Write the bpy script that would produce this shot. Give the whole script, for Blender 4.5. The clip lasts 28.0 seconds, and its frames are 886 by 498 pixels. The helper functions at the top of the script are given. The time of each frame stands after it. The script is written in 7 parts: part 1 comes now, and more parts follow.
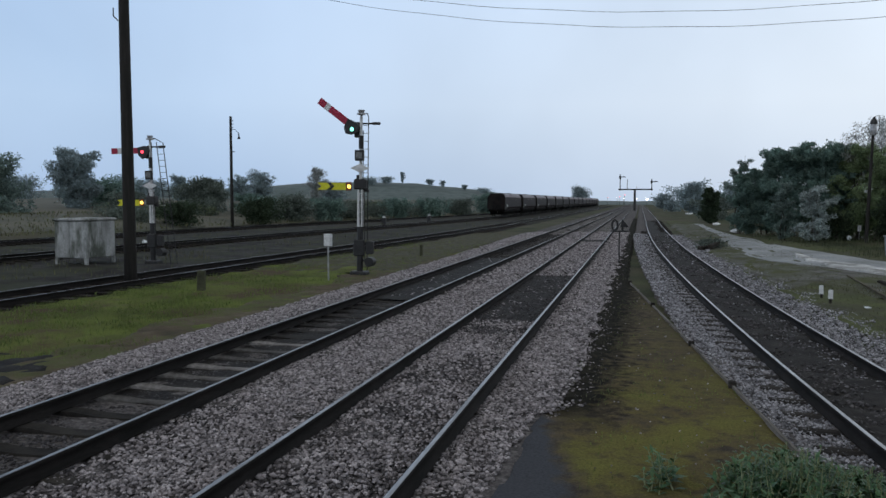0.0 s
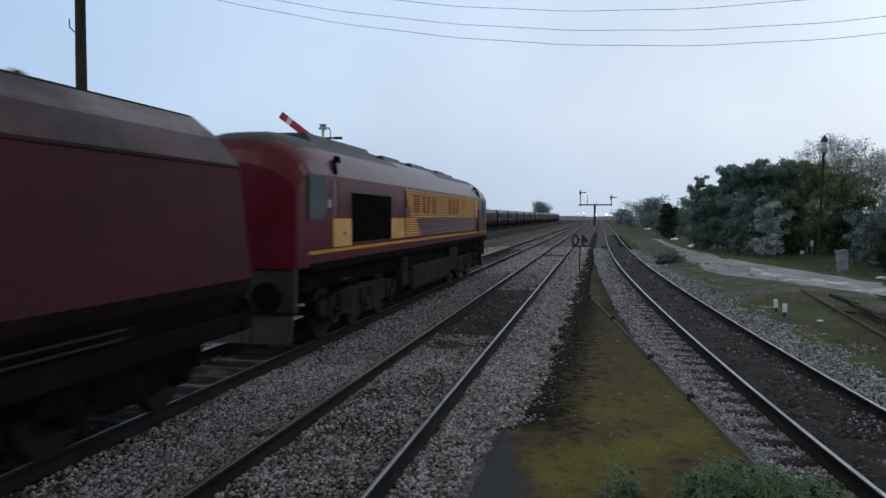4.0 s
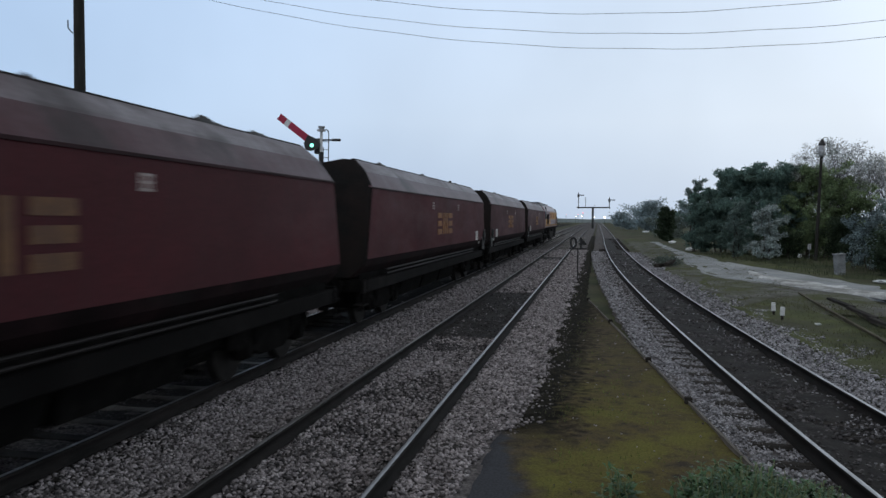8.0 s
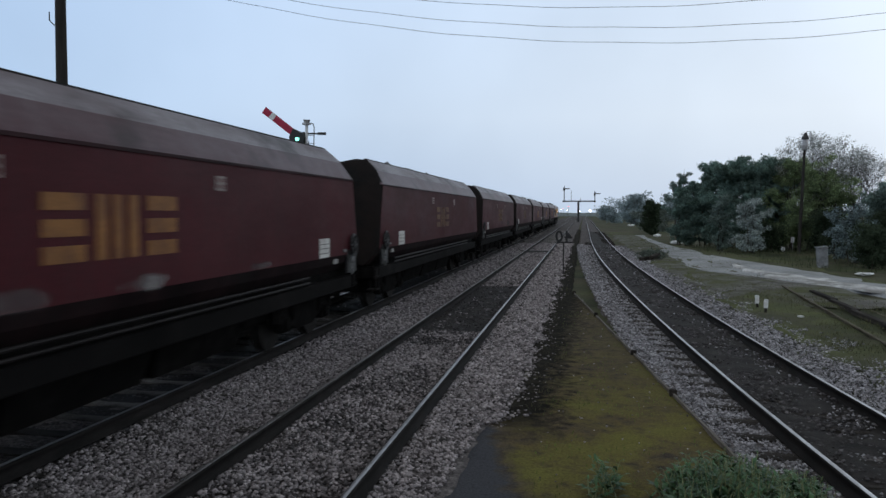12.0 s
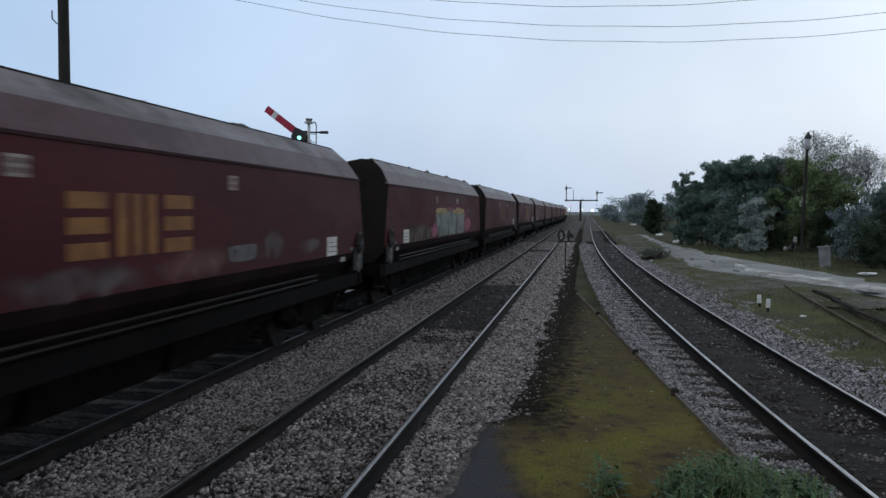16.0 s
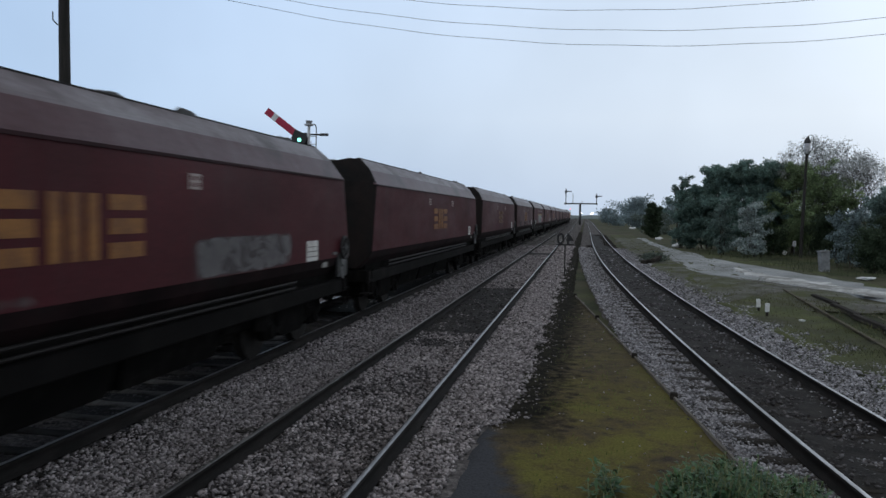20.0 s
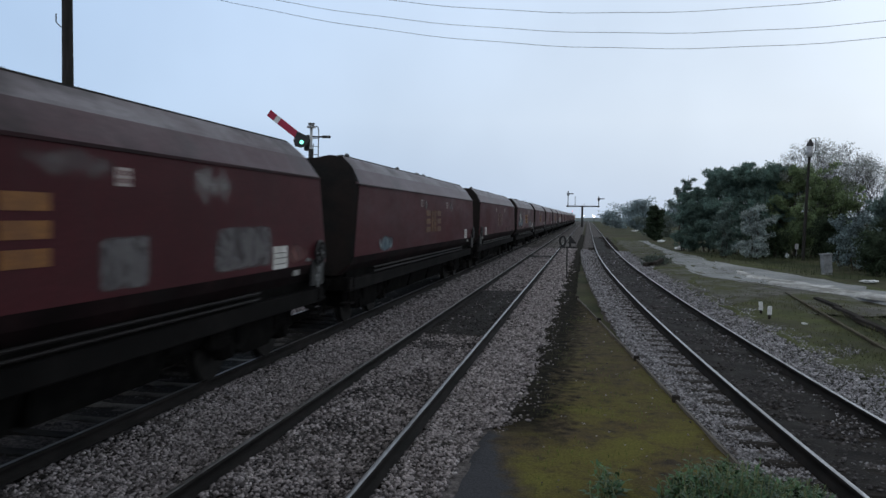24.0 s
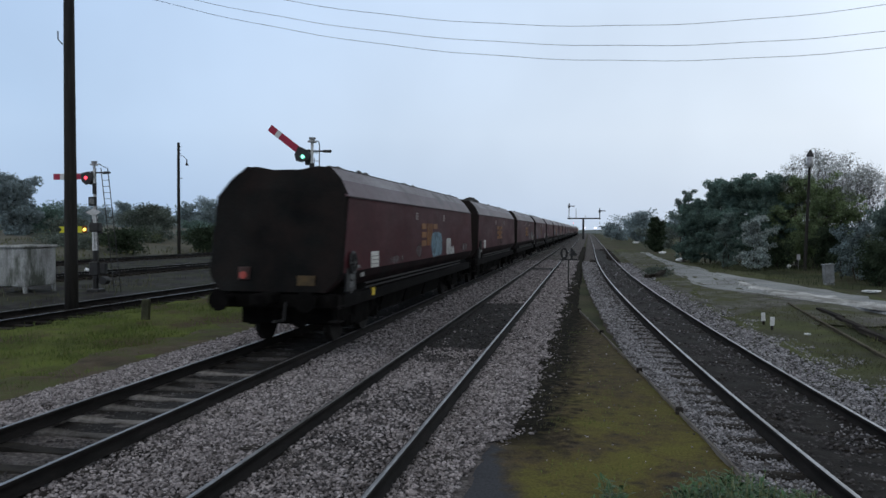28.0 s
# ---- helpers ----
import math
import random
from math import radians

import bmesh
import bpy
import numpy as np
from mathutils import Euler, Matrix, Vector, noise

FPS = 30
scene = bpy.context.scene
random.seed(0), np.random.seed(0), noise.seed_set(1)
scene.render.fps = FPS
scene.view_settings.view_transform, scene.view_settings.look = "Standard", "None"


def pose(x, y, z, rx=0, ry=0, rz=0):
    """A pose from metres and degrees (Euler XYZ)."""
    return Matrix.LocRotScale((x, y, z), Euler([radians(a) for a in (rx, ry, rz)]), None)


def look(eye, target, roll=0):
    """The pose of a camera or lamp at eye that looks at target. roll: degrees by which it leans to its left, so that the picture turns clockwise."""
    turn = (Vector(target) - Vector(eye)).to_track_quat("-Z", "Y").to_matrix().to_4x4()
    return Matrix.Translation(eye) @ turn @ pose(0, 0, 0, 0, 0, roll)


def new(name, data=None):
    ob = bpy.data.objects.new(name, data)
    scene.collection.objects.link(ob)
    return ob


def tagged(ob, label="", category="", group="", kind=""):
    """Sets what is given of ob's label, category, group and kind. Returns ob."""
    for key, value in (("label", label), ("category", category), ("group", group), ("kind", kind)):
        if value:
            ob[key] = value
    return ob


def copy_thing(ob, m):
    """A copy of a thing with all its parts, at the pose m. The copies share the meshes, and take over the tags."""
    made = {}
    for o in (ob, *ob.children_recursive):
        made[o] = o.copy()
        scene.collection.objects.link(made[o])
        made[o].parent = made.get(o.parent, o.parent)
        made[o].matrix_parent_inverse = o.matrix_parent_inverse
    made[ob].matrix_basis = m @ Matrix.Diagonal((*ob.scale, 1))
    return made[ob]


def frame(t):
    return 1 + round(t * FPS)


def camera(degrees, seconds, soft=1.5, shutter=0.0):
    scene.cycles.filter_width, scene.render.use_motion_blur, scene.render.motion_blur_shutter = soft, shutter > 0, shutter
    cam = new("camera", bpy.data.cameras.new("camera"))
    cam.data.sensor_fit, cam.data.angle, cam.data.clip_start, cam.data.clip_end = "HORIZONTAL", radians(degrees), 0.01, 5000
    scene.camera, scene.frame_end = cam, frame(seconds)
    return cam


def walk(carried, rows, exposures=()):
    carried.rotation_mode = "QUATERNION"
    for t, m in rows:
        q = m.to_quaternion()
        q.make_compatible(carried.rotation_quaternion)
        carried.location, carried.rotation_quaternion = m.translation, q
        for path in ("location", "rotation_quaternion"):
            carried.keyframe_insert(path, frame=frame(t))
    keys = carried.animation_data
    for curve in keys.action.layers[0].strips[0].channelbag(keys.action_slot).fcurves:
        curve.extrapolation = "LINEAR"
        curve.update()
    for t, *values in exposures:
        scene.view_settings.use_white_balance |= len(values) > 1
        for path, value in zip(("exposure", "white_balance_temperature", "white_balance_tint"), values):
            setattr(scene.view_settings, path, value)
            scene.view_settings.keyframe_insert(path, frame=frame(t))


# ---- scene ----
# ---- camera: a phone held by hand at the end of a platform; it only turns ----
EYE = (0.0, 0.0, 2.374)
cam = camera(59.25, 28.0, soft=1.5, shutter=0.35)
PATH = [
    (0, 86.48, 0, 14.17), (0.5, 86.192, 0.21, 14.146), (1, 86.301, -0.008, 14.125), (1.5, 86.62, 0.172, 14.185),
    (2, 86.894, 0.338, 14.02), (2.5, 87.058, -0.189, 13.153), (3, 87.255, -0.093, 12.3), (3.5, 87.446, -0.077, 11.725),
    (5.5, 87.715, -0.153, 11.093), (6, 87.762, -0.034, 11.123), (6.5, 87.801, -0.005, 11.116), (7, 87.884, -0.164, 11.129),
    (7.5, 87.842, -0.287, 11.208), (8, 87.74, -0.299, 11.244), (8.5, 87.643, -0.308, 11.264), (9, 87.655, -0.23, 11.293),
    (9.5, 87.68, -0.332, 11.256), (10, 87.718, -0.233, 11.268), (10.5, 87.664, -0.262, 11.089), (11, 87.48, -0.209, 10.797),
    (11.5, 87.364, -0.201, 10.301), (12, 87.289, -0.223, 10.217), (12.5, 87.302, -0.207, 10.213), (14.5, 87.231, -0.216, 10.44),
    (15, 87.311, -0.266, 10.427), (15.5, 87.233, -0.24, 10.384), (16, 87.212, -0.32, 10.368), (16.5, 87.298, -0.399, 10.382),
    (17, 87.262, -0.412, 10.456), (17.5, 87.234, -0.359, 10.4), (18, 87.265, -0.43, 10.389), (18.5, 87.291, -0.418, 10.305),
    (19, 87.393, -0.487, 10.232), (19.5, 87.364, -0.524, 10.219), (20, 87.413, -0.573, 10.338), (20.5, 87.459, -0.549, 10.413),
    (21, 87.499, -0.529, 10.416), (21.5, 87.549, -0.485, 10.461), (23.5, 87.619, -0.462, 10.527), (24, 87.582, -0.665, 10.49),
    (24.5, 87.453, -0.258, 10.453), (25, 87.769, -0.317, 10.617), (25.5, 88.219, -0.425, 10.87), (26, 88.502, -0.433, 11.09),
    (26.5, 88.409, -0.485, 10.988), (27, 88.356, -0.436, 10.708), (27.5, 88.428, -0.547, 10.62), (28, 88.552, -0.222, 10.577),
]
walk(cam, [(t, pose(*EYE, rx, ry, rz)) for t, rx, ry, rz in PATH])

# ---- world: overcast dusk ----
world = bpy.data.worlds.new("overcast_dusk")
scene.world = world
world.use_nodes = True
wn, wl = world.node_tree.nodes, world.node_tree.links
wn.clear()
SUN_ELEVATION, SUN_ROTATION = radians(14), radians(232)
sky = wn.new("ShaderNodeTexSky")
sky.sky_type, sky.sun_disc = "NISHITA", False
sky.sun_elevation, sky.sun_rotation = SUN_ELEVATION, SUN_ROTATION
sky.dust_density, sky.air_density, sky.ozone_density = 3.0, 1.5, 4.0
sky_dim = wn.new("ShaderNodeVectorMath")
sky_dim.operation = "SCALE"
sky_dim.inputs["Scale"].default_value = 0.05
wl.new(sky.outputs["Color"], sky_dim.inputs[0])
geo = wn.new("ShaderNodeTexCoord")
split = wn.new("ShaderNodeSeparateXYZ")
wl.new(geo.outputs["Generated"], split.inputs[0])
cover = wn.new("ShaderNodeValToRGB")
cover.color_ramp.elements[0].position, cover.color_ramp.elements[0].color = 0.0, (0.71, 0.81, 0.95, 1)
cover.color_ramp.elements[1].position, cover.color_ramp.elements[1].color = 0.85, (0.268, 0.29, 0.305, 1)
mid = cover.color_ramp.elements.new(0.12)
mid.color = (0.825, 0.93, 1.06, 1)
high = cover.color_ramp.elements.new(0.30)
high.color = (0.72, 0.865, 1.06, 1)
upper = cover.color_ramp.elements.new(0.5)
upper.color = (0.38, 0.42, 0.46, 1)
wl.new(split.outputs["Z"], cover.inputs[0])
cloud = wn.new("ShaderNodeTexNoise")
cloud.inputs["Scale"].default_value, cloud.inputs["Detail"].default_value = 2.2, 4.0
wl.new(geo.outputs["Generated"], cloud.inputs["Vector"])
cloud_range = wn.new("ShaderNodeMapRange")
cloud_range.inputs["From Min"].default_value, cloud_range.inputs["From Max"].default_value = 0.3, 0.7
cloud_range.inputs["To Min"].default_value, cloud_range.inputs["To Max"].default_value = 0.9, 1.1
wl.new(cloud.outputs["Fac"], cloud_range.inputs["Value"])
cloudy = wn.new("ShaderNodeVectorMath")
cloudy.operation = "SCALE"
# brighter and whiter towards the set sun, bluer away from it
side = wn.new("ShaderNodeMapRange")
for key, value in (("From Min", -0.48), ("From Max", 0.54), ("To Min", 0.0), ("To Max", 1.0)):
    side.inputs[key].default_value = value
lean = wn.new("ShaderNodeMath")
lean.operation = "MULTIPLY_ADD"
lean.inputs[1].default_value = 0.9
wl.new(split.outputs["Z"], lean.inputs[0])
wl.new(split.outputs["X"], lean.inputs[2])
wl.new(lean.outputs[0], side.inputs["Value"])
tint = wn.new("ShaderNodeValToRGB")
tint.color_ramp.elements[0].color = (0.68, 0.80, 0.95, 1)
tint.color_ramp.elements[1].color = (1.22, 1.17, 1.12, 1)
wl.new(side.outputs["Result"], tint.inputs[0])
tinted = wn.new("ShaderNodeVectorMath")
tinted.operation = "MULTIPLY"
wl.new(cover.outputs["Color"], tinted.inputs[0])
wl.new(tint.outputs["Color"], tinted.inputs[1])
wl.new(tinted.outputs[0], cloudy.inputs[0])
wl.new(cloud_range.outputs["Result"], cloudy.inputs["Scale"])
mix = wn.new("ShaderNodeMix")
mix.data_type = "RGBA"
mix.inputs["Factor"].default_value = 0.85
wl.new(sky_dim.outputs[0], mix.inputs["A"])
wl.new(cloudy.outputs[0], mix.inputs["B"])
back = wn.new("ShaderNodeBackground")
back.inputs["Strength"].default_value = 1.0
wl.new(mix.outputs["Result"], back.inputs["Color"])
wout = wn.new("ShaderNodeOutputWorld")
wl.new(back.outputs[0], wout.inputs["Surface"])

sun_data = bpy.data.lights.new("sun", "SUN")
sun_data.energy, sun_data.angle, sun_data.color = 0.56, radians(40), (1.0, 0.985, 0.97)
sun = new("sun", sun_data)
sun.matrix_world = look((0, 0, 50), (-50 * math.sin(SUN_ROTATION), -50 * math.cos(SUN_ROTATION), 50 - 50 * math.tan(radians(40))))
scene.view_settings.exposure = 0.0

# ---- materials ----
def ramp(nt, fac, stops):
    r = nt.nodes.new("ShaderNodeValToRGB")
    el = r.color_ramp.elements
    el[0].position, el[0].color = stops[0][0], (*stops[0][1], 1)
    el[1].position, el[1].color = stops[-1][0], (*stops[-1][1], 1)
    for p, c in stops[1:-1]:
        el.new(p).color = (*c, 1)
    nt.links.new(fac, r.inputs[0])
    return r.outputs["Color"]


def noise_node(nt, vec, scale, detail=4.0, rough=0.55):
    n = nt.nodes.new("ShaderNodeTexNoise")
    n.inputs["Scale"].default_value, n.inputs["Detail"].default_value = scale, detail
    n.inputs["Roughness"].default_value = rough
    nt.links.new(vec, n.inputs["Vector"])
    return n.outputs["Fac"]


def blend(nt, fac, a, b, mode="MIX"):
    m = nt.nodes.new("ShaderNodeMix")
    m.data_type, m.blend_type = "RGBA", mode
    if hasattr(fac, "is_linked"):
        nt.links.new(fac, m.inputs["Factor"])
    else:
        m.inputs["Factor"].default_value = fac
    for s, v in (("A", a), ("B", b)):
        if hasattr(v, "is_linked"):
            nt.links.new(v, m.inputs[s])
        else:
            m.inputs[s].default_value = (*v, 1)
    return m.outputs["Result"]


def maprange(nt, v, a, b, c=0.0, d=1.0):
    m = nt.nodes.new("ShaderNodeMapRange")
    for k, x in zip(("From Min", "From Max", "To Min", "To Max"), (a, b, c, d)):
        m.inputs[k].default_value = x
    nt.links.new(v, m.inputs["Value"])
    return m.outputs["Result"]


def material(name, base, dark=None, light=None, scale=6.0, fine=60.0, rough=0.85, metal=0.0, bump=0.25, bump_scale=None,
             dirt=None, dirt_scale=1.2, dirt_amount=(0.45, 0.7), per_object=0.0, per_island=0.0, stretch=(1, 1, 1), spec=0.4):
    """A surface with grain, a coarser mottling, optional dirt or wear in patches, and fine relief."""
    m = bpy.data.materials.new(name)
    m.use_nodes = True
    nt = m.node_tree
    b = nt.nodes["Principled BSDF"]
    tc = nt.nodes.new("ShaderNodeTexCoord")
    mp = nt.nodes.new("ShaderNodeMapping")
    mp.inputs["Scale"].default_value = stretch
    nt.links.new(tc.outputs["Object"], mp.inputs["Vector"])
    vec = mp.outputs["Vector"]
    dark = dark or tuple(c * 0.6 for c in base)
    light = light or tuple(min(1, c * 1.35) for c in base)
    coarse = noise_node(nt, vec, scale)
    grain = noise_node(nt, vec, fine, 3.0)
    col = ramp(nt, coarse, [(0.3, dark), (0.5, base), (0.72, light)])
    g = ramp(nt, grain, [(0.3, (0.72, 0.72, 0.72)), (0.7, (1.2, 1.2, 1.2))])
    col = blend(nt, 1.0, col, g, "MULTIPLY")
    if dirt:
        d = noise_node(nt, vec, dirt_scale, 6.0, 0.65)
        col = blend(nt, maprange(nt, d, *dirt_amount), col, dirt)
    if per_object or per_island:
        src = nt.nodes.new("ShaderNodeObjectInfo").outputs["Random"] if per_object else nt.nodes.new("ShaderNodeNewGeometry").outputs["Random Per Island"]
        k = per_object or per_island
        v = maprange(nt, src, 0, 1, 1 - k, 1 + k)
        hsv = nt.nodes.new("ShaderNodeHueSaturation")
        nt.links.new(v, hsv.inputs["Value"])
        nt.links.new(col, hsv.inputs["Color"])
        col = hsv.outputs["Color"]
    nt.links.new(col, b.inputs["Base Color"])
    b.inputs["Roughness"].default_value, b.inputs["Metallic"].default_value = rough, metal
    b.inputs["Specular IOR Level"].default_value = spec
    if bump:
        bp = nt.nodes.new("ShaderNodeBump")
        bp.inputs["Strength"].default_value = bump
        bp.inputs["Distance"].default_value = 0.02
        h = noise_node(nt, vec, bump_scale or fine * 0.5, 5.0)
        nt.links.new(h, bp.inputs["Height"])
        nt.links.new(bp.outputs["Normal"], b.inputs["Normal"])
    return m


def glow(name, color, strength):
    m = bpy.data.materials.new(name)
    m.use_nodes = True
    b = m.node_tree.nodes["Principled BSDF"]
    b.inputs["Base Color"].default_value = (*color, 1)
    b.inputs["Emission Color"].default_value = (*color, 1)
    b.inputs["Emission Strength"].default_value = strength
    return m


# ---- mesh helpers ----
def part(name, bm, mat, parent=None, label="", smooth=False):
    """Links a bmesh as one mesh object, under a thing or a part if one is given."""
    me = bpy.data.meshes.new(name)
    bmesh.ops.recalc_face_normals(bm, faces=bm.faces[:])
    bm.to_mesh(me)
    bm.free()
    for mt in (mat if isinstance(mat, (list, tuple)) else [mat]):
        me.materials.append(mt)
    if smooth:
        for p in me.polygons:
            p.use_smooth = True
    ob = new(name, me)
    if parent:
        ob.parent = parent
    if label:
        ob["label"] = label
    return ob


def like(ob, name, m, parent=None):
    """Another object on the same mesh."""
    o = new(name, ob.data)
    if parent:
        o.parent = parent
    o.matrix_local = m
    return o


def raw(name, verts, faces, mat, parent=None, smooth=False):
    me = bpy.data.meshes.new(name)
    verts = np.asarray(verts, dtype=np.float32)
    faces = np.asarray(faces, dtype=np.int32)
    n, k = faces.shape
    me.vertices.add(len(verts))
    me.vertices.foreach_set("co", verts.ravel())
    me.loops.add(n * k)
    me.loops.foreach_set("vertex_index", faces.ravel())
    me.polygons.add(n)
    me.polygons.foreach_set("loop_start", np.arange(0, n * k, k, dtype=np.int32))
    me.polygons.foreach_set("loop_total", np.full(n, k, dtype=np.int32))
    me.update(calc_edges=True)
    me.validate()
    me.materials.append(mat)
    if smooth:
        me.polygons.foreach_set("use_smooth", np.ones(n, dtype=bool))
    ob = new(name, me)
    if parent:
        ob.parent = parent
    return ob


def box(bm, x0, x1, y0, y1, z0, z1, bevel=0.0):
    vs = [bm.verts.new((x, y, z)) for z in (z0, z1) for y in (y0, y1) for x in (x0, x1)]
    fs = [bm.faces.new([vs[i] for i in f]) for f in ((0, 1, 3, 2), (4, 6, 7, 5), (0, 4, 5, 1), (2, 3, 7, 6), (0, 2, 6, 4), (1, 5, 7, 3))]
    if bevel:
        es = {e for f in fs for e in f.edges}
        bmesh.ops.bevel(bm, geom=list(es), offset=bevel, segments=1, affect="EDGES")
    return bm


def tube(bm, p0, p1, r0, r1=None, n=10, caps=True):
    r1 = r0 if r1 is None else r1
    a, b = Vector(p0), Vector(p1)
    q = (b - a).to_track_quat("Z", "Y")
    rings = []
    for c, r in ((a, r0), (b, r1)):
        rings.append([bm.verts.new(c + q @ Vector((r * math.cos(2 * math.pi * i / n), r * math.sin(2 * math.pi * i / n), 0))) for i in range(n)])
    for i in range(n):
        bm.faces.new((rings[0][i], rings[0][(i + 1) % n], rings[1][(i + 1) % n], rings[1][i]))
    if caps:
        bm.faces.new(rings[0][::-1])
        bm.faces.new(rings[1])
    return bm


def loft(bm, rings, caps=True, closed=True):
    """Joins rings of points with faces."""
    vr = [[bm.verts.new(p) for p in r] for r in rings]
    n = len(vr[0])
    for a, b in zip(vr, vr[1:]):
        for i in range(n if closed else n - 1):
            bm.faces.new((a[i], a[(i + 1) % n], b[(i + 1) % n], b[i]))
    if caps:
        bm.faces.new(vr[0][::-1])
        bm.faces.new(vr[-1])
    return bm


def sphere(bm, c, r, u=10, v=7, squash=1.0):
    bmesh.ops.create_uvsphere(bm, u_segments=u, v_segments=v, radius=r, matrix=Matrix.Translation(c) @ Matrix.Diagonal((1, 1, squash, 1)))
    return bm


def empty(name, m=None):
    e = new(name)
    e.empty_display_size = 0.2
    if m is not None:
        e.matrix_basis = m
    return e

# ---- materials of the ground and the track ----
M_GROUND = material("scrub_ground", (0.055, 0.065, 0.035), (0.03, 0.032, 0.02), (0.09, 0.10, 0.05), scale=0.35, fine=9, bump=0.5, dirt=(0.10, 0.085, 0.06), dirt_scale=0.12, spec=0.06)
M_YARD = material("yard_cinder", (0.038, 0.036, 0.034), (0.018, 0.017, 0.017), (0.075, 0.071, 0.067), scale=0.9, fine=22, bump=0.6, dirt=(0.05, 0.055, 0.03), dirt_scale=0.3, spec=0.06)
M_BED = material("ballast_bed", (0.108, 0.099, 0.099), (0.045, 0.042, 0.042), (0.205, 0.188, 0.187), scale=14, fine=45, bump=1.0, bump_scale=26, dirt=(0.06, 0.055, 0.045), dirt_scale=0.9, dirt_amount=(0.52, 0.75), spec=0.06)
M_STONE = material("ballast_stone", (0.275, 0.251, 0.257), (0.17, 0.154, 0.158), (0.375, 0.345, 0.352), scale=5, fine=80, bump=0.3, per_island=0.75, spec=0.06)
M_STONE_BLUE = material("bluish_ballast_stone", (0.25, 0.246, 0.262), (0.15, 0.147, 0.157), (0.355, 0.35, 0.37), scale=5, fine=80, bump=0.3, per_island=0.75, spec=0.06)
M_STONE_DARK = material("oily_and_shade_stone", (0.085, 0.08, 0.083), (0.045, 0.042, 0.044), (0.145, 0.138, 0.142), scale=5, fine=80, bump=0.3, per_island=0.5, spec=0.06)
M_SLURRY = material("dark_slurry", (0.022, 0.02, 0.019), (0.012, 0.011, 0.011), (0.04, 0.037, 0.034), scale=3, fine=40, bump=0.5, rough=0.7, dirt=(0.052, 0.049, 0.049), dirt_scale=5.0, dirt_amount=(0.56, 0.72), spec=0.06)
M_SOIL = material("worn_verge_soil", (0.085, 0.084, 0.062), (0.045, 0.044, 0.036), (0.13, 0.125, 0.09), scale=3.5, fine=50, bump=0.9, dirt=(0.075, 0.075, 0.03), dirt_scale=2.2, spec=0.06)
M_CESS = material("trodden_cinder_cess", (0.13, 0.127, 0.118), (0.07, 0.07, 0.06), (0.2, 0.195, 0.185), scale=1.4, fine=28, bump=0.7, dirt=(0.078, 0.087, 0.04), dirt_scale=0.45, dirt_amount=(0.43, 0.62), spec=0.06)
M_GRASS_SHEET = material("verge_turf", (0.115, 0.142, 0.036), (0.075, 0.085, 0.03), (0.155, 0.186, 0.046), scale=0.6, fine=30, bump=0.8, rough=0.95, dirt=(0.088, 0.066, 0.045), dirt_scale=0.4, dirt_amount=(0.46, 0.62), spec=0.06)
M_ROUGH_GRASS = material("rough_turf", (0.088, 0.1, 0.05), (0.058, 0.065, 0.038), (0.12, 0.134, 0.06), scale=0.9, fine=26, bump=0.8, rough=0.95, dirt=(0.085, 0.081, 0.062), dirt_scale=0.4, dirt_amount=(0.47, 0.66), spec=0.06)
M_PATH = material("limestone_path", (0.33, 0.345, 0.355), (0.25, 0.262, 0.27), (0.42, 0.437, 0.447), scale=0.3, fine=25, bump=0.35, dirt=(0.17, 0.178, 0.17), dirt_scale=0.35, dirt_amount=(0.5, 0.75), spec=0.06)
M_LIME = material("fresh_limestone", (0.6, 0.61, 0.61), (0.34, 0.34, 0.33), (0.78, 0.79, 0.8), scale=1.1, fine=22, bump=0.6, dirt=(0.26, 0.26, 0.25), dirt_scale=1.3, dirt_amount=(0.42, 0.6), spec=0.06)
M_RAIL = material("rusty_rail", (0.013, 0.0115, 0.011), (0.007, 0.0065, 0.006), (0.022, 0.019, 0.018), scale=8, fine=70, rough=0.85, metal=0.0, spec=0.15, bump=0.2, stretch=(1, 0.2, 1))
M_RAILTOP = material("polished_railhead", (0.42, 0.42, 0.43), (0.28, 0.27, 0.27), (0.55, 0.55, 0.56), scale=5, fine=40, rough=0.33, metal=0.9, bump=0.05, stretch=(1, 0.1, 1))
M_RAILTOP_DULL = material("dull_railhead", (0.30, 0.30, 0.31), (0.18, 0.175, 0.17), (0.4, 0.4, 0.41), scale=5, fine=40, rough=0.38, metal=0.8, bump=0.05, stretch=(1, 0.1, 1))
M_RUSTED = material("rusted_siding_rail", (0.11, 0.1, 0.072), (0.065, 0.057, 0.042), (0.16, 0.15, 0.11), scale=8, fine=60, rough=0.9, bump=0.2, spec=0.1, stretch=(1, 0.2, 1))
M_SLEEPER = material("concrete_sleeper", (0.27, 0.256, 0.247), (0.165, 0.156, 0.148), (0.37, 0.355, 0.345), scale=4, fine=50, bump=0.3, per_object=0.4, dirt=(0.07, 0.06, 0.05), dirt_scale=2.0, dirt_amount=(0.45, 0.65))
# dirt-patched concrete, its tone lowered for the shade under the train
M_SLEEPER_SHADED = material("dirty_shaded_concrete_sleeper", (0.22, 0.208, 0.2), (0.12, 0.112, 0.106), (0.33, 0.315, 0.305), scale=4, fine=50, bump=0.3, per_object=0.5, dirt=(0.045, 0.04, 0.036), dirt_scale=1.1, dirt_amount=(0.43, 0.6), spec=0.1)
M_TIMBER = material("creosoted_timber", (0.032, 0.028, 0.025), (0.018, 0.016, 0.014), (0.065, 0.058, 0.052), scale=3, fine=30, bump=0.5, per_object=0.35, spec=0.08, stretch=(0.3, 3, 3))
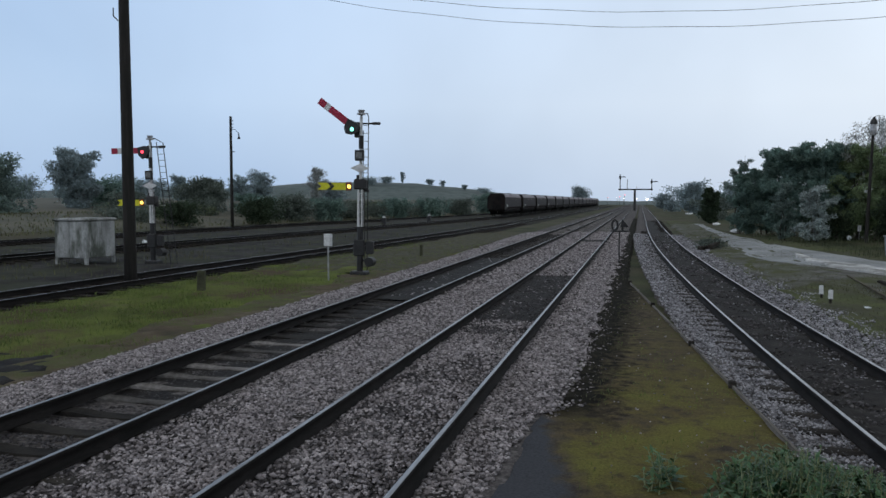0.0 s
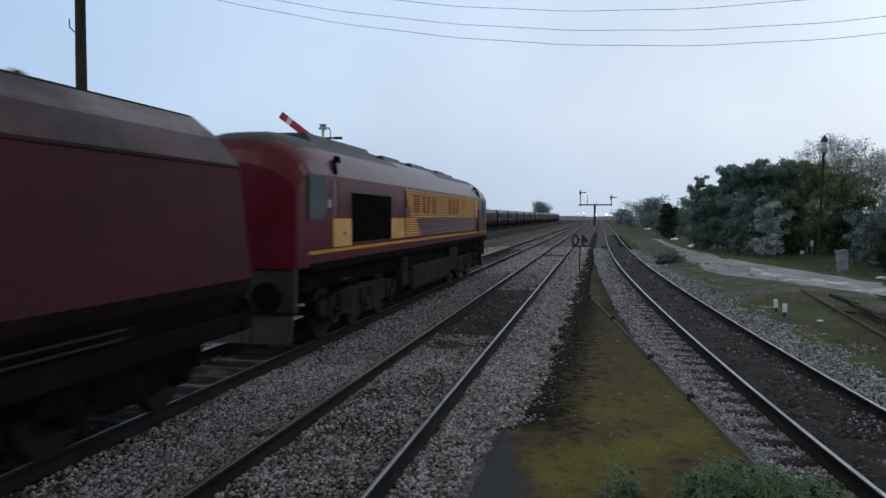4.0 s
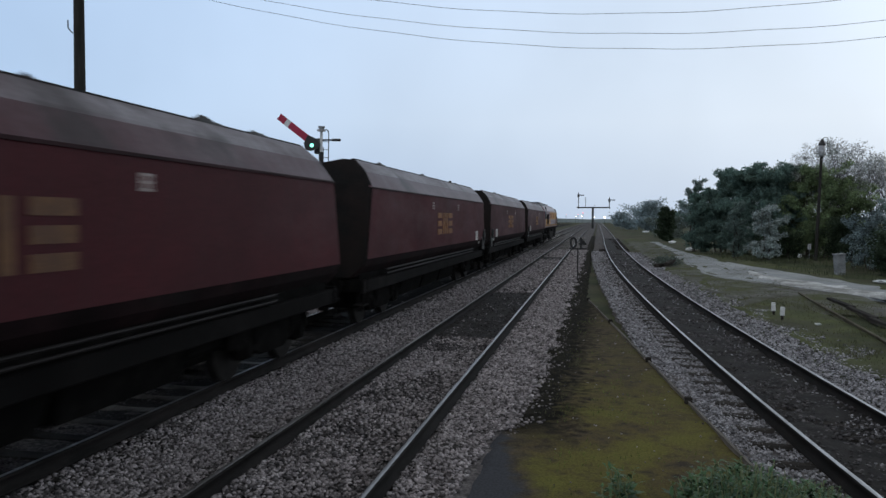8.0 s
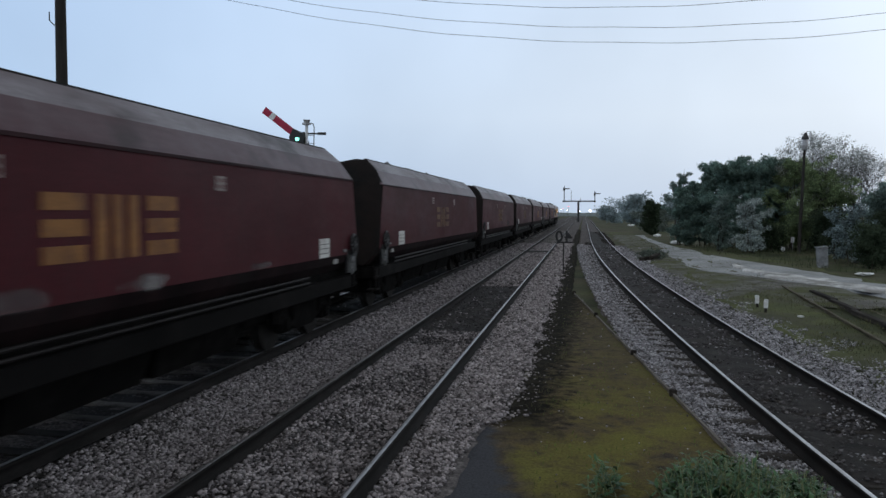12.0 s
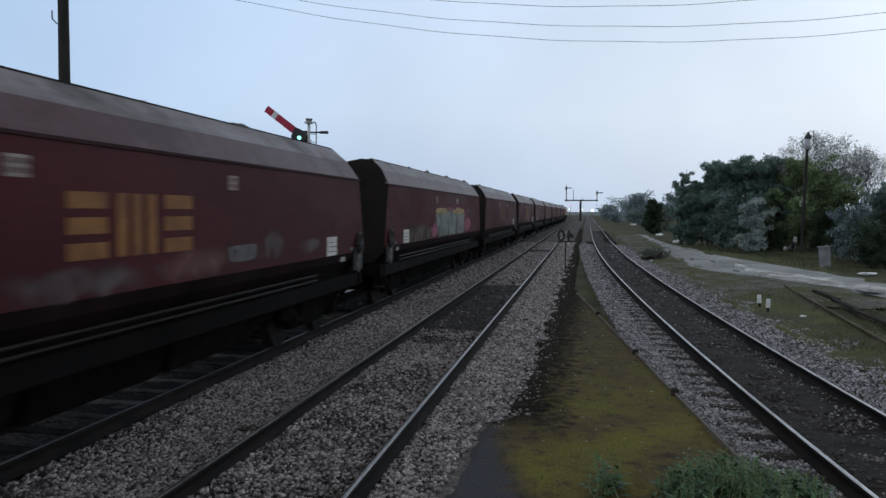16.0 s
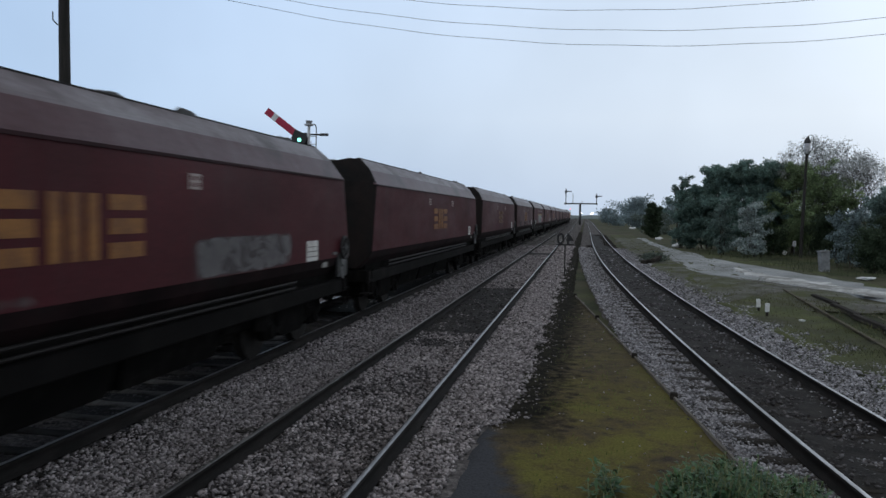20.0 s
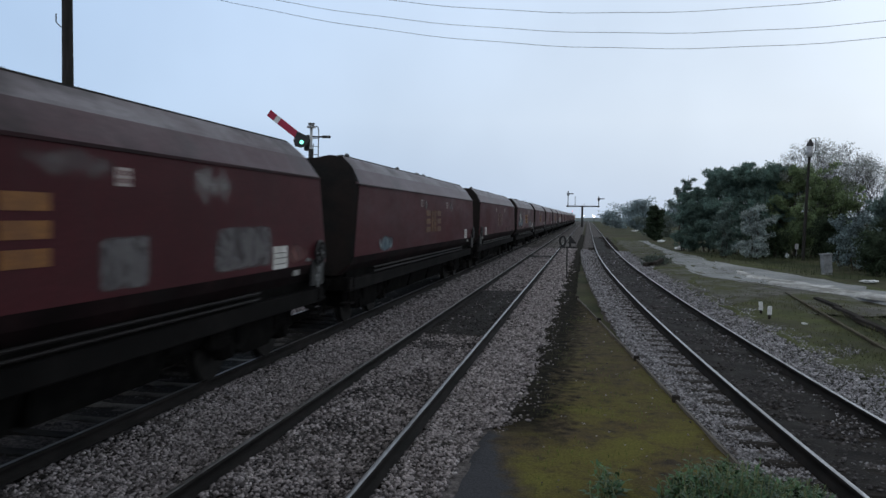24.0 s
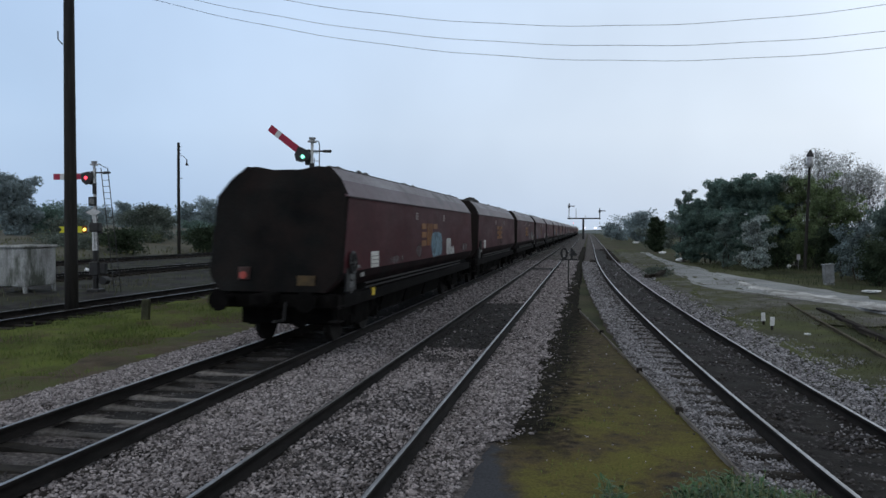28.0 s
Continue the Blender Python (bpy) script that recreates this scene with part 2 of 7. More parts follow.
M_SLEEPER_DIRTY = material("grimy_sleeper", (0.034, 0.031, 0.029), (0.018, 0.0165, 0.0155), (0.062, 0.058, 0.054), scale=4, fine=50, bump=0.3, per_object=0.4, spec=0.1, dirt=(0.04, 0.036, 0.03), dirt_scale=2.0)
M_EARTH = material("brown_bare_earth", (0.105, 0.083, 0.058), (0.06, 0.05, 0.036), (0.15, 0.125, 0.088), scale=1.6, fine=40, bump=0.8, dirt=(0.09, 0.1, 0.04), dirt_scale=0.9, dirt_amount=(0.44, 0.6), spec=0.06)
M_BOARD = material("weathered_board", (0.14, 0.125, 0.11), (0.07, 0.06, 0.05), (0.21, 0.2, 0.185), scale=3, fine=30, bump=0.4, stretch=(3, 0.3, 3))


# ---- lines of the six tracks: sideways place by distance along ----
def smooth(a, b, v):
    u = min(1, max(0, (v - a) / (b - a)))
    return u * u * (3 - 2 * u)


def x_a(y):
    return -6.07


def x_b(y):
    return -2.676 - 0.0025 * max(-50.0, min(y, 250))


def x_c(y):
    u = max(0, min(y, 110)) / 50
    bow = 0.576 * math.exp(-max(y, 0) / 8)
    return 3.414 - 3.424 * u + 1.91 * u * u - 0.341 * u ** 3 + bow + (0.1 * -min(y, 0)) + 0.09 * smooth(48, 14, y)


def x_d(y):
    return -16.0 + 2.1 * smooth(10, 75, y)


def x_e(y):
    return -27.4 + 5.6 * smooth(25, 135, y) + 0.4 * smooth(5, 60, y)


def x_f(y):
    return -37.8 + 9.0 * smooth(55, 150, y)


def x_g(y):
    return 7.05 + 0.085 * (y - 20)


def edge_line(y):
    """The board that edges the ramp towards the curving line."""
    return max(-0.5, min(1.9, 1.5 - 0.112 * (y - 9.1)))


GROUND_Z, RAIL_H, BED_Z = -0.34, 0.159, -0.185


def fbm(x, y, s, seed=0.0):
    return noise.fractal(Vector((x * s + seed, y * s - seed, seed)), 1.0, 2.0, 3)


def ys(y0, y1, near=0.35, grow=1.06, start=4.0):
    """Steps that widen away from the camera."""
    out, y = [y0], y0
    while y < y1:
        d = max(abs(y), start)
        y = min(y1, y + max(near, near * d / 12))
        out.append(y)
    return out


def strip(name, left, right, y0, y1, z, mat, nx=14, bump=0.03, ragged=0.0, near=0.35, skirt=0.25, seed=0.0, rise=None):
    """A sheet of ground between two edge lines, with uneven relief and edges that dip below."""
    rows = ys(y0, y1, near)
    verts, faces = [], []
    for y in rows:
        a = left(y) + ragged * fbm(3.1, y, 0.9, seed + 5)
        b = right(y) + ragged * fbm(7.7, y, 0.9, seed + 9)
        verts.append((a - skirt * 0.6, y, z - skirt))
        for i in range(nx + 1):
            x = a + (b - a) * i / nx
            h = z + bump * fbm(x, y, 1.7, seed) + (rise(x, y) if rise else 0)
            verts.append((x, y, h))
        verts.append((b + skirt * 0.6, y, z - skirt))
    w = nx + 3
    for j in range(len(rows) - 1):
        for i in range(w - 1):
            k = j * w + i
            faces.append((k, k + 1, k + w + 1, k + w))
    ob = raw(name, verts, faces, mat, smooth=True)
    return tagged(ob, kind="structure")


# ---- ground: one sheet to the horizon ----
def build_ground():
    xs = sorted({*[round(-60 + 3 * i, 2) for i in range(41)], *[s * d for d in (80, 110, 160, 240, 360, 560, 900, 1500, 2500) for s in (-1, 1)]})
    yy = sorted({*[round(-30 + 4 * i, 2) for i in range(46)], 170, 200, 240, 300, 380, 500, 700, 1000, 1500, 2500, -60, -120, -240, -450, -900, -1800})
    verts = []
    for y in yy:
        for x in xs:
            h = GROUND_Z - 0.04 + 0.05 * fbm(x, y, 0.15)
            if x < -42:
                h += 0.6 * smooth(-42, -70, x) + 0.5 * fbm(x, y, 0.03, 4)
            if x > 14:
                h += 0.35 * smooth(14, 40, x)
            verts.append((x, y, h))
    w = len(xs)
    faces = [(j * w + i, j * w + i + 1, (j + 1) * w + i + 1, (j + 1) * w + i) for j in range(len(yy) - 1) for i in range(w - 1)]
    tagged(raw("ground", verts, faces, M_GROUND, smooth=True), "dark scrubby railway ground with soil and thin grass", "ground", kind="structure")


build_ground()

bed_ab = strip("ballast_bed", lambda y: -8.45 - 0.5 * smooth(30, 60, y), lambda y: -1.15 + 0.28 * smooth(7, 12, y), -420, 600, BED_Z, M_BED, nx=40, bump=0.03, ragged=0.12, near=0.3,
               rise=lambda x, y: -0.11 * smooth(-7.75, -8.7, x) - 0.03 * smooth(1.0, 0.8, abs(x + 6.07)) + 0.012 * smooth(1.0, 0.6, abs(x + 2.7)))
tagged(bed_ab, "grey-pink crushed stone ballast bed under two running lines", "ballast")
bed_c = strip("ballast_bed", lambda y: max(x_c(y) - 1.75, edge_line(y) + 0.1), lambda y: x_c(y) + 2.0, -60, 600, BED_Z - 0.135, M_BED, nx=20, bump=0.03, ragged=0.15, near=0.3, seed=3, rise=lambda x, y: -0.05 * (x - x_c(y)))
tagged(bed_c, "grey crushed stone ballast bed under the curving line", "ballast")
bed_yard = strip("yard_bed", lambda y: x_f(y) - 3.2, lambda y: x_d(y) + 1.5, -80, 420, GROUND_Z + 0.02, M_YARD, nx=44, bump=0.05, ragged=0.3, near=0.7, seed=8)
tagged(bed_yard, "dark cinder and stone bed of the goods yard", "ballast")
verge = strip("grass_verge", lambda y: x_d(y) + 1.2, lambda y: -8.2 - 0.5 * smooth(30, 60, y), 2, 46, GROUND_Z + 0.03, M_GRASS_SHEET, nx=24, bump=0.06, ragged=0.3, near=0.4, seed=12,
              rise=lambda x, y: 0.06 * smooth(-9, -13, x))
tagged(verge, "mossy yellow-green grass verge between the tracks", "grass")


edge_earth = strip("verge_edge", lambda y: -9.7 - 0.35 * smooth(8, 20, y), lambda y: -8.35, 4, 34, GROUND_Z + 0.06, M_EARTH, nx=10, bump=0.05, ragged=0.75, near=0.3, skirt=0.07, seed=16)
tagged(edge_earth, "brown bare earth along the edge of the ballast", "verge")

bare = strip("bare_verge", lambda y: x_d(y) + 1.35, lambda y: -8.9 - 0.4 * smooth(30, 60, y), 27, 62, GROUND_Z + 0.075, M_SOIL, nx=16, bump=0.07, ragged=0.5, near=0.5, skirt=0.06, seed=14,
             rise=lambda x, y: 0.05 * smooth(-9, -13, x) - 0.05 * smooth(31, 27, y))
tagged(bare, "grey-brown worn verge with thin grass", "verge")


def ramp_rise(x, y):
    return 1.0 * smooth(4.5, -2.0, y)


def ramp_material():
    """Moss over brown earth: thick in the middle, giving way to dark soil along the ballast and far off."""
    m = bpy.data.materials.new("mossy_ramp")
    m.use_nodes = True
    nt = m.node_tree
    b = nt.nodes["Principled BSDF"]
    tc = nt.nodes.new("ShaderNodeTexCoord")
    vec = tc.outputs["Object"]
    sep = nt.nodes.new("ShaderNodeSeparateXYZ")
    nt.links.new(vec, sep.inputs[0])

    def math_node(op, a, c):
        q = nt.nodes.new("ShaderNodeMath")
        q.operation = op
        for i, v in enumerate((a, c)):
            if hasattr(v, "is_linked"):
                nt.links.new(v, q.inputs[i])
            else:
                q.inputs[i].default_value = v
        return q.outputs[0]

    wide = noise_node(nt, vec, 0.9, 5.0, 0.6)
    mid_n = noise_node(nt, vec, 5.0, 5.0, 0.65)
    fine = noise_node(nt, vec, 38.0, 4.0)
    moss = ramp(nt, wide, [(0.35, (0.105, 0.078, 0.042)), (0.5, (0.128, 0.112, 0.042)), (0.68, (0.145, 0.14, 0.042))])
    earth = ramp(nt, mid_n, [(0.35, (0.054, 0.046, 0.037)), (0.65, (0.104, 0.087, 0.062))])
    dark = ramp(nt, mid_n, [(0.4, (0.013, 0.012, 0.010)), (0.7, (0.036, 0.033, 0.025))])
    # moss against brown earth
    f1 = maprange(nt, math_node("ADD", math_node("MULTIPLY", wide, 0.5), math_node("MULTIPLY", mid_n, 0.5)), 0.38, 0.53)
    near = maprange(nt, sep.outputs["Y"], 16.0, 9.5, 0.2, 1.0)
    col = blend(nt, math_node("MULTIPLY", f1, near), earth, moss)
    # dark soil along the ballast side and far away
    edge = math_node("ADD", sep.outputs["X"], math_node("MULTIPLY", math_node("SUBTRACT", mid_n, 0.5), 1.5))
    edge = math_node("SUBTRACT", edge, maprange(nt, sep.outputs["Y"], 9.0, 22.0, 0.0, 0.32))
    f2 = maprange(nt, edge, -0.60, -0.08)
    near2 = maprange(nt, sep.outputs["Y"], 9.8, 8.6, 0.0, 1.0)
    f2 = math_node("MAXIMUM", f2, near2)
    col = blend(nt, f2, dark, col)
    grain = ramp(nt, fine, [(0.3, (0.72, 0.72, 0.72)), (0.7, (1.28, 1.28, 1.28))])
    col = blend(nt, 1.0, col, grain, "MULTIPLY")
    # damp tarmac at the near corner, that earth and moss creep over
    reach = math_node("ADD", math_node("ADD", sep.outputs["X"], math_node("MULTIPLY", sep.outputs["Y"], 0.2)), math_node("MULTIPLY", noise_node(nt, vec, 3.0, 6.0, 0.65), 0.6))
    col = blend(nt, maprange(nt, reach, 1.30, 1.12), col, blend(nt, 1.0, earth, grain, "MULTIPLY"))
    tar = ramp(nt, fine, [(0.3, (0.05, 0.053, 0.062)), (0.7, (0.08, 0.084, 0.095))])
    col = blend(nt, maprange(nt, reach, 1.14, 0.98), col, tar)
    nt.links.new(col, b.inputs["Base Color"])
    b.inputs["Roughness"].default_value = 1.0
    b.inputs["Specular IOR Level"].default_value = 0.05
    bp = nt.nodes.new("ShaderNodeBump")
    bp.inputs["Strength"].default_value, bp.inputs["Distance"].default_value = 0.7, 0.03
    nt.links.new(math_node("ADD", mid_n, math_node("MULTIPLY", fine, 0.6)), bp.inputs["Height"])
    nt.links.new(bp.outputs["Normal"], b.inputs["Normal"])
    return m


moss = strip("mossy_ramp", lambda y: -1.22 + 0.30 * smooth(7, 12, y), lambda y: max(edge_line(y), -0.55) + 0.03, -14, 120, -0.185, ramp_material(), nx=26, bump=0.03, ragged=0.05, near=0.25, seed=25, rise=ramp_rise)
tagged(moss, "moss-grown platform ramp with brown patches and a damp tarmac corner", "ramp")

right_grass = strip("right_verge", lambda y: x_c(y) + 1.9, lambda y: 11.5 - 5.2 * smooth(40, 80, y), 3, 110, GROUND_Z + 0.03, M_ROUGH_GRASS, nx=22, bump=0.07, ragged=0.25, near=0.5, seed=37,
                     rise=lambda x, y: -0.17 * smooth(6.2, 7.6, x) * smooth(33, 28, y))
tagged(right_grass, "rough olive grass beside the curving line", "grass")
PATH_LEFT = ((14, 11.6), (24, 10.6), (28.5, 9.6), (30.2, 8.8), (33.4, 7.5), (34.2, 6.7), (36.6, 5.95), (40.2, 5.2), (53, 5.1), (66, 6.0), (95, 6.2))
PATH_RIGHT = ((14, 13.0), (24, 11.9), (32, 11.1), (36.6, 10.6), (40, 9.95), (45.8, 8.9), (51, 8.1), (62, 7.3), (71, 6.8), (95, 6.8))


def between(points):
    return lambda y: float(np.interp(y, [p[0] for p in points], [p[1] for p in points]))


path = strip("gravel_path", between(PATH_LEFT), between(PATH_RIGHT), 14, 95, GROUND_Z + 0.07, M_PATH, nx=16, bump=0.05, ragged=0.45, near=0.4, seed=41)
tagged(path, "pale limestone access track beside the trees", "path")
cess = strip("trodden_ground", lambda y: x_c(y) + 2.0, lambda y: between(PATH_LEFT)(y) + 0.4 - 1.2 * smooth(34, 26, y), 24, 95, GROUND_Z + 0.06, M_CESS, nx=14, bump=0.07, ragged=0.6, near=0.5, skirt=0.06, seed=45, rise=lambda x, y: -0.06 * smooth(30, 24, y))
tagged(cess, "trodden grey ground between the curving line and the access track", "ground")
STREAK_LEFT = ((24, 10.6), (28, 9.7), (30.2, 8.9), (31.7, 8.3), (33.4, 7.7), (36.2, 7.45), (39.5, 7.3), (41.5, 7.5))
STREAK_RIGHT = ((24, 10.9), (28, 10.5), (30, 10.35), (31, 10.0), (32.8, 9.5), (34.7, 9.0), (36, 8.4), (38.2, 7.75), (41.5, 7.55))
streak = strip("limestone_spill", between(STREAK_LEFT), between(STREAK_RIGHT), 24, 41.5, GROUND_Z + 0.125, M_LIME, nx=8, bump=0.06, ragged=0.4, near=0.3, skirt=0.06, seed=43)
tagged(streak, "fresh white limestone spread along the access track", "path")


# ---- tracks ----
PROFILE = [(-0.07, 0), (0.07, 0), (0.07, 0.012), (0.012, 0.03), (0.01, 0.11), (0.035, 0.122), (0.035, 0.152), (0.024, 0.159),
           (-0.024, 0.159), (-0.035, 0.152), (-0.035, 0.122), (-0.01, 0.11), (-0.012, 0.03), (-0.07, 0.012)]


def rail(line, off, y0, y1, base, mats, parent, near=1.5):
    rows = ys(y0, y1, near)
    n = len(PROFILE)
    verts = [(line(y) + off + px, y, base - RAIL_H + pz) for y in rows for px, pz in PROFILE]
    faces = [(j * n + i, j * n + (i + 1) % n, (j + 1) * n + (i + 1) % n, (j + 1) * n + i) for j in range(len(rows) - 1) for i in range(n)]
    ob = raw("rail", verts, faces, mats[0], parent)
    ob.data.materials.append(mats[1])
    for k, p in enumerate(ob.data.polygons):
        if k % n == 7:
            p.material_index = 1
    return ob


def sleeper_mesh(kind):
    bm = bmesh.new()
    if kind == "concrete":
        rings = []
        for x, h in ((-1.26, 0.0), (-1.2, 0.0), (-0.5, 0.0), (-0.2, -0.03), (0.2, -0.03), (0.5, 0.0), (1.2, 0.0), (1.26, 0.0)):
            rings.append([(x, -0.13, -0.2), (x, 0.13, -0.2), (x, 0.1, h), (x, -0.1, h)])
        loft(bm, rings)
    else:
        box(bm, -1.3, 1.3, -0.125, 0.125, -0.14, 0.0, bevel=0.012)
    return bm


def build_track(n, line, y0, y1, z, mats, sleeper, mat, near0, near1, far1, pitch, label, cant=0.0):
    t = tagged(empty("track_%d" % n), label, "railway track", kind="structure")
    for off in (-0.7525, 0.7525):
        rail(line, off, y0, y1, z - off * cant, mats, t)
    first = None
    y = near0
    k = 0
    while y < near1:
        m = pose(line(y) + random.uniform(-0.02, 0.02), y, z - RAIL_H - 0.004, 0, math.degrees(cant), math.degrees(math.atan(-(line(y + 1) - line(y - 1)) / 2)) + random.uniform(-0.6, 0.6))
        if first is None:
            first = part("sleeper", sleeper_mesh(sleeper), mat, t)
            first.matrix_local = m
        else:
            like(first, "sleeper", m, t)
            # a short stretch of cleaner concrete, the rest grimed over
            if sleeper == "concrete" and not (8.4 < y < 13.2 and n == 1):
                o = t.children[-1]
                o.material_slots[0].link = "OBJECT"
                o.material_slots[0].material = M_SLEEPER_DIRTY
        y += pitch
    # the far sleepers, in one mesh
    bm = bmesh.new()
    while y < far1:
        c = line(y)
        box(bm, c - 1.28, c + 1.28, y - 0.12, y + 0.12, z - RAIL_H - 0.16, z - RAIL_H - 0.004)
        y += pitch
    if bm.verts:
        tagged(part("far_sleepers", bm, mat, t), kind="stuff")
    else:
        bm.free()
    return t


build_track(1, x_a, -420, 600, 0.0, (M_RAIL, M_RAILTOP_DULL), "concrete", M_SLEEPER_SHADED, 3.2, 60, 130, 0.68, "running line on concrete sleepers with dark rails")
build_track(2, x_b, -80, 600, 0.0, (M_RAIL, M_RAILTOP_DULL), "concrete", M_SLEEPER, 3.0, 60, 110, 0.68, "running line almost buried in pale ballast")
build_track(3, x_c, -60, 600, -0.135, (M_RAIL, M_RAILTOP), "timber", M_TIMBER, 4.0, 70, 110, 0.70, "curving line on timber sleepers with bright railheads", cant=0.05)
build_track(4, x_d, -80, 420, -0.06, (M_RAIL, M_RAILTOP_DULL), "timber", M_TIMBER, 10, 60, 90, 0.70, "dark goods line beside the grass verge")
build_track(5, x_e, -60, 600, -0.06, (M_RAIL, M_RAILTOP_DULL), "timber", M_TIMBER, 20, 80, 110, 0.70, "dark siding on which hopper wagons stand")
build_track(6, x_f, -40, 160, -0.06, (M_RAIL, M_RAILTOP_DULL), "timber", M_TIMBER, 30, 90, 100, 0.70, "dark outer siding of the yard")
build_track(7, x_g, 6, 30, -0.30, (M_RUSTED, M_RUSTED), "timber", M_TIMBER, 8, 29, 30, 0.72, "disused siding sunk in rough grass", cant=0.1)

# the board along the ramp's edge, with its pegs
edging = tagged(empty("ramp_edging"), "weathered low board edging the mossy ramp, on short pegs", "edging")
yy = [6.0 + 0.9 * i for i in range(24)]
for a, b in zip(yy[::3], yy[3::3]):
    bm = bmesh.new()
    rings = []
    for y in (a, (a + b) / 2, b - 0.02):
        x = edge_line(y)
        rings.append([(x - 0.016, y, -0.3), (x + 0.016, y, -0.3), (x + 0.016, y, -0.14), (x - 0.016, y, -0.14)])
    part("board", loft(bm, rings), M_BOARD, edging)
for y in (11.2, 14.3, 19.5, 24.8):
    bm = bmesh.new()
    part("peg", box(bm, edge_line(y) - 0.05, edge_line(y) + 0.05, y - 0.05, y + 0.05, -0.34, -0.09, bevel=0.01), M_TIMBER, edging)

# ---- loose ballast, dirt and turf ----
def rocks(name, pts, sizes, mat, label):
    """Many small angular stones in one mesh."""
    n = len(pts)
    base = np.array([(1, 0, 0), (0, 1, 0), (-1, 0, 0), (0, -1, 0), (0.2, 0.2, 0.8), (-0.1, 0.1, -0.8)], dtype=np.float32)
    tri = np.array([(0, 1, 4), (1, 2, 4), (2, 3, 4), (3, 0, 4), (1, 0, 5), (2, 1, 5), (3, 2, 5), (0, 3, 5)], dtype=np.int32)
    rng = np.random.default_rng(len(pts))
    v = base[None] * rng.uniform(0.65, 1.35, (n, 6, 1)) + rng.uniform(-0.22, 0.22, (n, 6, 3))
    ang = rng.uniform(0, 2 * np.pi, n)
    c, s = np.cos(ang), np.sin(ang)
    tilt = rng.uniform(-0.6, 0.6, n)
    ct, st = np.cos(tilt), np.sin(tilt)
    y, z = v[..., 1] * ct[:, None] - v[..., 2] * st[:, None], v[..., 1] * st[:, None] + v[..., 2] * ct[:, None]
    x = v[..., 0] * c[:, None] - y * s[:, None]
    y = v[..., 0] * s[:, None] + y * c[:, None]
    v = np.stack([x, y, z * 0.8], -1) * sizes[:, None, None] + pts[:, None, :]
    f = tri[None] + (np.arange(n) * 6)[:, None, None]
    ob = raw(name, v.reshape(-1, 3), f.reshape(-1, 3), mat)
    return tagged(ob, label, "stones", kind="stuff")


def scatter(left, right, y0, y1, density, z, keep=None, seed=1, size=(0.016, 0.034)):
    """Points spread over a strip, thinner with distance."""
    rng = np.random.default_rng(seed)
    out, siz = [], []
    y = y0
    while y < y1:
        step = max(0.5, y * 0.05)
        d = density * min(1.0, (11.0 / max(y, 4.0)) ** 1.7)
        a, b = left(y), right(y)
        n = int(d * step * (b - a))
        px, py = rng.uniform(a, b, n), rng.uniform(y, y + step, n)
        k = 1.0 + 0.035 * max(0, y - 8)
        sz = rng.uniform(*size, n) * k
        for q in range(n):
            if keep is None or keep(px[q], py[q], rng.random()):
                out.append((px[q], py[q], (z(px[q], py[q]) if callable(z) else z)))
                siz.append(sz[q])
        y += step
    return np.array(out, dtype=np.float32), np.array(siz, dtype=np.float32)


def clear_of(line, off=0.7525, half=0.075):
    return lambda x, y: abs(abs(x - line(y)) - off) > half


ok_a, ok_b, ok_c = clear_of(x_a), clear_of(x_b), clear_of(x_c)


def in_slurry(x, y):
    if abs(x - x_b(y)) < 0.68 and 16.2 + 0.5 * fbm(x, 0, 2.0) < y < 26.3:
        return True
    if abs(x - x_b(y)) < 0.68 and 49.0 < y < 51.5:
        return True
    return abs(x - x_a(y)) < 0.68 and 19.0 < y < 34


def keep_ab(x, y, r):
    if not (ok_a(x, y) and ok_b(x, y)):
        return False
    if in_slurry(x, y):
        return r < 0.03
    if abs(x - x_b(y)) < 0.62 and y < 17:
        return r < 0.62 + 0.6 * fbm(x, y, 0.9, 27)
    if x > -1.3 + 0.34 * smooth(7, 12, y):
        return r < 0.75 - 3.6 * (x + 1.3 - 0.34 * smooth(7, 12, y)) - 0.7 * fbm(x, y, 1.1, 8) and (y > 9.2 or x < -1.28 + 0.05 * (y - 6.5))
    if abs(x + 6.07) < 0.85:
        return False
    # pale stones thinned here, where the train's shadow is built from dark ones
    if -5.22 < x < -4.62:
        return r < 0.72 + 0.6 * (x + 5.22) + 0.5 * fbm(x, y, 0.9, 21)
    return True


def z_ab(x, y):
    heap = 0.02 * fbm(x, y, 0.8, 3)
    if abs(x - x_b(y)) < 0.68:
        return BED_Z + 0.035 + heap
    return BED_Z + 0.02 + heap - 0.10 * smooth(-7.75, -8.7, x)


p, s = scatter(lambda y: -8.7 - 0.5 * smooth(30, 60, y), lambda y: -0.95 + 0.34 * smooth(7, 12, y), 4.6, 62, 1050, z_ab, keep_ab, 3, (0.012, 0.035))
rocks("ballast_stones", p, s, M_STONE, "loose grey and pinkish crushed ballast stones")


def keep_c(x, y, r):
    d = x - x_c(y)
    if not ok_c(x, y) or x < edge_line(y) + 0.04:
        return False
    if abs(d) < 0.7:
        return r < 0.08
    if d < 0 and abs(((y - 4.0) % 0.70) - 0.35) > 0.25 and d > -1.15:
        return r < 0.15
    if d > 1.5:
        return r < 0.9 - 0.75 * (d - 1.5) + 0.7 * fbm(x, y, 0.8, 6)
    return r < 0.95


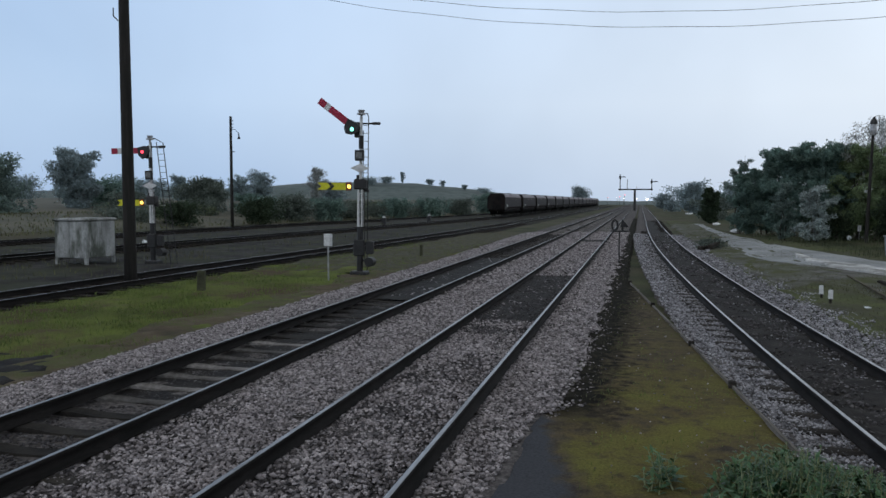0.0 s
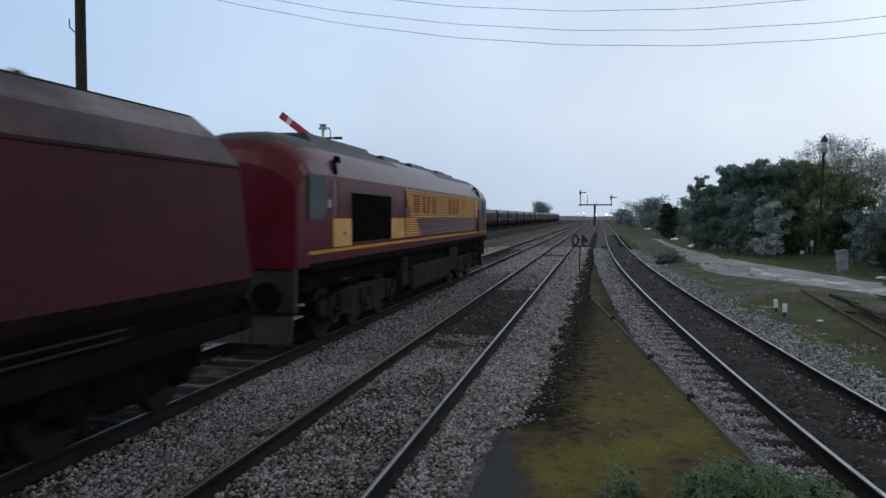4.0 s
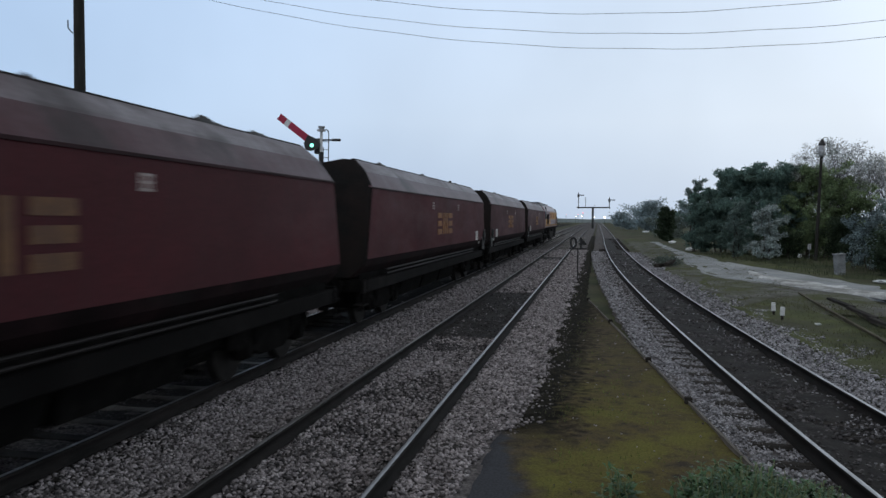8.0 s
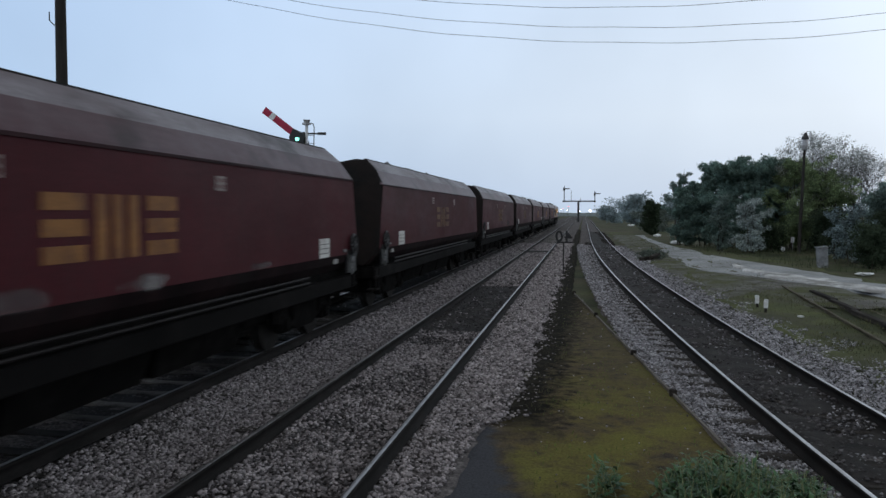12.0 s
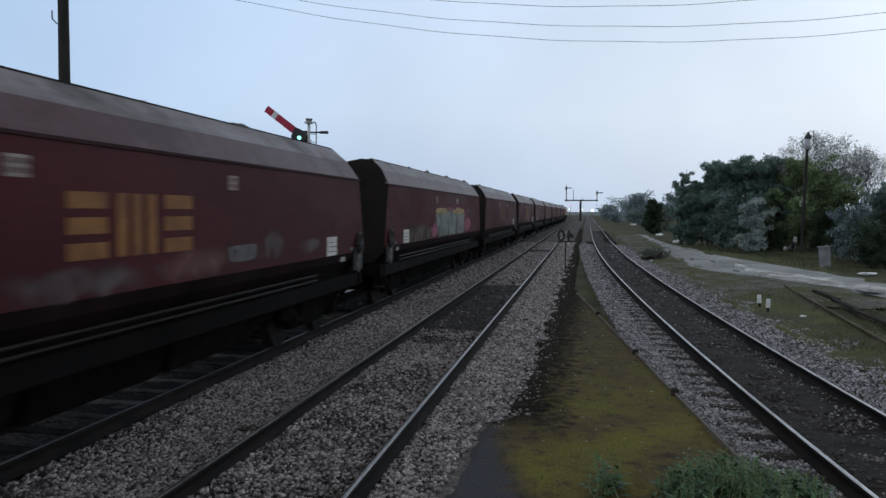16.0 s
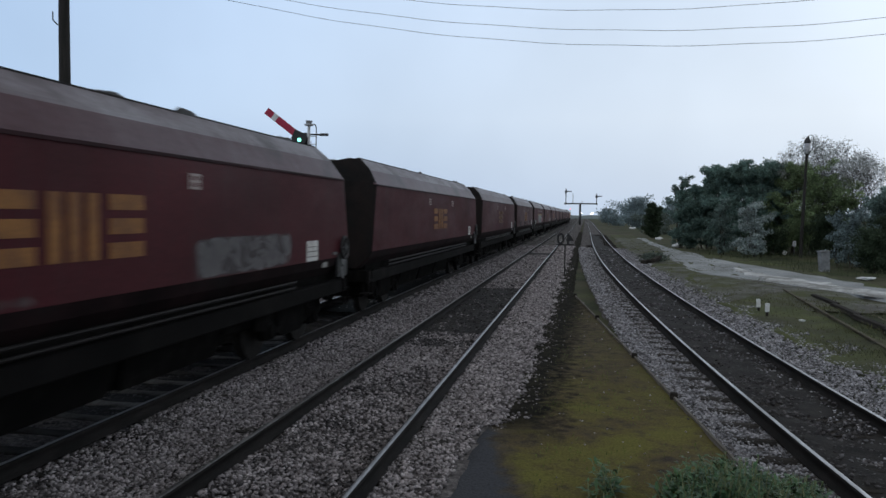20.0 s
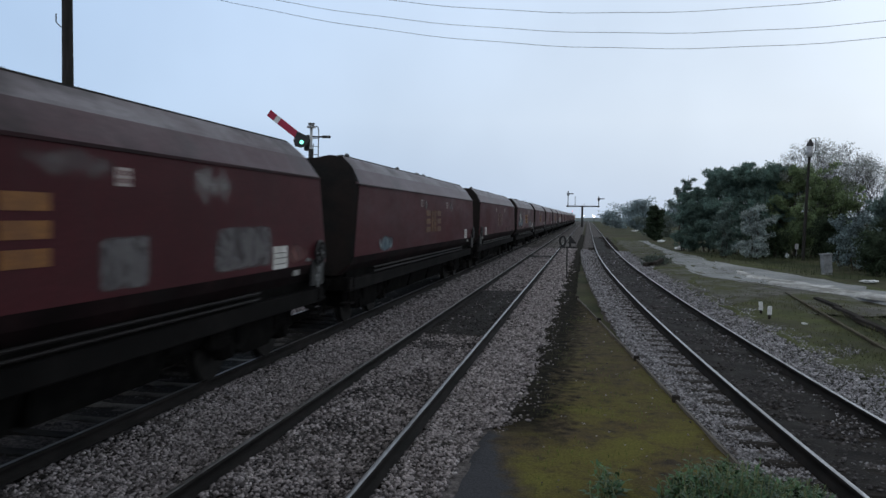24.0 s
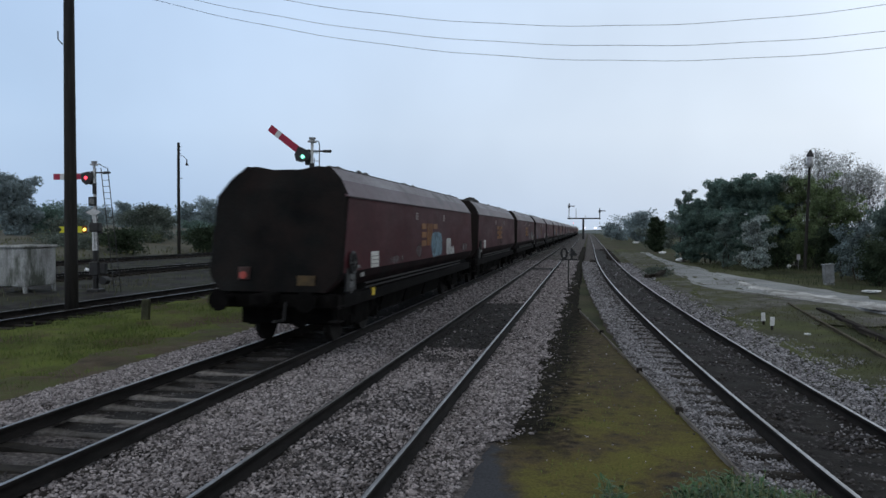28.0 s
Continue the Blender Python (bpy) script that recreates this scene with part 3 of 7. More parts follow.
p, s = scatter(lambda y: x_c(y) - 1.9, lambda y: x_c(y) + 3.1, 4.6, 62, 900, lambda x, y: max(BED_Z - 0.125 - 0.05 * (x - x_c(y)), GROUND_Z + 0.03), keep_c, 5, (0.012, 0.029))
rocks("ballast_stones", p, s, M_STONE_BLUE, "loose grey ballast stones beside the curving line")
p, s = scatter(lambda y: -6.74, lambda y: -5.40, 5.0, 60, 520, BED_Z - 0.03, lambda x, y, r: (0.15 < ((y - 3.2) % 0.68) < 0.53 or r < 0.08) and (r < 0.75 or not in_slurry(x, y)), 31, (0.014, 0.032))
rocks("dark_stones", p, s, M_STONE_DARK, "dark oily ballast between the sleepers")
# dark stones laid as the shadow strip beside the train
p, s = scatter(lambda y: -5.22, lambda y: -4.55, 5.0, 60, 560, BED_Z + 0.015, lambda x, y, r: r < 0.45 - 0.7 * (x + 5.22), 34, (0.014, 0.032))
rocks("dark_stones", p, s, M_STONE_DARK, "dark stones along the outer rail, standing for the train's shadow")
p, s = scatter(lambda y: x_c(y) - 0.68, lambda y: x_c(y) + 0.68, 5.0, 60, 420, lambda x, y: -0.28 - 0.05 * (x - x_c(y)), lambda x, y, r: r < 0.22 + 0.8 * fbm(x, y, 0.9, 4), 32, (0.014, 0.032))
rocks("dark_stones", p, s, M_STONE_DARK, "dark oily ballast between the curving rails")
p, s = scatter(lambda y: x_b(y) - 0.66, lambda y: x_b(y) + 0.66, 14.5, 28, 300, BED_Z + 0.05, lambda x, y, r: r < 0.5, 33, (0.014, 0.03))
rocks("dark_stones", p, s, M_STONE_DARK, "oily ballast in the slurry patch")
p, s = scatter(lambda y: x_b(y) - 0.64, lambda y: x_b(y) + 0.64, 4.6, 17, 420, BED_Z + 0.03, lambda x, y, r: r < 0.7 - 0.6 * fbm(x, y, 0.9, 27), 35, (0.012, 0.033))
rocks("dark_stones", p, s, M_STONE_DARK, "oily stones among the paler ballast between the rails")
p, s = scatter(lambda y: x_d(y) - 2.5, lambda y: x_d(y) + 1.4, 12, 60, 90, GROUND_Z + 0.03, None, 6, (0.02, 0.04))
rocks("yard_stones", p, s, M_STONE_DARK, "dark oily stones between the yard rails")
p, s = scatter(lambda y: -1.25 + 0.34 * smooth(7, 12, y), lambda y: -0.72 + 0.2 * smooth(7, 12, y), 9.0, 40, 90, GROUND_Z + 0.15, lambda x, y, r: r < 0.7, 8, (0.014, 0.03))
rocks("spilt_stones", p, s, M_STONE, "stray ballast stones on dark soil")
p, s = scatter(lambda y: -0.5, lambda y: edge_line(y) - 0.05, 5.5, 22, 7, -0.16, None, 9, (0.008, 0.02))
rocks("stray_stones", p, s, M_STONE, "stray pebbles on the mossy ramp")


def patch(name, line, half, y0, y1, z, mat, label, seed):
    ob = strip(name, lambda y: line(y) - half, lambda y: line(y) + half, y0, y1, z, mat, nx=8, bump=0.02, ragged=0.05, near=0.3, skirt=0.04, seed=seed)
    return tagged(ob, label, "dirt")


patch("slurry_patch", x_b, 0.68, 16.2, 26.3, BED_Z + 0.045, M_SLURRY, "black oily slurry between the rails", 51)
patch("slurry_patch", x_b, 0.68, 49.0, 51.5, BED_Z + 0.045, M_SLURRY, "black oily slurry between the rails", 52)
patch("slurry_patch", x_a, 0.68, 19.0, 34.0, BED_Z + 0.03, M_SLURRY, "black oily slurry between the rails", 53)
patch("slurry_patch", x_a, 0.69, 8.6, 19.0, BED_Z - 0.018, M_SLURRY, "dark oily dirt between the sleepers", 58)
infill = strip("track_dirt", lambda y: x_c(y) - 0.69, lambda y: x_c(y) + 0.69, -10, 110, -0.289, M_SLURRY, nx=10, bump=0.045, ragged=0.02, near=0.3, skirt=0.05, seed=55, rise=lambda x, y: -0.05 * (x - x_c(y)))
tagged(infill, "black dirt packed between the curving rails", "dirt")
black = strip("ash_patch", lambda y: -11.5, lambda y: -8.95 - 0.25 * (y - 9.5), 7.5, 11.2, GROUND_Z + 0.05, M_SLURRY, nx=16, bump=0.07, ragged=0.3, near=0.3, skirt=0.05, seed=56)
tagged(black, "black ash patch in the grass verge", "dirt")

patch("siding_dirt", x_g, 0.7, 8, 29.6, -0.43, M_SLURRY, "dark rusty dirt between the disused rails", 57)

M_BLADE = material("grass_blades", (0.112, 0.156, 0.036), (0.076, 0.104, 0.028), (0.15, 0.20, 0.047), scale=0.8, fine=20, bump=0, rough=0.8, per_island=0.4)
M_BLADE_DRY = material("rough_grass_blades", (0.09, 0.097, 0.045), (0.06, 0.063, 0.034), (0.135, 0.137, 0.065), scale=0.6, fine=20, bump=0, rough=0.85, per_island=0.45)
# darker copy of the rough blades: tree shade is put into the colour
M_BLADE_SHADE = material("shaded_undergrowth_blades", (0.05, 0.062, 0.03), (0.034, 0.04, 0.022), (0.075, 0.085, 0.042), scale=0.6, fine=20, bump=0, rough=0.9, per_island=0.45)
M_WEED = material("weed_leaves", (0.045, 0.108, 0.042), (0.022, 0.06, 0.025), (0.085, 0.155, 0.066), scale=2.5, fine=30, bump=0, rough=0.55, per_island=0.4)
M_WEED_STEM = material("weed_stems", (0.19, 0.22, 0.11), (0.13, 0.15, 0.07), (0.25, 0.27, 0.16), scale=4, fine=30, bump=0, rough=0.7)


def blades(name, pts, heights, width, mat, label, lean=0.5, seed=2):
    """Grass as many bent blades in one mesh."""
    n = len(pts)
    rng = np.random.default_rng(seed)
    a = rng.uniform(0, 2 * np.pi, n)
    side = np.stack([np.cos(a), np.sin(a), 0 * a], -1) * (width * rng.uniform(0.6, 1.3, n))[:, None]
    b = rng.uniform(0, 2 * np.pi, n)
    tip = np.stack([np.cos(b), np.sin(b), 0 * b], -1) * (heights * rng.uniform(0, lean, n))[:, None]
    up = np.stack([0 * a, 0 * a, heights], -1)
    v = np.stack([pts - side, pts + side, pts + up * 0.55 + tip * 0.35 + side * 0.7, pts + up * 0.55 + tip * 0.35 - side * 0.7, pts + up + tip], 1)
    k = (np.arange(n) * 5)[:, None]
    quads = np.concatenate([k, k + 1, k + 2, k + 3], 1)
    tris = np.concatenate([k + 3, k + 2, k + 4, k + 4], 1)
    me = bpy.data.meshes.new(name)
    me.from_pydata(v.reshape(-1, 3).tolist(), [], quads.tolist() + tris[:, :3].tolist())
    me.materials.append(mat)
    return tagged(new(name, me), label, "grass", kind="stuff")


def turf(name, left, right, y0, y1, density, z, hgt, width, mat, label, keep=None, seed=4):
    p, _ = scatter(left, right, y0, y1, density, z, keep, seed)
    rng = np.random.default_rng(seed + 1)
    h = hgt * rng.uniform(0.4, 1.3, len(p)) * (1 + 0.02 * np.maximum(0, p[:, 1] - 15))
    return blades(name, p, h.astype(np.float32), width, mat, label, seed=seed)


turf("verge_grass", lambda y: x_d(y) + 1.1, lambda y: -8.75 - 0.4 * smooth(30, 60, y), 7.5, 46, 700, lambda x, y: GROUND_Z + 0.02 + 0.06 * smooth(-9, -13, x), 0.09, 0.006, M_BLADE, "short yellow-green grass on the verge",
     lambda x, y, r: r < (0.12 + 0.88 * smooth(-0.15, 0.25, fbm(x, y, 0.4, 7))) * smooth(-8.5, -10.4, x) and not (y < 10.9 + 0.6 * fbm(x, y, 1.5, 3) and x > -11.3), 11)
turf("rough_grass", lambda y: x_c(y) + 2.2, lambda y: min(11.0, 4.6 + 60 / y + 2.0), 8, 75, 500, GROUND_Z + 0.03, 0.06, 0.007, M_BLADE_DRY, "rough dull grass beside the line",
     lambda x, y, r: r < 0.15 + 0.85 * smooth(-0.1, 0.25, fbm(x, y, 0.4, 9)), 13)
turf("moss_tufts", lambda y: -0.5, lambda y: edge_line(y) - 0.05, 5.2, 20, 160, -0.165, 0.035, 0.004, M_BLADE, "thin moss and grass tufts on the ramp",
     lambda x, y, r: r < smooth(-0.1, 0.3, fbm(x, y, 0.9, 15)), 15)
turf("soil_weeds", lambda y: -0.95, lambda y: -0.3, 10, 40, 130, GROUND_Z + 0.13, 0.08, 0.006, M_BLADE_DRY, "low dark weeds on bare soil",
     lambda x, y, r: r < smooth(0.0, 0.3, fbm(x, y, 1.2, 17)), 17)


turf("yard_weeds", lambda y: x_e(y) - 8, lambda y: x_d(y) - 1.2, 22, 90, 60, GROUND_Z + 0.03, 0.16, 0.012, M_BLADE_DRY, "dull weeds between the yard tracks",
     lambda x, y, r: r < 0.1 + 0.9 * smooth(0.0, 0.3, fbm(x, y, 0.35, 19)), 19)


turf("undergrowth", lambda y: float(np.interp(y, [p[0] for p in PATH_RIGHT], [p[1] for p in PATH_RIGHT])) + 0.3, lambda y: 19, 38, 66, 90, GROUND_Z + 0.05, 0.22, 0.014, M_BLADE_SHADE, "rough grass and weeds under the trees, coloured dark for shade",
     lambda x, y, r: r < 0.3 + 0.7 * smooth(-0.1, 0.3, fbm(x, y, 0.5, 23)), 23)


def weed_patch(name, centre, spread, count, hgt, label, seed):
    """Leafy weeds: stems with opposite drooping leaves."""
    rng = random.Random(seed)
    stems, leaves = bmesh.new(), bmesh.new()
    for _ in range(count):
        a, r = rng.uniform(0, 2 * math.pi), rng.random() ** 0.6
        x, y = centre[0] + spread[0] * r * math.cos(a), centre[1] + spread[1] * r * math.sin(a)
        h = hgt * rng.uniform(0.4, 1.35) * (1.15 - 0.5 * r)
        base = Vector((x, y, centre[2]))
        top = base + Vector((rng.uniform(-0.1, 0.1), rng.uniform(-0.1, 0.1), h))
        tube(stems, base, top, 0.008, 0.004, n=4, caps=False)
        k = int(6 + h * 20)
        for i in range(k):
            f = (i + 0.6) / k
            q = base.lerp(top, f)
            b = i * 2.4 + rng.uniform(-0.4, 0.4)
            ln = (0.05 + 0.085 * (1 - f)) * rng.uniform(0.5, 1.5)
            d = Vector((math.cos(b), math.sin(b), rng.uniform(0.2, 1.1)))
            sd = Vector((-math.sin(b), math.cos(b), 0)) * ln * 0.2
            m = q + d * ln * 0.5
            e = q + d * ln + Vector((0, 0, -ln * rng.uniform(0.1, 0.5)))
            vs = [leaves.verts.new(v) for v in (q, m - sd, e, m + sd)]
            leaves.faces.new((vs[0], vs[1], vs[3]))
            leaves.faces.new((vs[1], vs[2], vs[3]))
    w = tagged(empty(name), label, "weeds", kind="stuff")
    tagged(part("stems", stems, M_WEED_STEM, w), kind="stuff")
    tagged(part("leaves", leaves, M_WEED, w), kind="stuff")
    return w


weed_patch("weed_patch", (1.38, 6.95, -0.2), (0.66, 0.92), 430, 0.31, "dense green leafy weeds at the ramp's edge", 21)
weed_patch("weed_patch", (1.95, 7.2, -0.25), (0.22, 0.5), 40, 0.28, "green leafy weeds by the curving line", 22)
weed_patch("weed_patch", (0.75, 6.5, -0.2), (0.35, 0.35), 22, 0.2, "low green weeds beside the ramp's edge", 26)
weed_patch("weed_patch", (0.2, 7.2, -0.18), (0.14, 0.4), 15, 0.26, "small green weeds on the mossy ramp", 23)

# ---- rolling stock ----
def wagon_paint(name, deep, pale, dust):
    """Weathered hopper paint: mottled, streaked by rain, with drifts of coal dust that differ from wagon to wagon."""
    m = bpy.data.materials.new(name)
    m.use_nodes = True
    nt = m.node_tree
    b = nt.nodes["Principled BSDF"]
    tc = nt.nodes.new("ShaderNodeTexCoord")
    info = nt.nodes.new("ShaderNodeObjectInfo")
    jump = nt.nodes.new("ShaderNodeVectorMath")
    jump.operation = "MULTIPLY_ADD"
    jump.inputs[1].default_value = (0.0, 140.0, 60.0)
    nt.links.new(info.outputs["Random"], jump.inputs[0])
    nt.links.new(tc.outputs["Object"], jump.inputs[2])

    def stretched(sx, sy, sz):
        mp = nt.nodes.new("ShaderNodeMapping")
        mp.inputs["Scale"].default_value = (sx, sy, sz)
        nt.links.new(jump.outputs[0], mp.inputs["Vector"])
        return mp.outputs["Vector"]

    mott = noise_node(nt, stretched(1, 0.5, 0.9), 0.9, 6.0, 0.6)
    streak = noise_node(nt, stretched(1, 3.2, 0.22), 1.5, 5.0, 0.6)
    drift = noise_node(nt, stretched(1, 0.22, 0.7), 0.8, 7.0, 0.68)
    fine = noise_node(nt, stretched(1, 1, 1), 24.0, 3.0)
    col = ramp(nt, mott, [(0.3, deep), (0.7, pale)])
    col = blend(nt, maprange(nt, streak, 0.50, 0.78, 0.0, 0.4), col, dust)
    amount = nt.nodes.new("ShaderNodeMath")
    amount.operation = "MULTIPLY"
    nt.links.new(maprange(nt, drift, 0.40, 0.68), amount.inputs[0])
    nt.links.new(maprange(nt, info.outputs["Random"], 0, 1, 0.15, 1.0), amount.inputs[1])
    col = blend(nt, amount.outputs[0], col, dust)
    col = blend(nt, 1.0, col, ramp(nt, fine, [(0.3, (0.82, 0.82, 0.82)), (0.7, (1.16, 1.16, 1.16))]), "MULTIPLY")
    nt.links.new(col, b.inputs["Base Color"])
    nt.links.new(maprange(nt, drift, 0.35, 0.7, 0.48, 0.75), b.inputs["Roughness"])
    b.inputs["Specular IOR Level"].default_value = 0.14
    bp = nt.nodes.new("ShaderNodeBump")
    bp.inputs["Strength"].default_value, bp.inputs["Distance"].default_value = 0.12, 0.02
    nt.links.new(noise_node(nt, stretched(1, 0.7, 0.7), 1.6, 3.0), bp.inputs["Height"])
    nt.links.new(bp.outputs["Normal"], b.inputs["Normal"])
    return m


M_MAROON = wagon_paint("faded_maroon_paint", (0.046, 0.0056, 0.0096), (0.075, 0.0092, 0.015), (0.050, 0.0245, 0.0265))


def shoulder_paint(name, paint, pale, soot, most_pale, rough):
    """Hopper top sheets: drifts of pale dust over paint, sky sheen put into the pale tone too, and broad sooty stains
    that differ from wagon to wagon.
    """
    m = bpy.data.materials.new(name)
    m.use_nodes = True
    nt = m.node_tree
    b = nt.nodes["Principled BSDF"]
    tc = nt.nodes.new("ShaderNodeTexCoord")
    jump = nt.nodes.new("ShaderNodeVectorMath")
    jump.operation = "MULTIPLY_ADD"
    jump.inputs[1].default_value = (0.0, 90.0, 35.0)
    nt.links.new(nt.nodes.new("ShaderNodeObjectInfo").outputs["Random"], jump.inputs[0])
    nt.links.new(tc.outputs["Object"], jump.inputs[2])

    def stretched(sx, sy, sz):
        mp = nt.nodes.new("ShaderNodeMapping")
        mp.inputs["Scale"].default_value = (sx, sy, sz)
        nt.links.new(jump.outputs[0], mp.inputs["Vector"])
        return mp.outputs["Vector"]

    drift = noise_node(nt, stretched(1, 0.28, 1.2), 1.0, 6.0, 0.62)
    run = noise_node(nt, stretched(1, 2.2, 0.4), 1.4, 4.0, 0.6)
    stain = noise_node(nt, stretched(0.8, 0.62, 0.75), 0.85, 5.0, 0.6)
    fine = noise_node(nt, stretched(1, 1, 1), 16.0, 3.0)
    col = blend(nt, maprange(nt, drift, 0.38, 0.66, 0.08, most_pale), paint, pale)
    col = blend(nt, maprange(nt, run, 0.5, 0.75, 0.0, 0.45), col, pale)
    col = blend(nt, maprange(nt, stain, 0.53, 0.66, 0.0, 0.85), col, soot)
    col = blend(nt, 1.0, col, ramp(nt, fine, [(0.3, (0.8, 0.8, 0.8)), (0.7, (1.18, 1.18, 1.18))]), "MULTIPLY")
    nt.links.new(col, b.inputs["Base Color"])
    b.inputs["Roughness"].default_value = rough
    b.inputs["Specular IOR Level"].default_value = 0.22
    bp = nt.nodes.new("ShaderNodeBump")
    bp.inputs["Strength"].default_value, bp.inputs["Distance"].default_value = 0.25, 0.02
    nt.links.new(noise_node(nt, stretched(1, 0.6, 0.6), 2.2, 4.0), bp.inputs["Height"])
    nt.links.new(bp.outputs["Normal"], b.inputs["Normal"])
    return m


M_SHOULDER = shoulder_paint("stained_hopper_shoulder", (0.066, 0.022, 0.030), (0.150, 0.118, 0.136), (0.026, 0.018, 0.021), 0.6, 0.45)
# upper sheet and bevel coloured paler for the sky they reflect, besides dust
M_DUST_SKYLIT = shoulder_paint("dusty_skylit_hopper_rim", (0.105, 0.075, 0.086), (0.32, 0.31, 0.34), (0.040, 0.033, 0.037), 0.85, 0.5)
# end sheets in a near-black tone, far darker than the maroon sides
M_END = material("dark_wagon_end", (0.0105, 0.011, 0.011), (0.0065, 0.0068, 0.007), (0.018, 0.0178, 0.0175), scale=1.0, fine=25, rough=0.85, bump=0.15, dirt=(0.02, 0.0145, 0.0135), dirt_scale=0.9, spec=0.06)
M_GUTTER = material("dark_gutter_strip", (0.030, 0.012, 0.015), (0.018, 0.008, 0.01), (0.045, 0.02, 0.024), scale=1.5, fine=20, rough=0.7, bump=0.1, spec=0.15, stretch=(1, 0.4, 1))
# lower sheet below the bend, darker than the side above it
M_SKIRT = material("dark_lower_sheet", (0.014, 0.0075, 0.0085), (0.008, 0.005, 0.0055), (0.026, 0.014, 0.015), scale=1.3, fine=24, rough=0.8, bump=0.2, spec=0.08, dirt=(0.016, 0.014, 0.014), dirt_scale=1.1)
M_UNDER = material("grimy_underframe", (0.007, 0.0066, 0.0064), (0.004, 0.004, 0.004), (0.014, 0.013, 0.0125), scale=3, fine=30, rough=0.95, bump=0.2, spec=0.03)
M_SOLE = material("dusty_solebar", (0.0105, 0.0096, 0.0094), (0.005, 0.0047, 0.0047), (0.026, 0.0235, 0.0227), scale=0.9, fine=30, rough=0.85, bump=0.2, spec=0.06, dirt=(0.007, 0.0065, 0.0065), dirt_scale=0.6, dirt_amount=(0.42, 0.62), per_object=0.3)
M_PIPE = material("rubbed_brake_pipe", (0.013, 0.0105, 0.0108), (0.006, 0.005, 0.005), (0.028, 0.023, 0.023), scale=1.2, fine=30, rough=0.6, bump=0.05, stretch=(1, 0.3, 1), spec=0.15)
M_PLATE = material("faded_number_plate", (0.34, 0.29, 0.275), (0.24, 0.19, 0.18), (0.45, 0.41, 0.39), scale=6, fine=40, rough=0.6, bump=0.05, per_object=0.3)
M_PLATEMARK = material("worn_plate_marks", (0.13, 0.07, 0.07), scale=4, fine=40, rough=0.6, bump=0.03)
M_LINE = material("dark_printed_line", (0.08, 0.07, 0.07), scale=4, fine=40, rough=0.6, bump=0.03)
M_WHEEL = material("worn_wheel_steel", (0.016, 0.015, 0.014), (0.01, 0.009, 0.009), (0.028, 0.026, 0.025), scale=6, fine=40, rough=0.7, metal=0.0, spec=0.1, bump=0.1)
M_COAL = material("coal", (0.014, 0.014, 0.015), (0.007, 0.007, 0.0075), (0.028, 0.028, 0.03), scale=9, fine=40, rough=0.6, bump=1.0, bump_scale=14)
M_ORANGE = material("faded_orange_lettering", (0.235, 0.098, 0.022), (0.17, 0.065, 0.018), (0.29, 0.125, 0.028), scale=2.5, fine=40, rough=0.6, bump=0.05, dirt=(0.085, 0.03, 0.02), dirt_scale=1.6, dirt_amount=(0.48, 0.78))
M_DULL = material("dull_orange_lettering", (0.135, 0.066, 0.028), (0.085, 0.038, 0.020), (0.175, 0.088, 0.036), scale=2.5, fine=40, rough=0.65, bump=0.05, dirt=(0.058, 0.026, 0.022), dirt_scale=1.6, dirt_amount=(0.45, 0.72))
M_FADED = material("worn_lettering", (0.085, 0.03, 0.02), (0.055, 0.016, 0.014), (0.12, 0.045, 0.03), scale=2.5, fine=40, rough=0.6, bump=0.05, dirt=(0.05, 0.012, 0.013), dirt_scale=1.6, dirt_amount=(0.45, 0.7))
M_OCHRE = material("dirty_ochre_paint", (0.075, 0.048, 0.018), (0.04, 0.026, 0.012), (0.11, 0.068, 0.024), scale=6, fine=40, rough=0.7, bump=0.05)
M_WORN = material("worn_pale_steel", (0.13, 0.135, 0.135), (0.06, 0.06, 0.06), (0.22, 0.23, 0.23), scale=9, fine=40, rough=0.6, bump=0.1)
M_WHITE = material("white_panel", (0.62, 0.61, 0.58), (0.48, 0.46, 0.43), (0.72, 0.71, 0.69), scale=4, fine=40, rough=0.6, bump=0.05)
M_GREYBAR = material("grey_marking", (0.3, 0.29, 0.28), scale=4, fine=40, rough=0.6, bump=0.05)
M_YELLOW = material("signal_yellow_paint", (0.72, 0.53, 0.03), (0.6, 0.42, 0.025), (0.8, 0.6, 0.05), scale=3, fine=40, rough=0.55, bump=0.05)
M_GOLD = material("gold_band_paint", (0.62, 0.35, 0.11), (0.5, 0.27, 0.085), (0.72, 0.43, 0.15), scale=1.2, fine=25, rough=0.6, bump=0.05, spec=0.15, dirt=(0.58, 0.34, 0.12), dirt_scale=0.9, dirt_amount=(0.5, 0.8))
M_LOCO = material("maroon_loco_paint", (0.088, 0.0068, 0.0155), (0.064, 0.005, 0.012), (0.11, 0.0094, 0.0205), scale=1.0, fine=25, rough=0.3, bump=0.06, spec=0.22, dirt=(0.078, 0.0145, 0.024), dirt_scale=0.8, dirt_amount=(0.5, 0.8))
M_GREYLILAC = material("rubbed_lilac_grey", (0.12, 0.085, 0.095), (0.07, 0.045, 0.05), (0.17, 0.13, 0.14), scale=3, fine=30, rough=0.6, bump=0.05)
M_ROOF = material("sooty_loco_roof", (0.014, 0.0145, 0.018), (0.008, 0.008, 0.010), (0.028, 0.028, 0.034), scale=1.2, fine=20, rough=0.5, bump=0.1, stretch=(1, 0.4, 1))
M_MARKED = material("worn_maroon_on_gold", (0.36, 0.14, 0.05), (0.24, 0.08, 0.035), (0.46, 0.2, 0.07), scale=3, fine=25, rough=0.6, bump=0.05, spec=0.15)
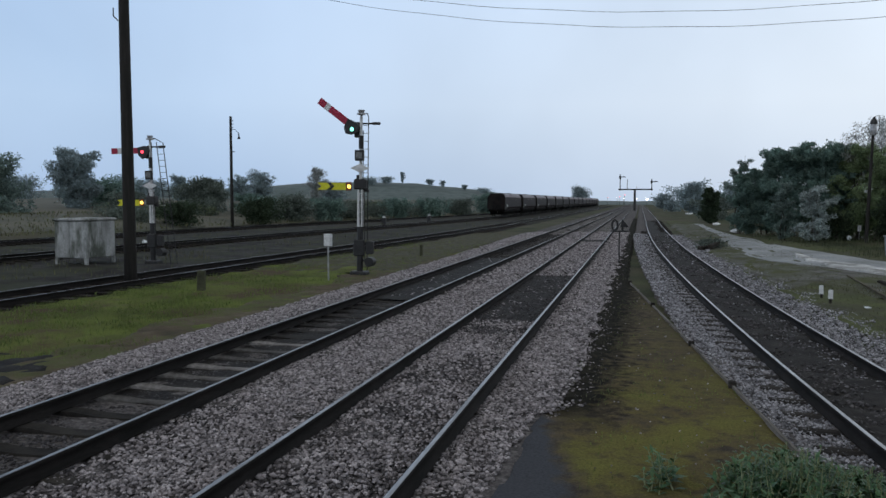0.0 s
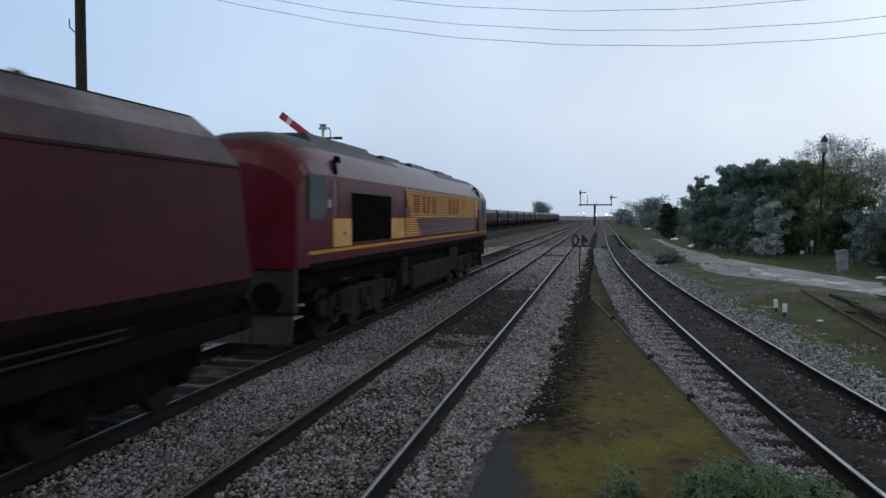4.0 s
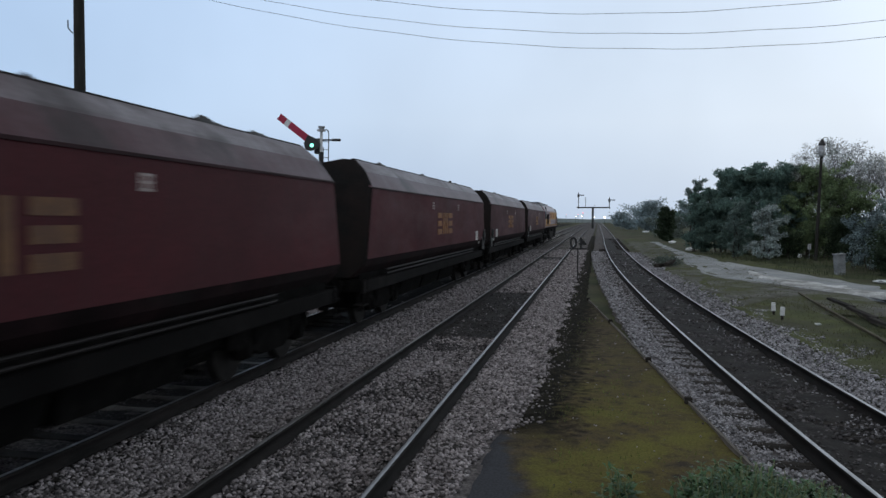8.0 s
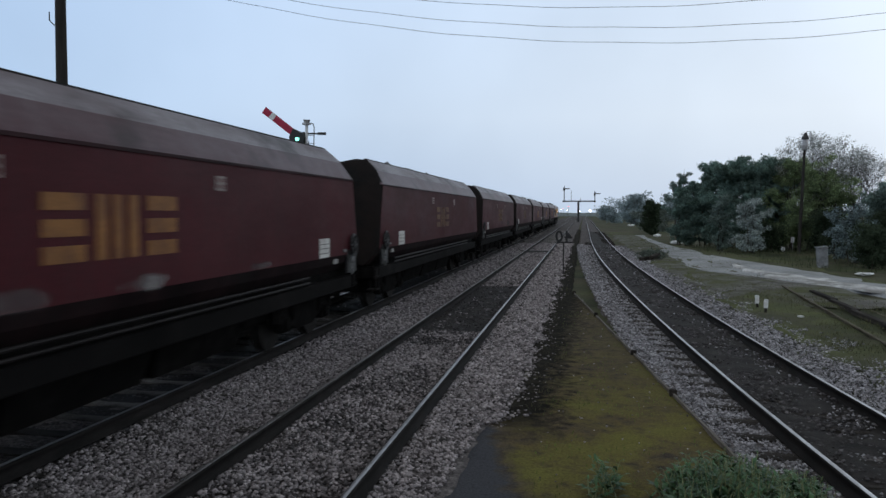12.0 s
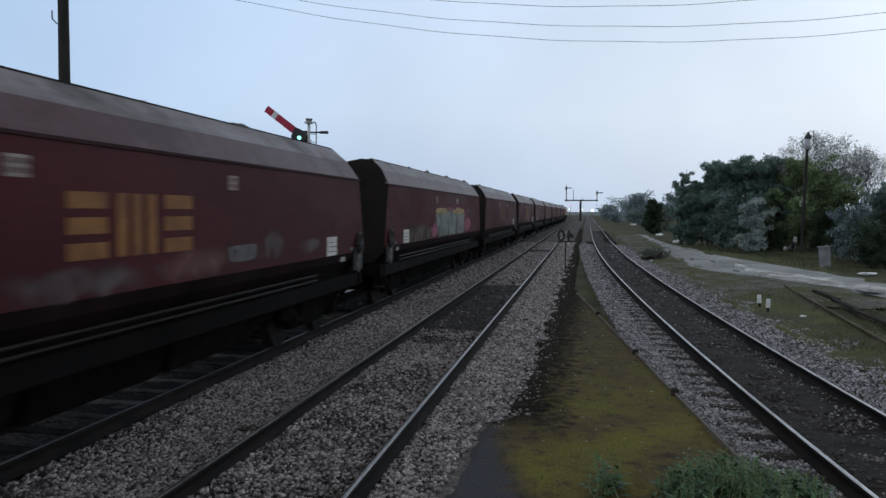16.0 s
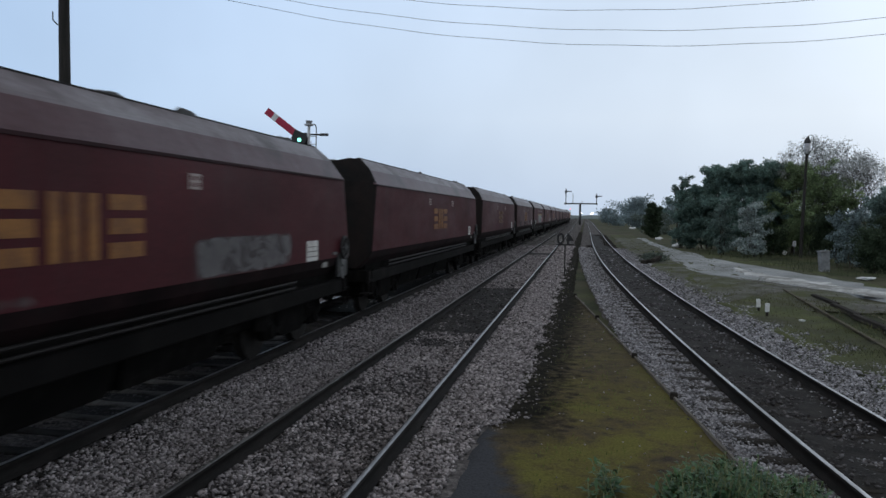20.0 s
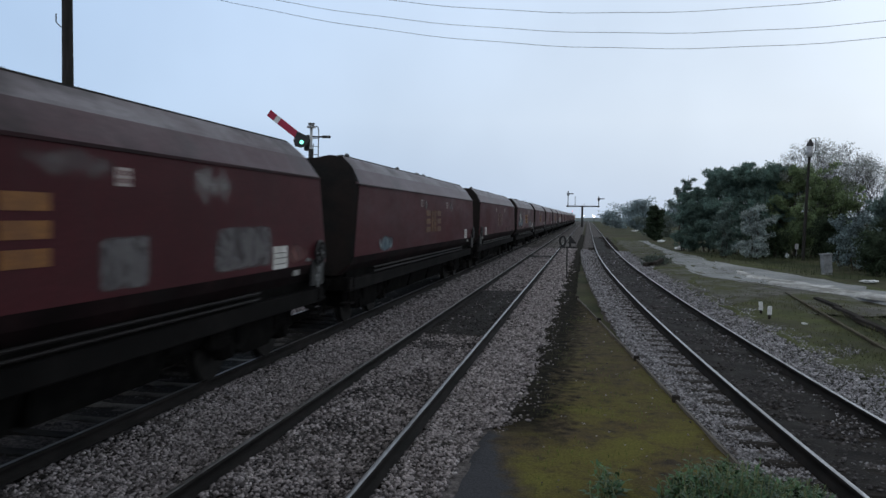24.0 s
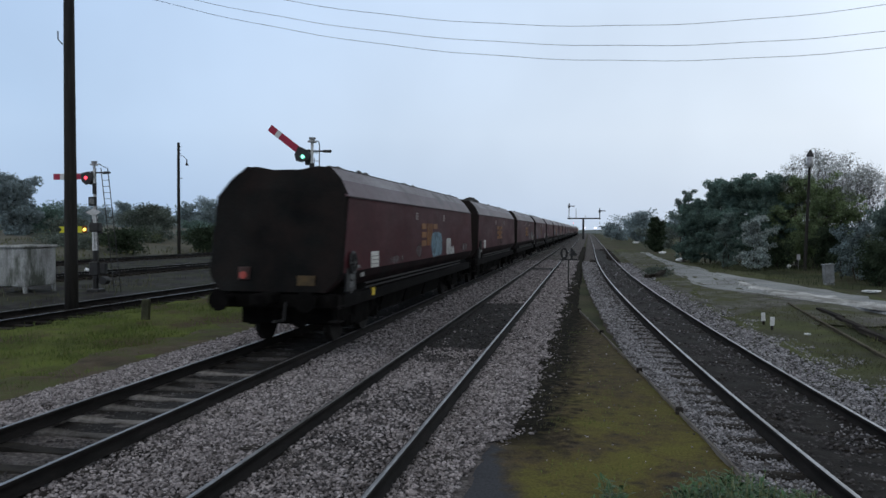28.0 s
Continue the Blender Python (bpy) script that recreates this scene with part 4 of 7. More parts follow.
M_STRIPE = material("amber_line_paint", (0.5, 0.27, 0.02), (0.42, 0.21, 0.018), (0.56, 0.31, 0.03), scale=2, fine=30, rough=0.6, bump=0.03, spec=0.15)
M_BLACK = material("black_paint", (0.018, 0.018, 0.019), (0.01, 0.01, 0.01), (0.03, 0.03, 0.031), scale=3, fine=40, rough=0.5, bump=0.05)
M_VOID = material("black_grille_mesh", (0.005, 0.005, 0.0055), (0.003, 0.003, 0.003), (0.008, 0.008, 0.0085), scale=3, fine=40, rough=0.95, bump=0.05, spec=0.03)
M_RUST = material("rust", (0.17, 0.07, 0.03), (0.1, 0.04, 0.02), (0.24, 0.11, 0.05), scale=4, fine=40, rough=0.9, bump=0.2)
M_STEEL = material("galvanised_steel", (0.4, 0.4, 0.41), (0.3, 0.3, 0.31), (0.5, 0.5, 0.51), scale=6, fine=50, rough=0.5, metal=0.6, bump=0.05)
M_TAIL = material("grimy_tail_lamp", (0.06, 0.03, 0.027), (0.035, 0.018, 0.016), (0.095, 0.055, 0.05), scale=6, fine=40, rough=0.6, bump=0.05)
M_LAMP_RED = glow("tail_lamp_red", (0.3, 0.05, 0.04), 0.12)


def glass(name, tint, rough=0.05):
    m = bpy.data.materials.new(name)
    m.use_nodes = True
    b = m.node_tree.nodes["Principled BSDF"]
    b.inputs["Base Color"].default_value = (*tint, 1)
    b.inputs["Roughness"].default_value = rough
    b.inputs["Transmission Weight"].default_value = 0.25
    b.inputs["IOR"].default_value = 1.5
    b.inputs["Specular IOR Level"].default_value = 0.4
    return m


M_CABGLASS = glass("cab_glass", (0.16, 0.2, 0.21))
M_LOCO_UNDER = material("road_grimed_underframe", (0.018, 0.017, 0.017), (0.009, 0.0085, 0.009), (0.036, 0.034, 0.033), scale=3, fine=30, rough=0.85, bump=0.2, spec=0.1)


def spray(name, a, b, c, scale=1.4, square=2.0, ragged=1.0, soft=0.35, most=1.0, cut=0.0):
    """Spray paint in swirls of three colours; the coat thins out raggedly towards its edges."""
    m = bpy.data.materials.new(name)
    m.use_nodes = True
    nt = m.node_tree
    tc = nt.nodes.new("ShaderNodeTexCoord")
    w = nt.nodes.new("ShaderNodeTexNoise")
    w.inputs["Scale"].default_value, w.inputs["Detail"].default_value, w.inputs["Distortion"].default_value = scale, 3.0, 1.2
    nt.links.new(tc.outputs["Object"], w.inputs["Vector"])
    col = ramp(nt, w.outputs["Fac"], [(0.36, a), (0.46, b), (0.53, c), (0.6, b), (0.68, a)])
    bs = nt.nodes["Principled BSDF"]
    nt.links.new(col, bs.inputs["Base Color"])
    bs.inputs["Roughness"].default_value = 0.6
    sep = nt.nodes.new("ShaderNodeSeparateXYZ")
    nt.links.new(tc.outputs["Generated"], sep.inputs[0])

    def op(kind, p, q):
        n = nt.nodes.new("ShaderNodeMath")
        n.operation = kind
        for i, v in enumerate((p, q)):
            if hasattr(v, "is_linked"):
                nt.links.new(v, n.inputs[i])
            else:
                n.inputs[i].default_value = v
        return n.outputs[0]

    away = [op("POWER", op("ABSOLUTE", maprange(nt, sep.outputs[k], 0, 1, -1.0, 1.0), 0.0), square) for k in ("Y", "Z")]
    rag = noise_node(nt, tc.outputs["Object"], 2.6, 6.0, 0.65)
    body = op("ADD", op("SUBTRACT", 1.0, op("ADD", away[0], away[1])), op("MULTIPLY", op("SUBTRACT", rag, 0.5), 2.2 * ragged))
    cover = maprange(nt, body, cut, cut + soft, 0.0, most)
    clear = nt.nodes.new("ShaderNodeBsdfTransparent")
    mx = nt.nodes.new("ShaderNodeMixShader")
    nt.links.new(cover, mx.inputs["Fac"])
    nt.links.new(clear.outputs[0], mx.inputs[1])
    nt.links.new(bs.outputs[0], mx.inputs[2])
    nt.links.new(mx.outputs[0], nt.nodes["Material Output"].inputs["Surface"])
    return m


M_SPRAY_PINK = spray("pink_spray", (0.15, 0.03, 0.06), (0.25, 0.05, 0.10), (0.34, 0.08, 0.15), 1.6, 2.0, 1.2, 0.5, 0.85)
M_SPRAY_PALE = spray("pale_green_spray", (0.025, 0.036, 0.038), (0.14, 0.16, 0.15), (0.235, 0.25, 0.23), 1.0, 6.0, 1.3, 0.35, 0.95)
M_SPRAY_CREAM = spray("cream_spray_outline", (0.12, 0.07, 0.03), (0.36, 0.25, 0.09), (0.42, 0.33, 0.16), 2.0, 3.0, 1.6, 0.4, 0.85, 0.1)
M_SPRAY_BLUE = spray("blue_spray", (0.03, 0.06, 0.085), (0.065, 0.115, 0.145), (0.16, 0.20, 0.22), 1.3, 3.0, 1.5, 0.8, 0.85)
M_SPRAY_WHITE = spray("white_spray", (0.13, 0.115, 0.115), (0.23, 0.22, 0.22), (0.34, 0.33, 0.33), 2.2, 2.0, 1.9, 0.9, 0.55, 0.15)
M_SPRAY_BONE = spray("bone_white_spray", (0.12, 0.10, 0.095), (0.27, 0.25, 0.23), (0.40, 0.375, 0.35), 1.6, 2.0, 1.8, 0.8, 0.85, 0.05)
M_SPRAY_CHALK = spray("crisp_white_spray", (0.22, 0.21, 0.21), (0.38, 0.37, 0.37), (0.46, 0.45, 0.45), 2.2, 8.0, 0.9, 0.15, 1.0)
M_SPRAY_SKY = spray("sky_blue_spray", (0.03, 0.065, 0.095), (0.075, 0.15, 0.2), (0.15, 0.24, 0.29), 2.4, 4.0, 0.9, 0.2, 1.0)
M_SPRAY_GREY = spray("grey_spray", (0.05, 0.045, 0.05), (0.10, 0.095, 0.10), (0.17, 0.165, 0.17), 2.2, 8.0, 1.2, 0.6, 0.7)
M_SPRAY_FAINT = spray("worn_old_paint", (0.055, 0.03, 0.034), (0.10, 0.072, 0.076), (0.17, 0.15, 0.15), 2.2, 2.0, 1.9, 0.7, 0.6, 0.15)
M_SPRAY_SAND = spray("sandy_spray", (0.035, 0.02, 0.018), (0.07, 0.052, 0.034), (0.10, 0.08, 0.05), 1.0, 3.0, 1.6, 0.7, 0.7, 0.05)
M_SPRAY_ROSE = spray("faded_rose_spray", (0.10, 0.03, 0.035), (0.16, 0.06, 0.055), (0.22, 0.10, 0.09), 1.6, 2.0, 1.5, 0.7, 0.65, 0.05)

SIDE, GUTTER, RIM = 1.40, 3.02, 3.66


def half_length(z):
    """Half the hull's length at a height: the ends lean in towards the top."""
    return 8.18 - (0.24 if z < GUTTER else 0.48) * (z - GUTTER)


def paint_patch(w, name, mat, y0, y1, z0, z1, t=0.010, label=""):
    """A flat coat of paint on a wagon's side."""
    bm = bmesh.new()
    vs = [bm.verts.new((SIDE + t, y, z)) for y, z in ((y0, z0), (y1, z0), (y1, z1), (y0, z1))]
    bm.faces.new(vs)
    return part(name, bm, mat, w, label)


def plate(bm, x, y0, y1, z0, z1, t=0.012):
    return box(bm, x - 0.02, x + t, y0, y1, z0, z1)


def build_bogie(parent, y, r, axles, half, name="bogie", mat=M_UNDER):
    """A bogie: side frames, bolster and wheelsets."""
    bm = bmesh.new()
    for s in (-1, 1):
        # side frame, deep over the springs and thinner at its ends
        x0, x1 = s * 1.02 - 0.06, s * 1.02 + 0.06
        loft(bm, [[(x, y - half, 0.52), (x, y - half, 0.78), (x, y - half * 0.5, 0.92), (x, y + half * 0.5, 0.92), (x, y + half, 0.78), (x, y + half, 0.52),
                   (x, y + half * 0.45, 0.40), (x, y + half * 0.3, 0.30), (x, y - half * 0.3, 0.30), (x, y - half * 0.45, 0.40)] for x in (x0, x1)])
        for a in axles:
            box(bm, s * 1.04 - 0.09, s * 1.04 + 0.09, y + a - 0.17, y + a + 0.17, 0.32, 0.62, bevel=0.03)
            tube(bm, (s * 1.13, y + a, r), (s * 1.17, y + a, r), 0.12, n=12)
            tube(bm, (s * 1.08, y + a - 0.3, 0.5), (s * 1.08, y + a - 0.3, 0.85), 0.07)
            tube(bm, (s * 1.08, y + a + 0.3, 0.5), (s * 1.08, y + a + 0.3, 0.85), 0.07)
    box(bm, -1.0, 1.0, y - 0.25, y + 0.25, 0.5, 0.95)
    b = part(name, bm, mat, parent)
    for a in axles:
        bm = bmesh.new()
        for s in (-1, 1):
            tube(bm, (s * 0.7, y + a, r), (s * 0.83, y + a, r), r, n=24)
            tube(bm, (s * 0.69, y + a, r), (s * 0.72, y + a, r), r + 0.028, n=24)
        tube(bm, (-0.75, y + a, r), (0.75, y + a, r), 0.09)
        part("wheelset", bm, M_WHEEL, b)
    return b


def build_wagon(paint, fore=-1):
    """A high-sided bogie coal hopper, its ends leaning in towards the top."""
    w = empty("hopper_wagon")
    half = [(1.12, 1.14), (1.33, 1.36), (SIDE, 1.52), (SIDE, GUTTER), (1.375, GUTTER + 0.05), (1.20, 3.36), (1.165, 3.405), (0.93, 3.625), (0.88, RIM), (0.83, RIM - 0.03), (0.83, 3.2)]
    sec = [(x, z) for x, z in half] + [(-x, z) for x, z in reversed(half)]
    bm = bmesh.new()
    rings = []
    for e, back, inset in ((-1, 0.0, 0.05), (-1, 0.07, 0.0), (1, 0.07, 0.0), (1, 0.0, 0.05)):
        rings.append([(x - math.copysign(inset, x), e * (half_length(z) - back), z - (inset * 0.5 if z > 3.3 else 0)) for x, z in sec])
    loft(bm, rings)
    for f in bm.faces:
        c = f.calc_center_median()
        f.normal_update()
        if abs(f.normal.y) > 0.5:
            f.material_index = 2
        elif c.z < 1.5:
            f.material_index = 4
        elif c.z > 3.64:
            f.material_index = 2
        elif c.z > 3.37:
            f.material_index = 3
        elif c.z > GUTTER:
            f.material_index = 1
    body = part("body", bm, [paint, M_SHOULDER, M_END, M_DUST_SKYLIT, M_SKIRT], w)
    for s in (-1, 1):
        # end sheet with its dipped upper edge
        bm = bmesh.new()
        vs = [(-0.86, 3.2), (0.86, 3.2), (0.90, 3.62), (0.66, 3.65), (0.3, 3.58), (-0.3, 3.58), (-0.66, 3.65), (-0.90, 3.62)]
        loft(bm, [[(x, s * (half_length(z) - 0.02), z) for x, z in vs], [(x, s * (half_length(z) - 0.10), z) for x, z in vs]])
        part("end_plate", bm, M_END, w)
        bm = bmesh.new()
        box(bm, s * SIDE - 0.012, s * SIDE + 0.022, -8.1, 8.1, GUTTER - 0.03, GUTTER + 0.008)
        part("gutter", bm, M_GUTTER, body)
        for z in (1.125, 1.215):
            part("brake_pipe", tube(bmesh.new(), (s * 1.37, -6.9, z), (s * 1.37, 5.6, z), 0.022, n=8), M_PIPE, body)
        bm = bmesh.new()
        box(bm, s * 1.25 - 0.08, s * 1.25 + 0.08, -8.55, 8.55, 0.80, 1.06, bevel=0.02)
        part("solebar", bm, M_SOLE, w)
        # discharge chutes
        for y in (-2.6, 0.0, 2.6):
            bm = bmesh.new()
            loft(bm, [[(s * 0.05, y - 1.18, 0.30), (s * 0.05, y + 1.18, 0.30), (s * 0.85, y + 1.18, 0.30), (s * 0.85, y - 1.18, 0.30)],
                      [(s * 0.05, y - 1.28, 1.15), (s * 0.05, y + 1.28, 1.15), (s * 1.1, y + 1.28, 1.15), (s * 1.1, y - 1.28, 1.15)]])
            part("chute", bm, M_UNDER, w)
        # low corner steps, coupler, headstock
        bm = bmesh.new()
        for z in (0.55, 0.85):
            box(bm, 1.12, 1.36, s * 8.42 - 0.16, s * 8.42 + 0.16, z, z + 0.03)
        tube(bm, (1.34, s * 8.28, 0.55), (1.34, s * 8.28, 1.1), 0.014, n=6)
        tube(bm, (1.34, s * 8.56, 0.55), (1.34, s * 8.56, 1.1), 0.014, n=6)
        part("corner_step", bm, M_SOLE, w)
        bm = bmesh.new()
        box(bm, -0.14, 0.14, s * 8.95 - 0.42, s * 8.95 + 0.42, 0.93, 1.15, bevel=0.03)
        part("coupler", bm, M_UNDER, w)
        bm = bmesh.new()
        box(bm, -1.30, 1.30, s * 8.5 - 0.09, s * 8.5 + 0.09, 0.82, 1.10, bevel=0.02)
        part("headstock", bm, M_UNDER, w)
        for q in (-0.87, 0.87):
            bm = bmesh.new()
            tube(bm, (q, s * 8.55, 1.0), (q, s * 9.12, 1.0), 0.085, n=10)
            tube(bm, (q, s * 9.12, 1.0), (q, s * 9.17, 1.0), 0.2, n=16)
            part("buffer", bm, M_UNDER, w)
        bm = bmesh.new()
        box(bm, -1.0, 1.0, s * 7.75 - 0.12, s * 7.75 + 0.12, 0.42, 0.86, bevel=0.03)
        part("brake_beam", bm, M_UNDER, w)
        bm = bmesh.new()
        tube(bm, (s * 0.75, s * 4.25 - 0.5, 0.72), (s * 0.75, s * 4.25 + 0.5, 0.72), 0.24, n=12)
        part("air_tank", bm, M_UNDER, w)
        bm = bmesh.new()
        tube(bm, (0.25, s * 8.55, 0.95), (0.3, s * 8.8, 0.6), 0.03, n=6)
        tube(bm, (0.3, s * 8.8, 0.6), (0.25, s * 9.15, 0.62), 0.03, n=6)
        part("brake_hose", bm, M_BLACK, w)
    # hand brake at one corner: a flat black plate as the recess's shade, a dark wheel and the pale gear below it
    hb = fore * 8.0
    bm = bmesh.new()
    box(bm, SIDE - 0.03, SIDE + 0.015, hb - 0.30, hb + 0.30, 1.14, 1.60)
    part("brake_recess", bm, M_BLACK, w, "flat black plate standing for the hand brake's shaded recess")
    bm = bmesh.new()
    for i in range(20):
        a, b = 2 * math.pi * i / 20, 2 * math.pi * (i + 1) / 20
        tube(bm, (1.46, hb + 0.21 * math.cos(a), 1.70 + 0.21 * math.sin(a)), (1.46, hb + 0.21 * math.cos(b), 1.70 + 0.21 * math.sin(b)), 0.026, n=6)
    for i in range(4):
        a = math.pi * i / 4
        tube(bm, (1.46, hb - 0.21 * math.cos(a), 1.70 - 0.21 * math.sin(a)), (1.46, hb + 0.21 * math.cos(a), 1.70 + 0.21 * math.sin(a)), 0.02, n=6)
    tube(bm, (1.36, hb, 1.70), (1.49, hb, 1.70), 0.07, n=12)
    part("brake_wheel", bm, M_BLACK, w, "black hand brake wheel")
    bm = bmesh.new()
    box(bm, 1.40, 1.45, hb - 0.10, hb + 0.10, 1.36, 1.50, bevel=0.02)
    box(bm, 1.40, 1.44, hb - 0.13, hb + 0.09, 1.20, 1.33, bevel=0.02)
    tube(bm, (1.43, hb - 0.04, 1.1), (1.43, hb + 0.02, 1.62), 0.022, n=6)
    part("brake_gear", bm, M_WORN, w, "pale worn steel brake gear")
    part("brake_lever", box(bmesh.new(), 1.39, 1.43, hb - 0.48 * fore - 0.09, hb - 0.48 * fore + 0.09, 1.58, 1.63), M_WORN, w, "pale brake lever end")
    bm = bmesh.new()
    plate(bm, SIDE - 0.03, fore * 7.07 - 0.12, fore * 7.07 + 0.12, 1.37, 1.46)
    part("small_plate", bm, M_GREYBAR, w)
    for y in (-6.15, 6.15):
        build_bogie(w, y, 0.46, (-1.0, 1.0), 1.45)
    bm = bmesh.new()
    box(bm, -0.3, 0.3, -5, 5, 0.8, 1.1)
    part("centre_sill", bm, M_UNDER, w)
    bm = bmesh.new()
    box(bm, -1.18, 1.18, -8.3, 8.3, 1.02, 1.20)
    part("underfloor", bm, M_UNDER, w)
    # data panels and number plates on both sides
    for s in (-1, 1):
        x = s * SIDE
        bm = bmesh.new()
        yc, pw = s * (-6.21 if fore < 0 else 6.31), (0.31 if fore < 0 else 0.27)
        box(bm, x - 0.012, x + 0.012, yc - pw, yc + pw, 1.53, 1.88)
        pn = part("data_panel", bm, M_WHITE, w, "white data panel with grey lines")
        bm = bmesh.new()
        for z in (1.60, 1.69, 1.77):
            box(bm, x - 0.015, x + 0.015, yc - pw + 0.04, yc + pw - 0.05, z, z + 0.014)
        part("data_line", bm, M_LINE, pn)
        for y in (2.17, -1.88):
            y *= s
            bm = bmesh.new()
            box(bm, x - 0.01, x + 0.012, y - 0.14, y + 0.14, 2.64, 2.83)
            np_ = part("number_plate", bm, M_PLATE, w, "faded plate with two rows of marks")
            bm = bmesh.new()
            for z in (2.67, 2.75):
                for q in (-0.09, 0.0, 0.09):
                    box(bm, x - 0.012, x + 0.016, y + q - 0.03, y + q + 0.03, z, z + 0.05)
            part("plate_mark", bm, M_PLATEMARK, np_)
    # coal load
    n = 90
    verts, faces = [], []
    for j in range(n + 1):
        y = -7.7 + 15.4 * j / n
        for i in range(11):
            x = -0.825 + 1.65 * i / 10
            edge = (1 - (x / 0.825) ** 4) * smooth(0, 1.2, 7.7 - abs(y))
            heap = smooth(0.1, 0.5, fbm(0.6 * x, y, 0.55, 2 + 3 * fore))
            verts.append((x, y, 3.48 + edge * (0.11 + 0.07 * fbm(x, y, 2.1, 5) + heap * (0.07 + 0.2 * max(-0.2, fbm(x, y, 1.1, 8)))) + 0.05 * fbm(x, y, 5.0, 6)))
    for j in range(n):
        for i in range(10):
            k = j * 11 + i
            faces.append((k, k + 1, k + 12, k + 11))
    raw("coal_load", verts, faces, M_COAL, w)
    return w


def coal_heap(w, y, ln, h):
    """A mound of coal that stands above the rim."""
    n, m = 26, 8
    verts, faces = [], []
    for j in range(n + 1):
        v = y - ln / 2 + ln * j / n
        for i in range(m + 1):
            x = -0.8 + 1.6 * i / m
            up = smooth(0, 0.35, j / n) * smooth(0, 0.35, 1 - j / n) * (1 - (x / 0.8) ** 4)
            verts.append((x, v, 3.44 + up * (0.2 + h) * (0.85 + 0.4 * fbm(x, v, 1.6, 3)) + 0.06 * fbm(x, v, 5.0, 2)))
    for j in range(n):
        for i in range(m):
            k = j * (m + 1) + i
            faces.append((k, k + 1, k + m + 2, k + m + 1))
    return raw("coal_heap", verts, faces, M_COAL, w)


def rim_coal(w, seed):
    """Lumps of coal lodged along both rims."""
    rng = random.Random(seed)
    for s in (-1, 1):
        for _ in range(rng.randint(2, 5)):
            y, ln, h = rng.uniform(-7.4, 7.4), rng.uniform(0.15, 0.75), rng.uniform(0.025, 0.075)
            verts, faces, n = [], [], 9
            for j in range(n + 1):
                f = j / n
                up = math.sin(math.pi * f) ** 0.6 * h * (0.6 + 0.8 * rng.random())
                v = y + ln * (f - 0.5)
                verts += [(s * 0.935, v, RIM - 0.06), (s * 0.905, v, RIM - 0.01 + up * 0.6), (s * 0.86, v, RIM - 0.01 + up), (s * 0.80, v, RIM - 0.02 + up * 0.5), (s * 0.76, v, RIM - 0.16)]
            for j in range(n):
                for i in range(4):
                    k = j * 5 + i
                    faces.append((k, k + 1, k + 6, k + 5))
            raw("coal_lump", verts, faces, M_COAL, w)


def company_mark(w, paint):
    """The owner's mark in the middle of each side, as plain orange bars."""
    for s in (-1, 1):
        x = s * SIDE
        for k, c in enumerate((-0.83, 0.02, 0.86)):
            bm = bmesh.new()
            y = -0.12 + c if s > 0 else 0.12 - c
            z0, h, wd = 1.89, 0.65, 0.62
            for i in range(3):
                if k == 1:
                    box(bm, x - 0.012, x + 0.010, y - 0.38 + i * 0.28, y - 0.38 + i * 0.28 + 0.18, z0, z0 + h)
                else:
                    box(bm, x - 0.012, x + 0.010, y - wd / 2, y + wd / 2, z0 + i * 0.245, z0 + i * 0.245 + 0.16)
            part("mark_bar", bm, paint, w, "faded orange company mark")


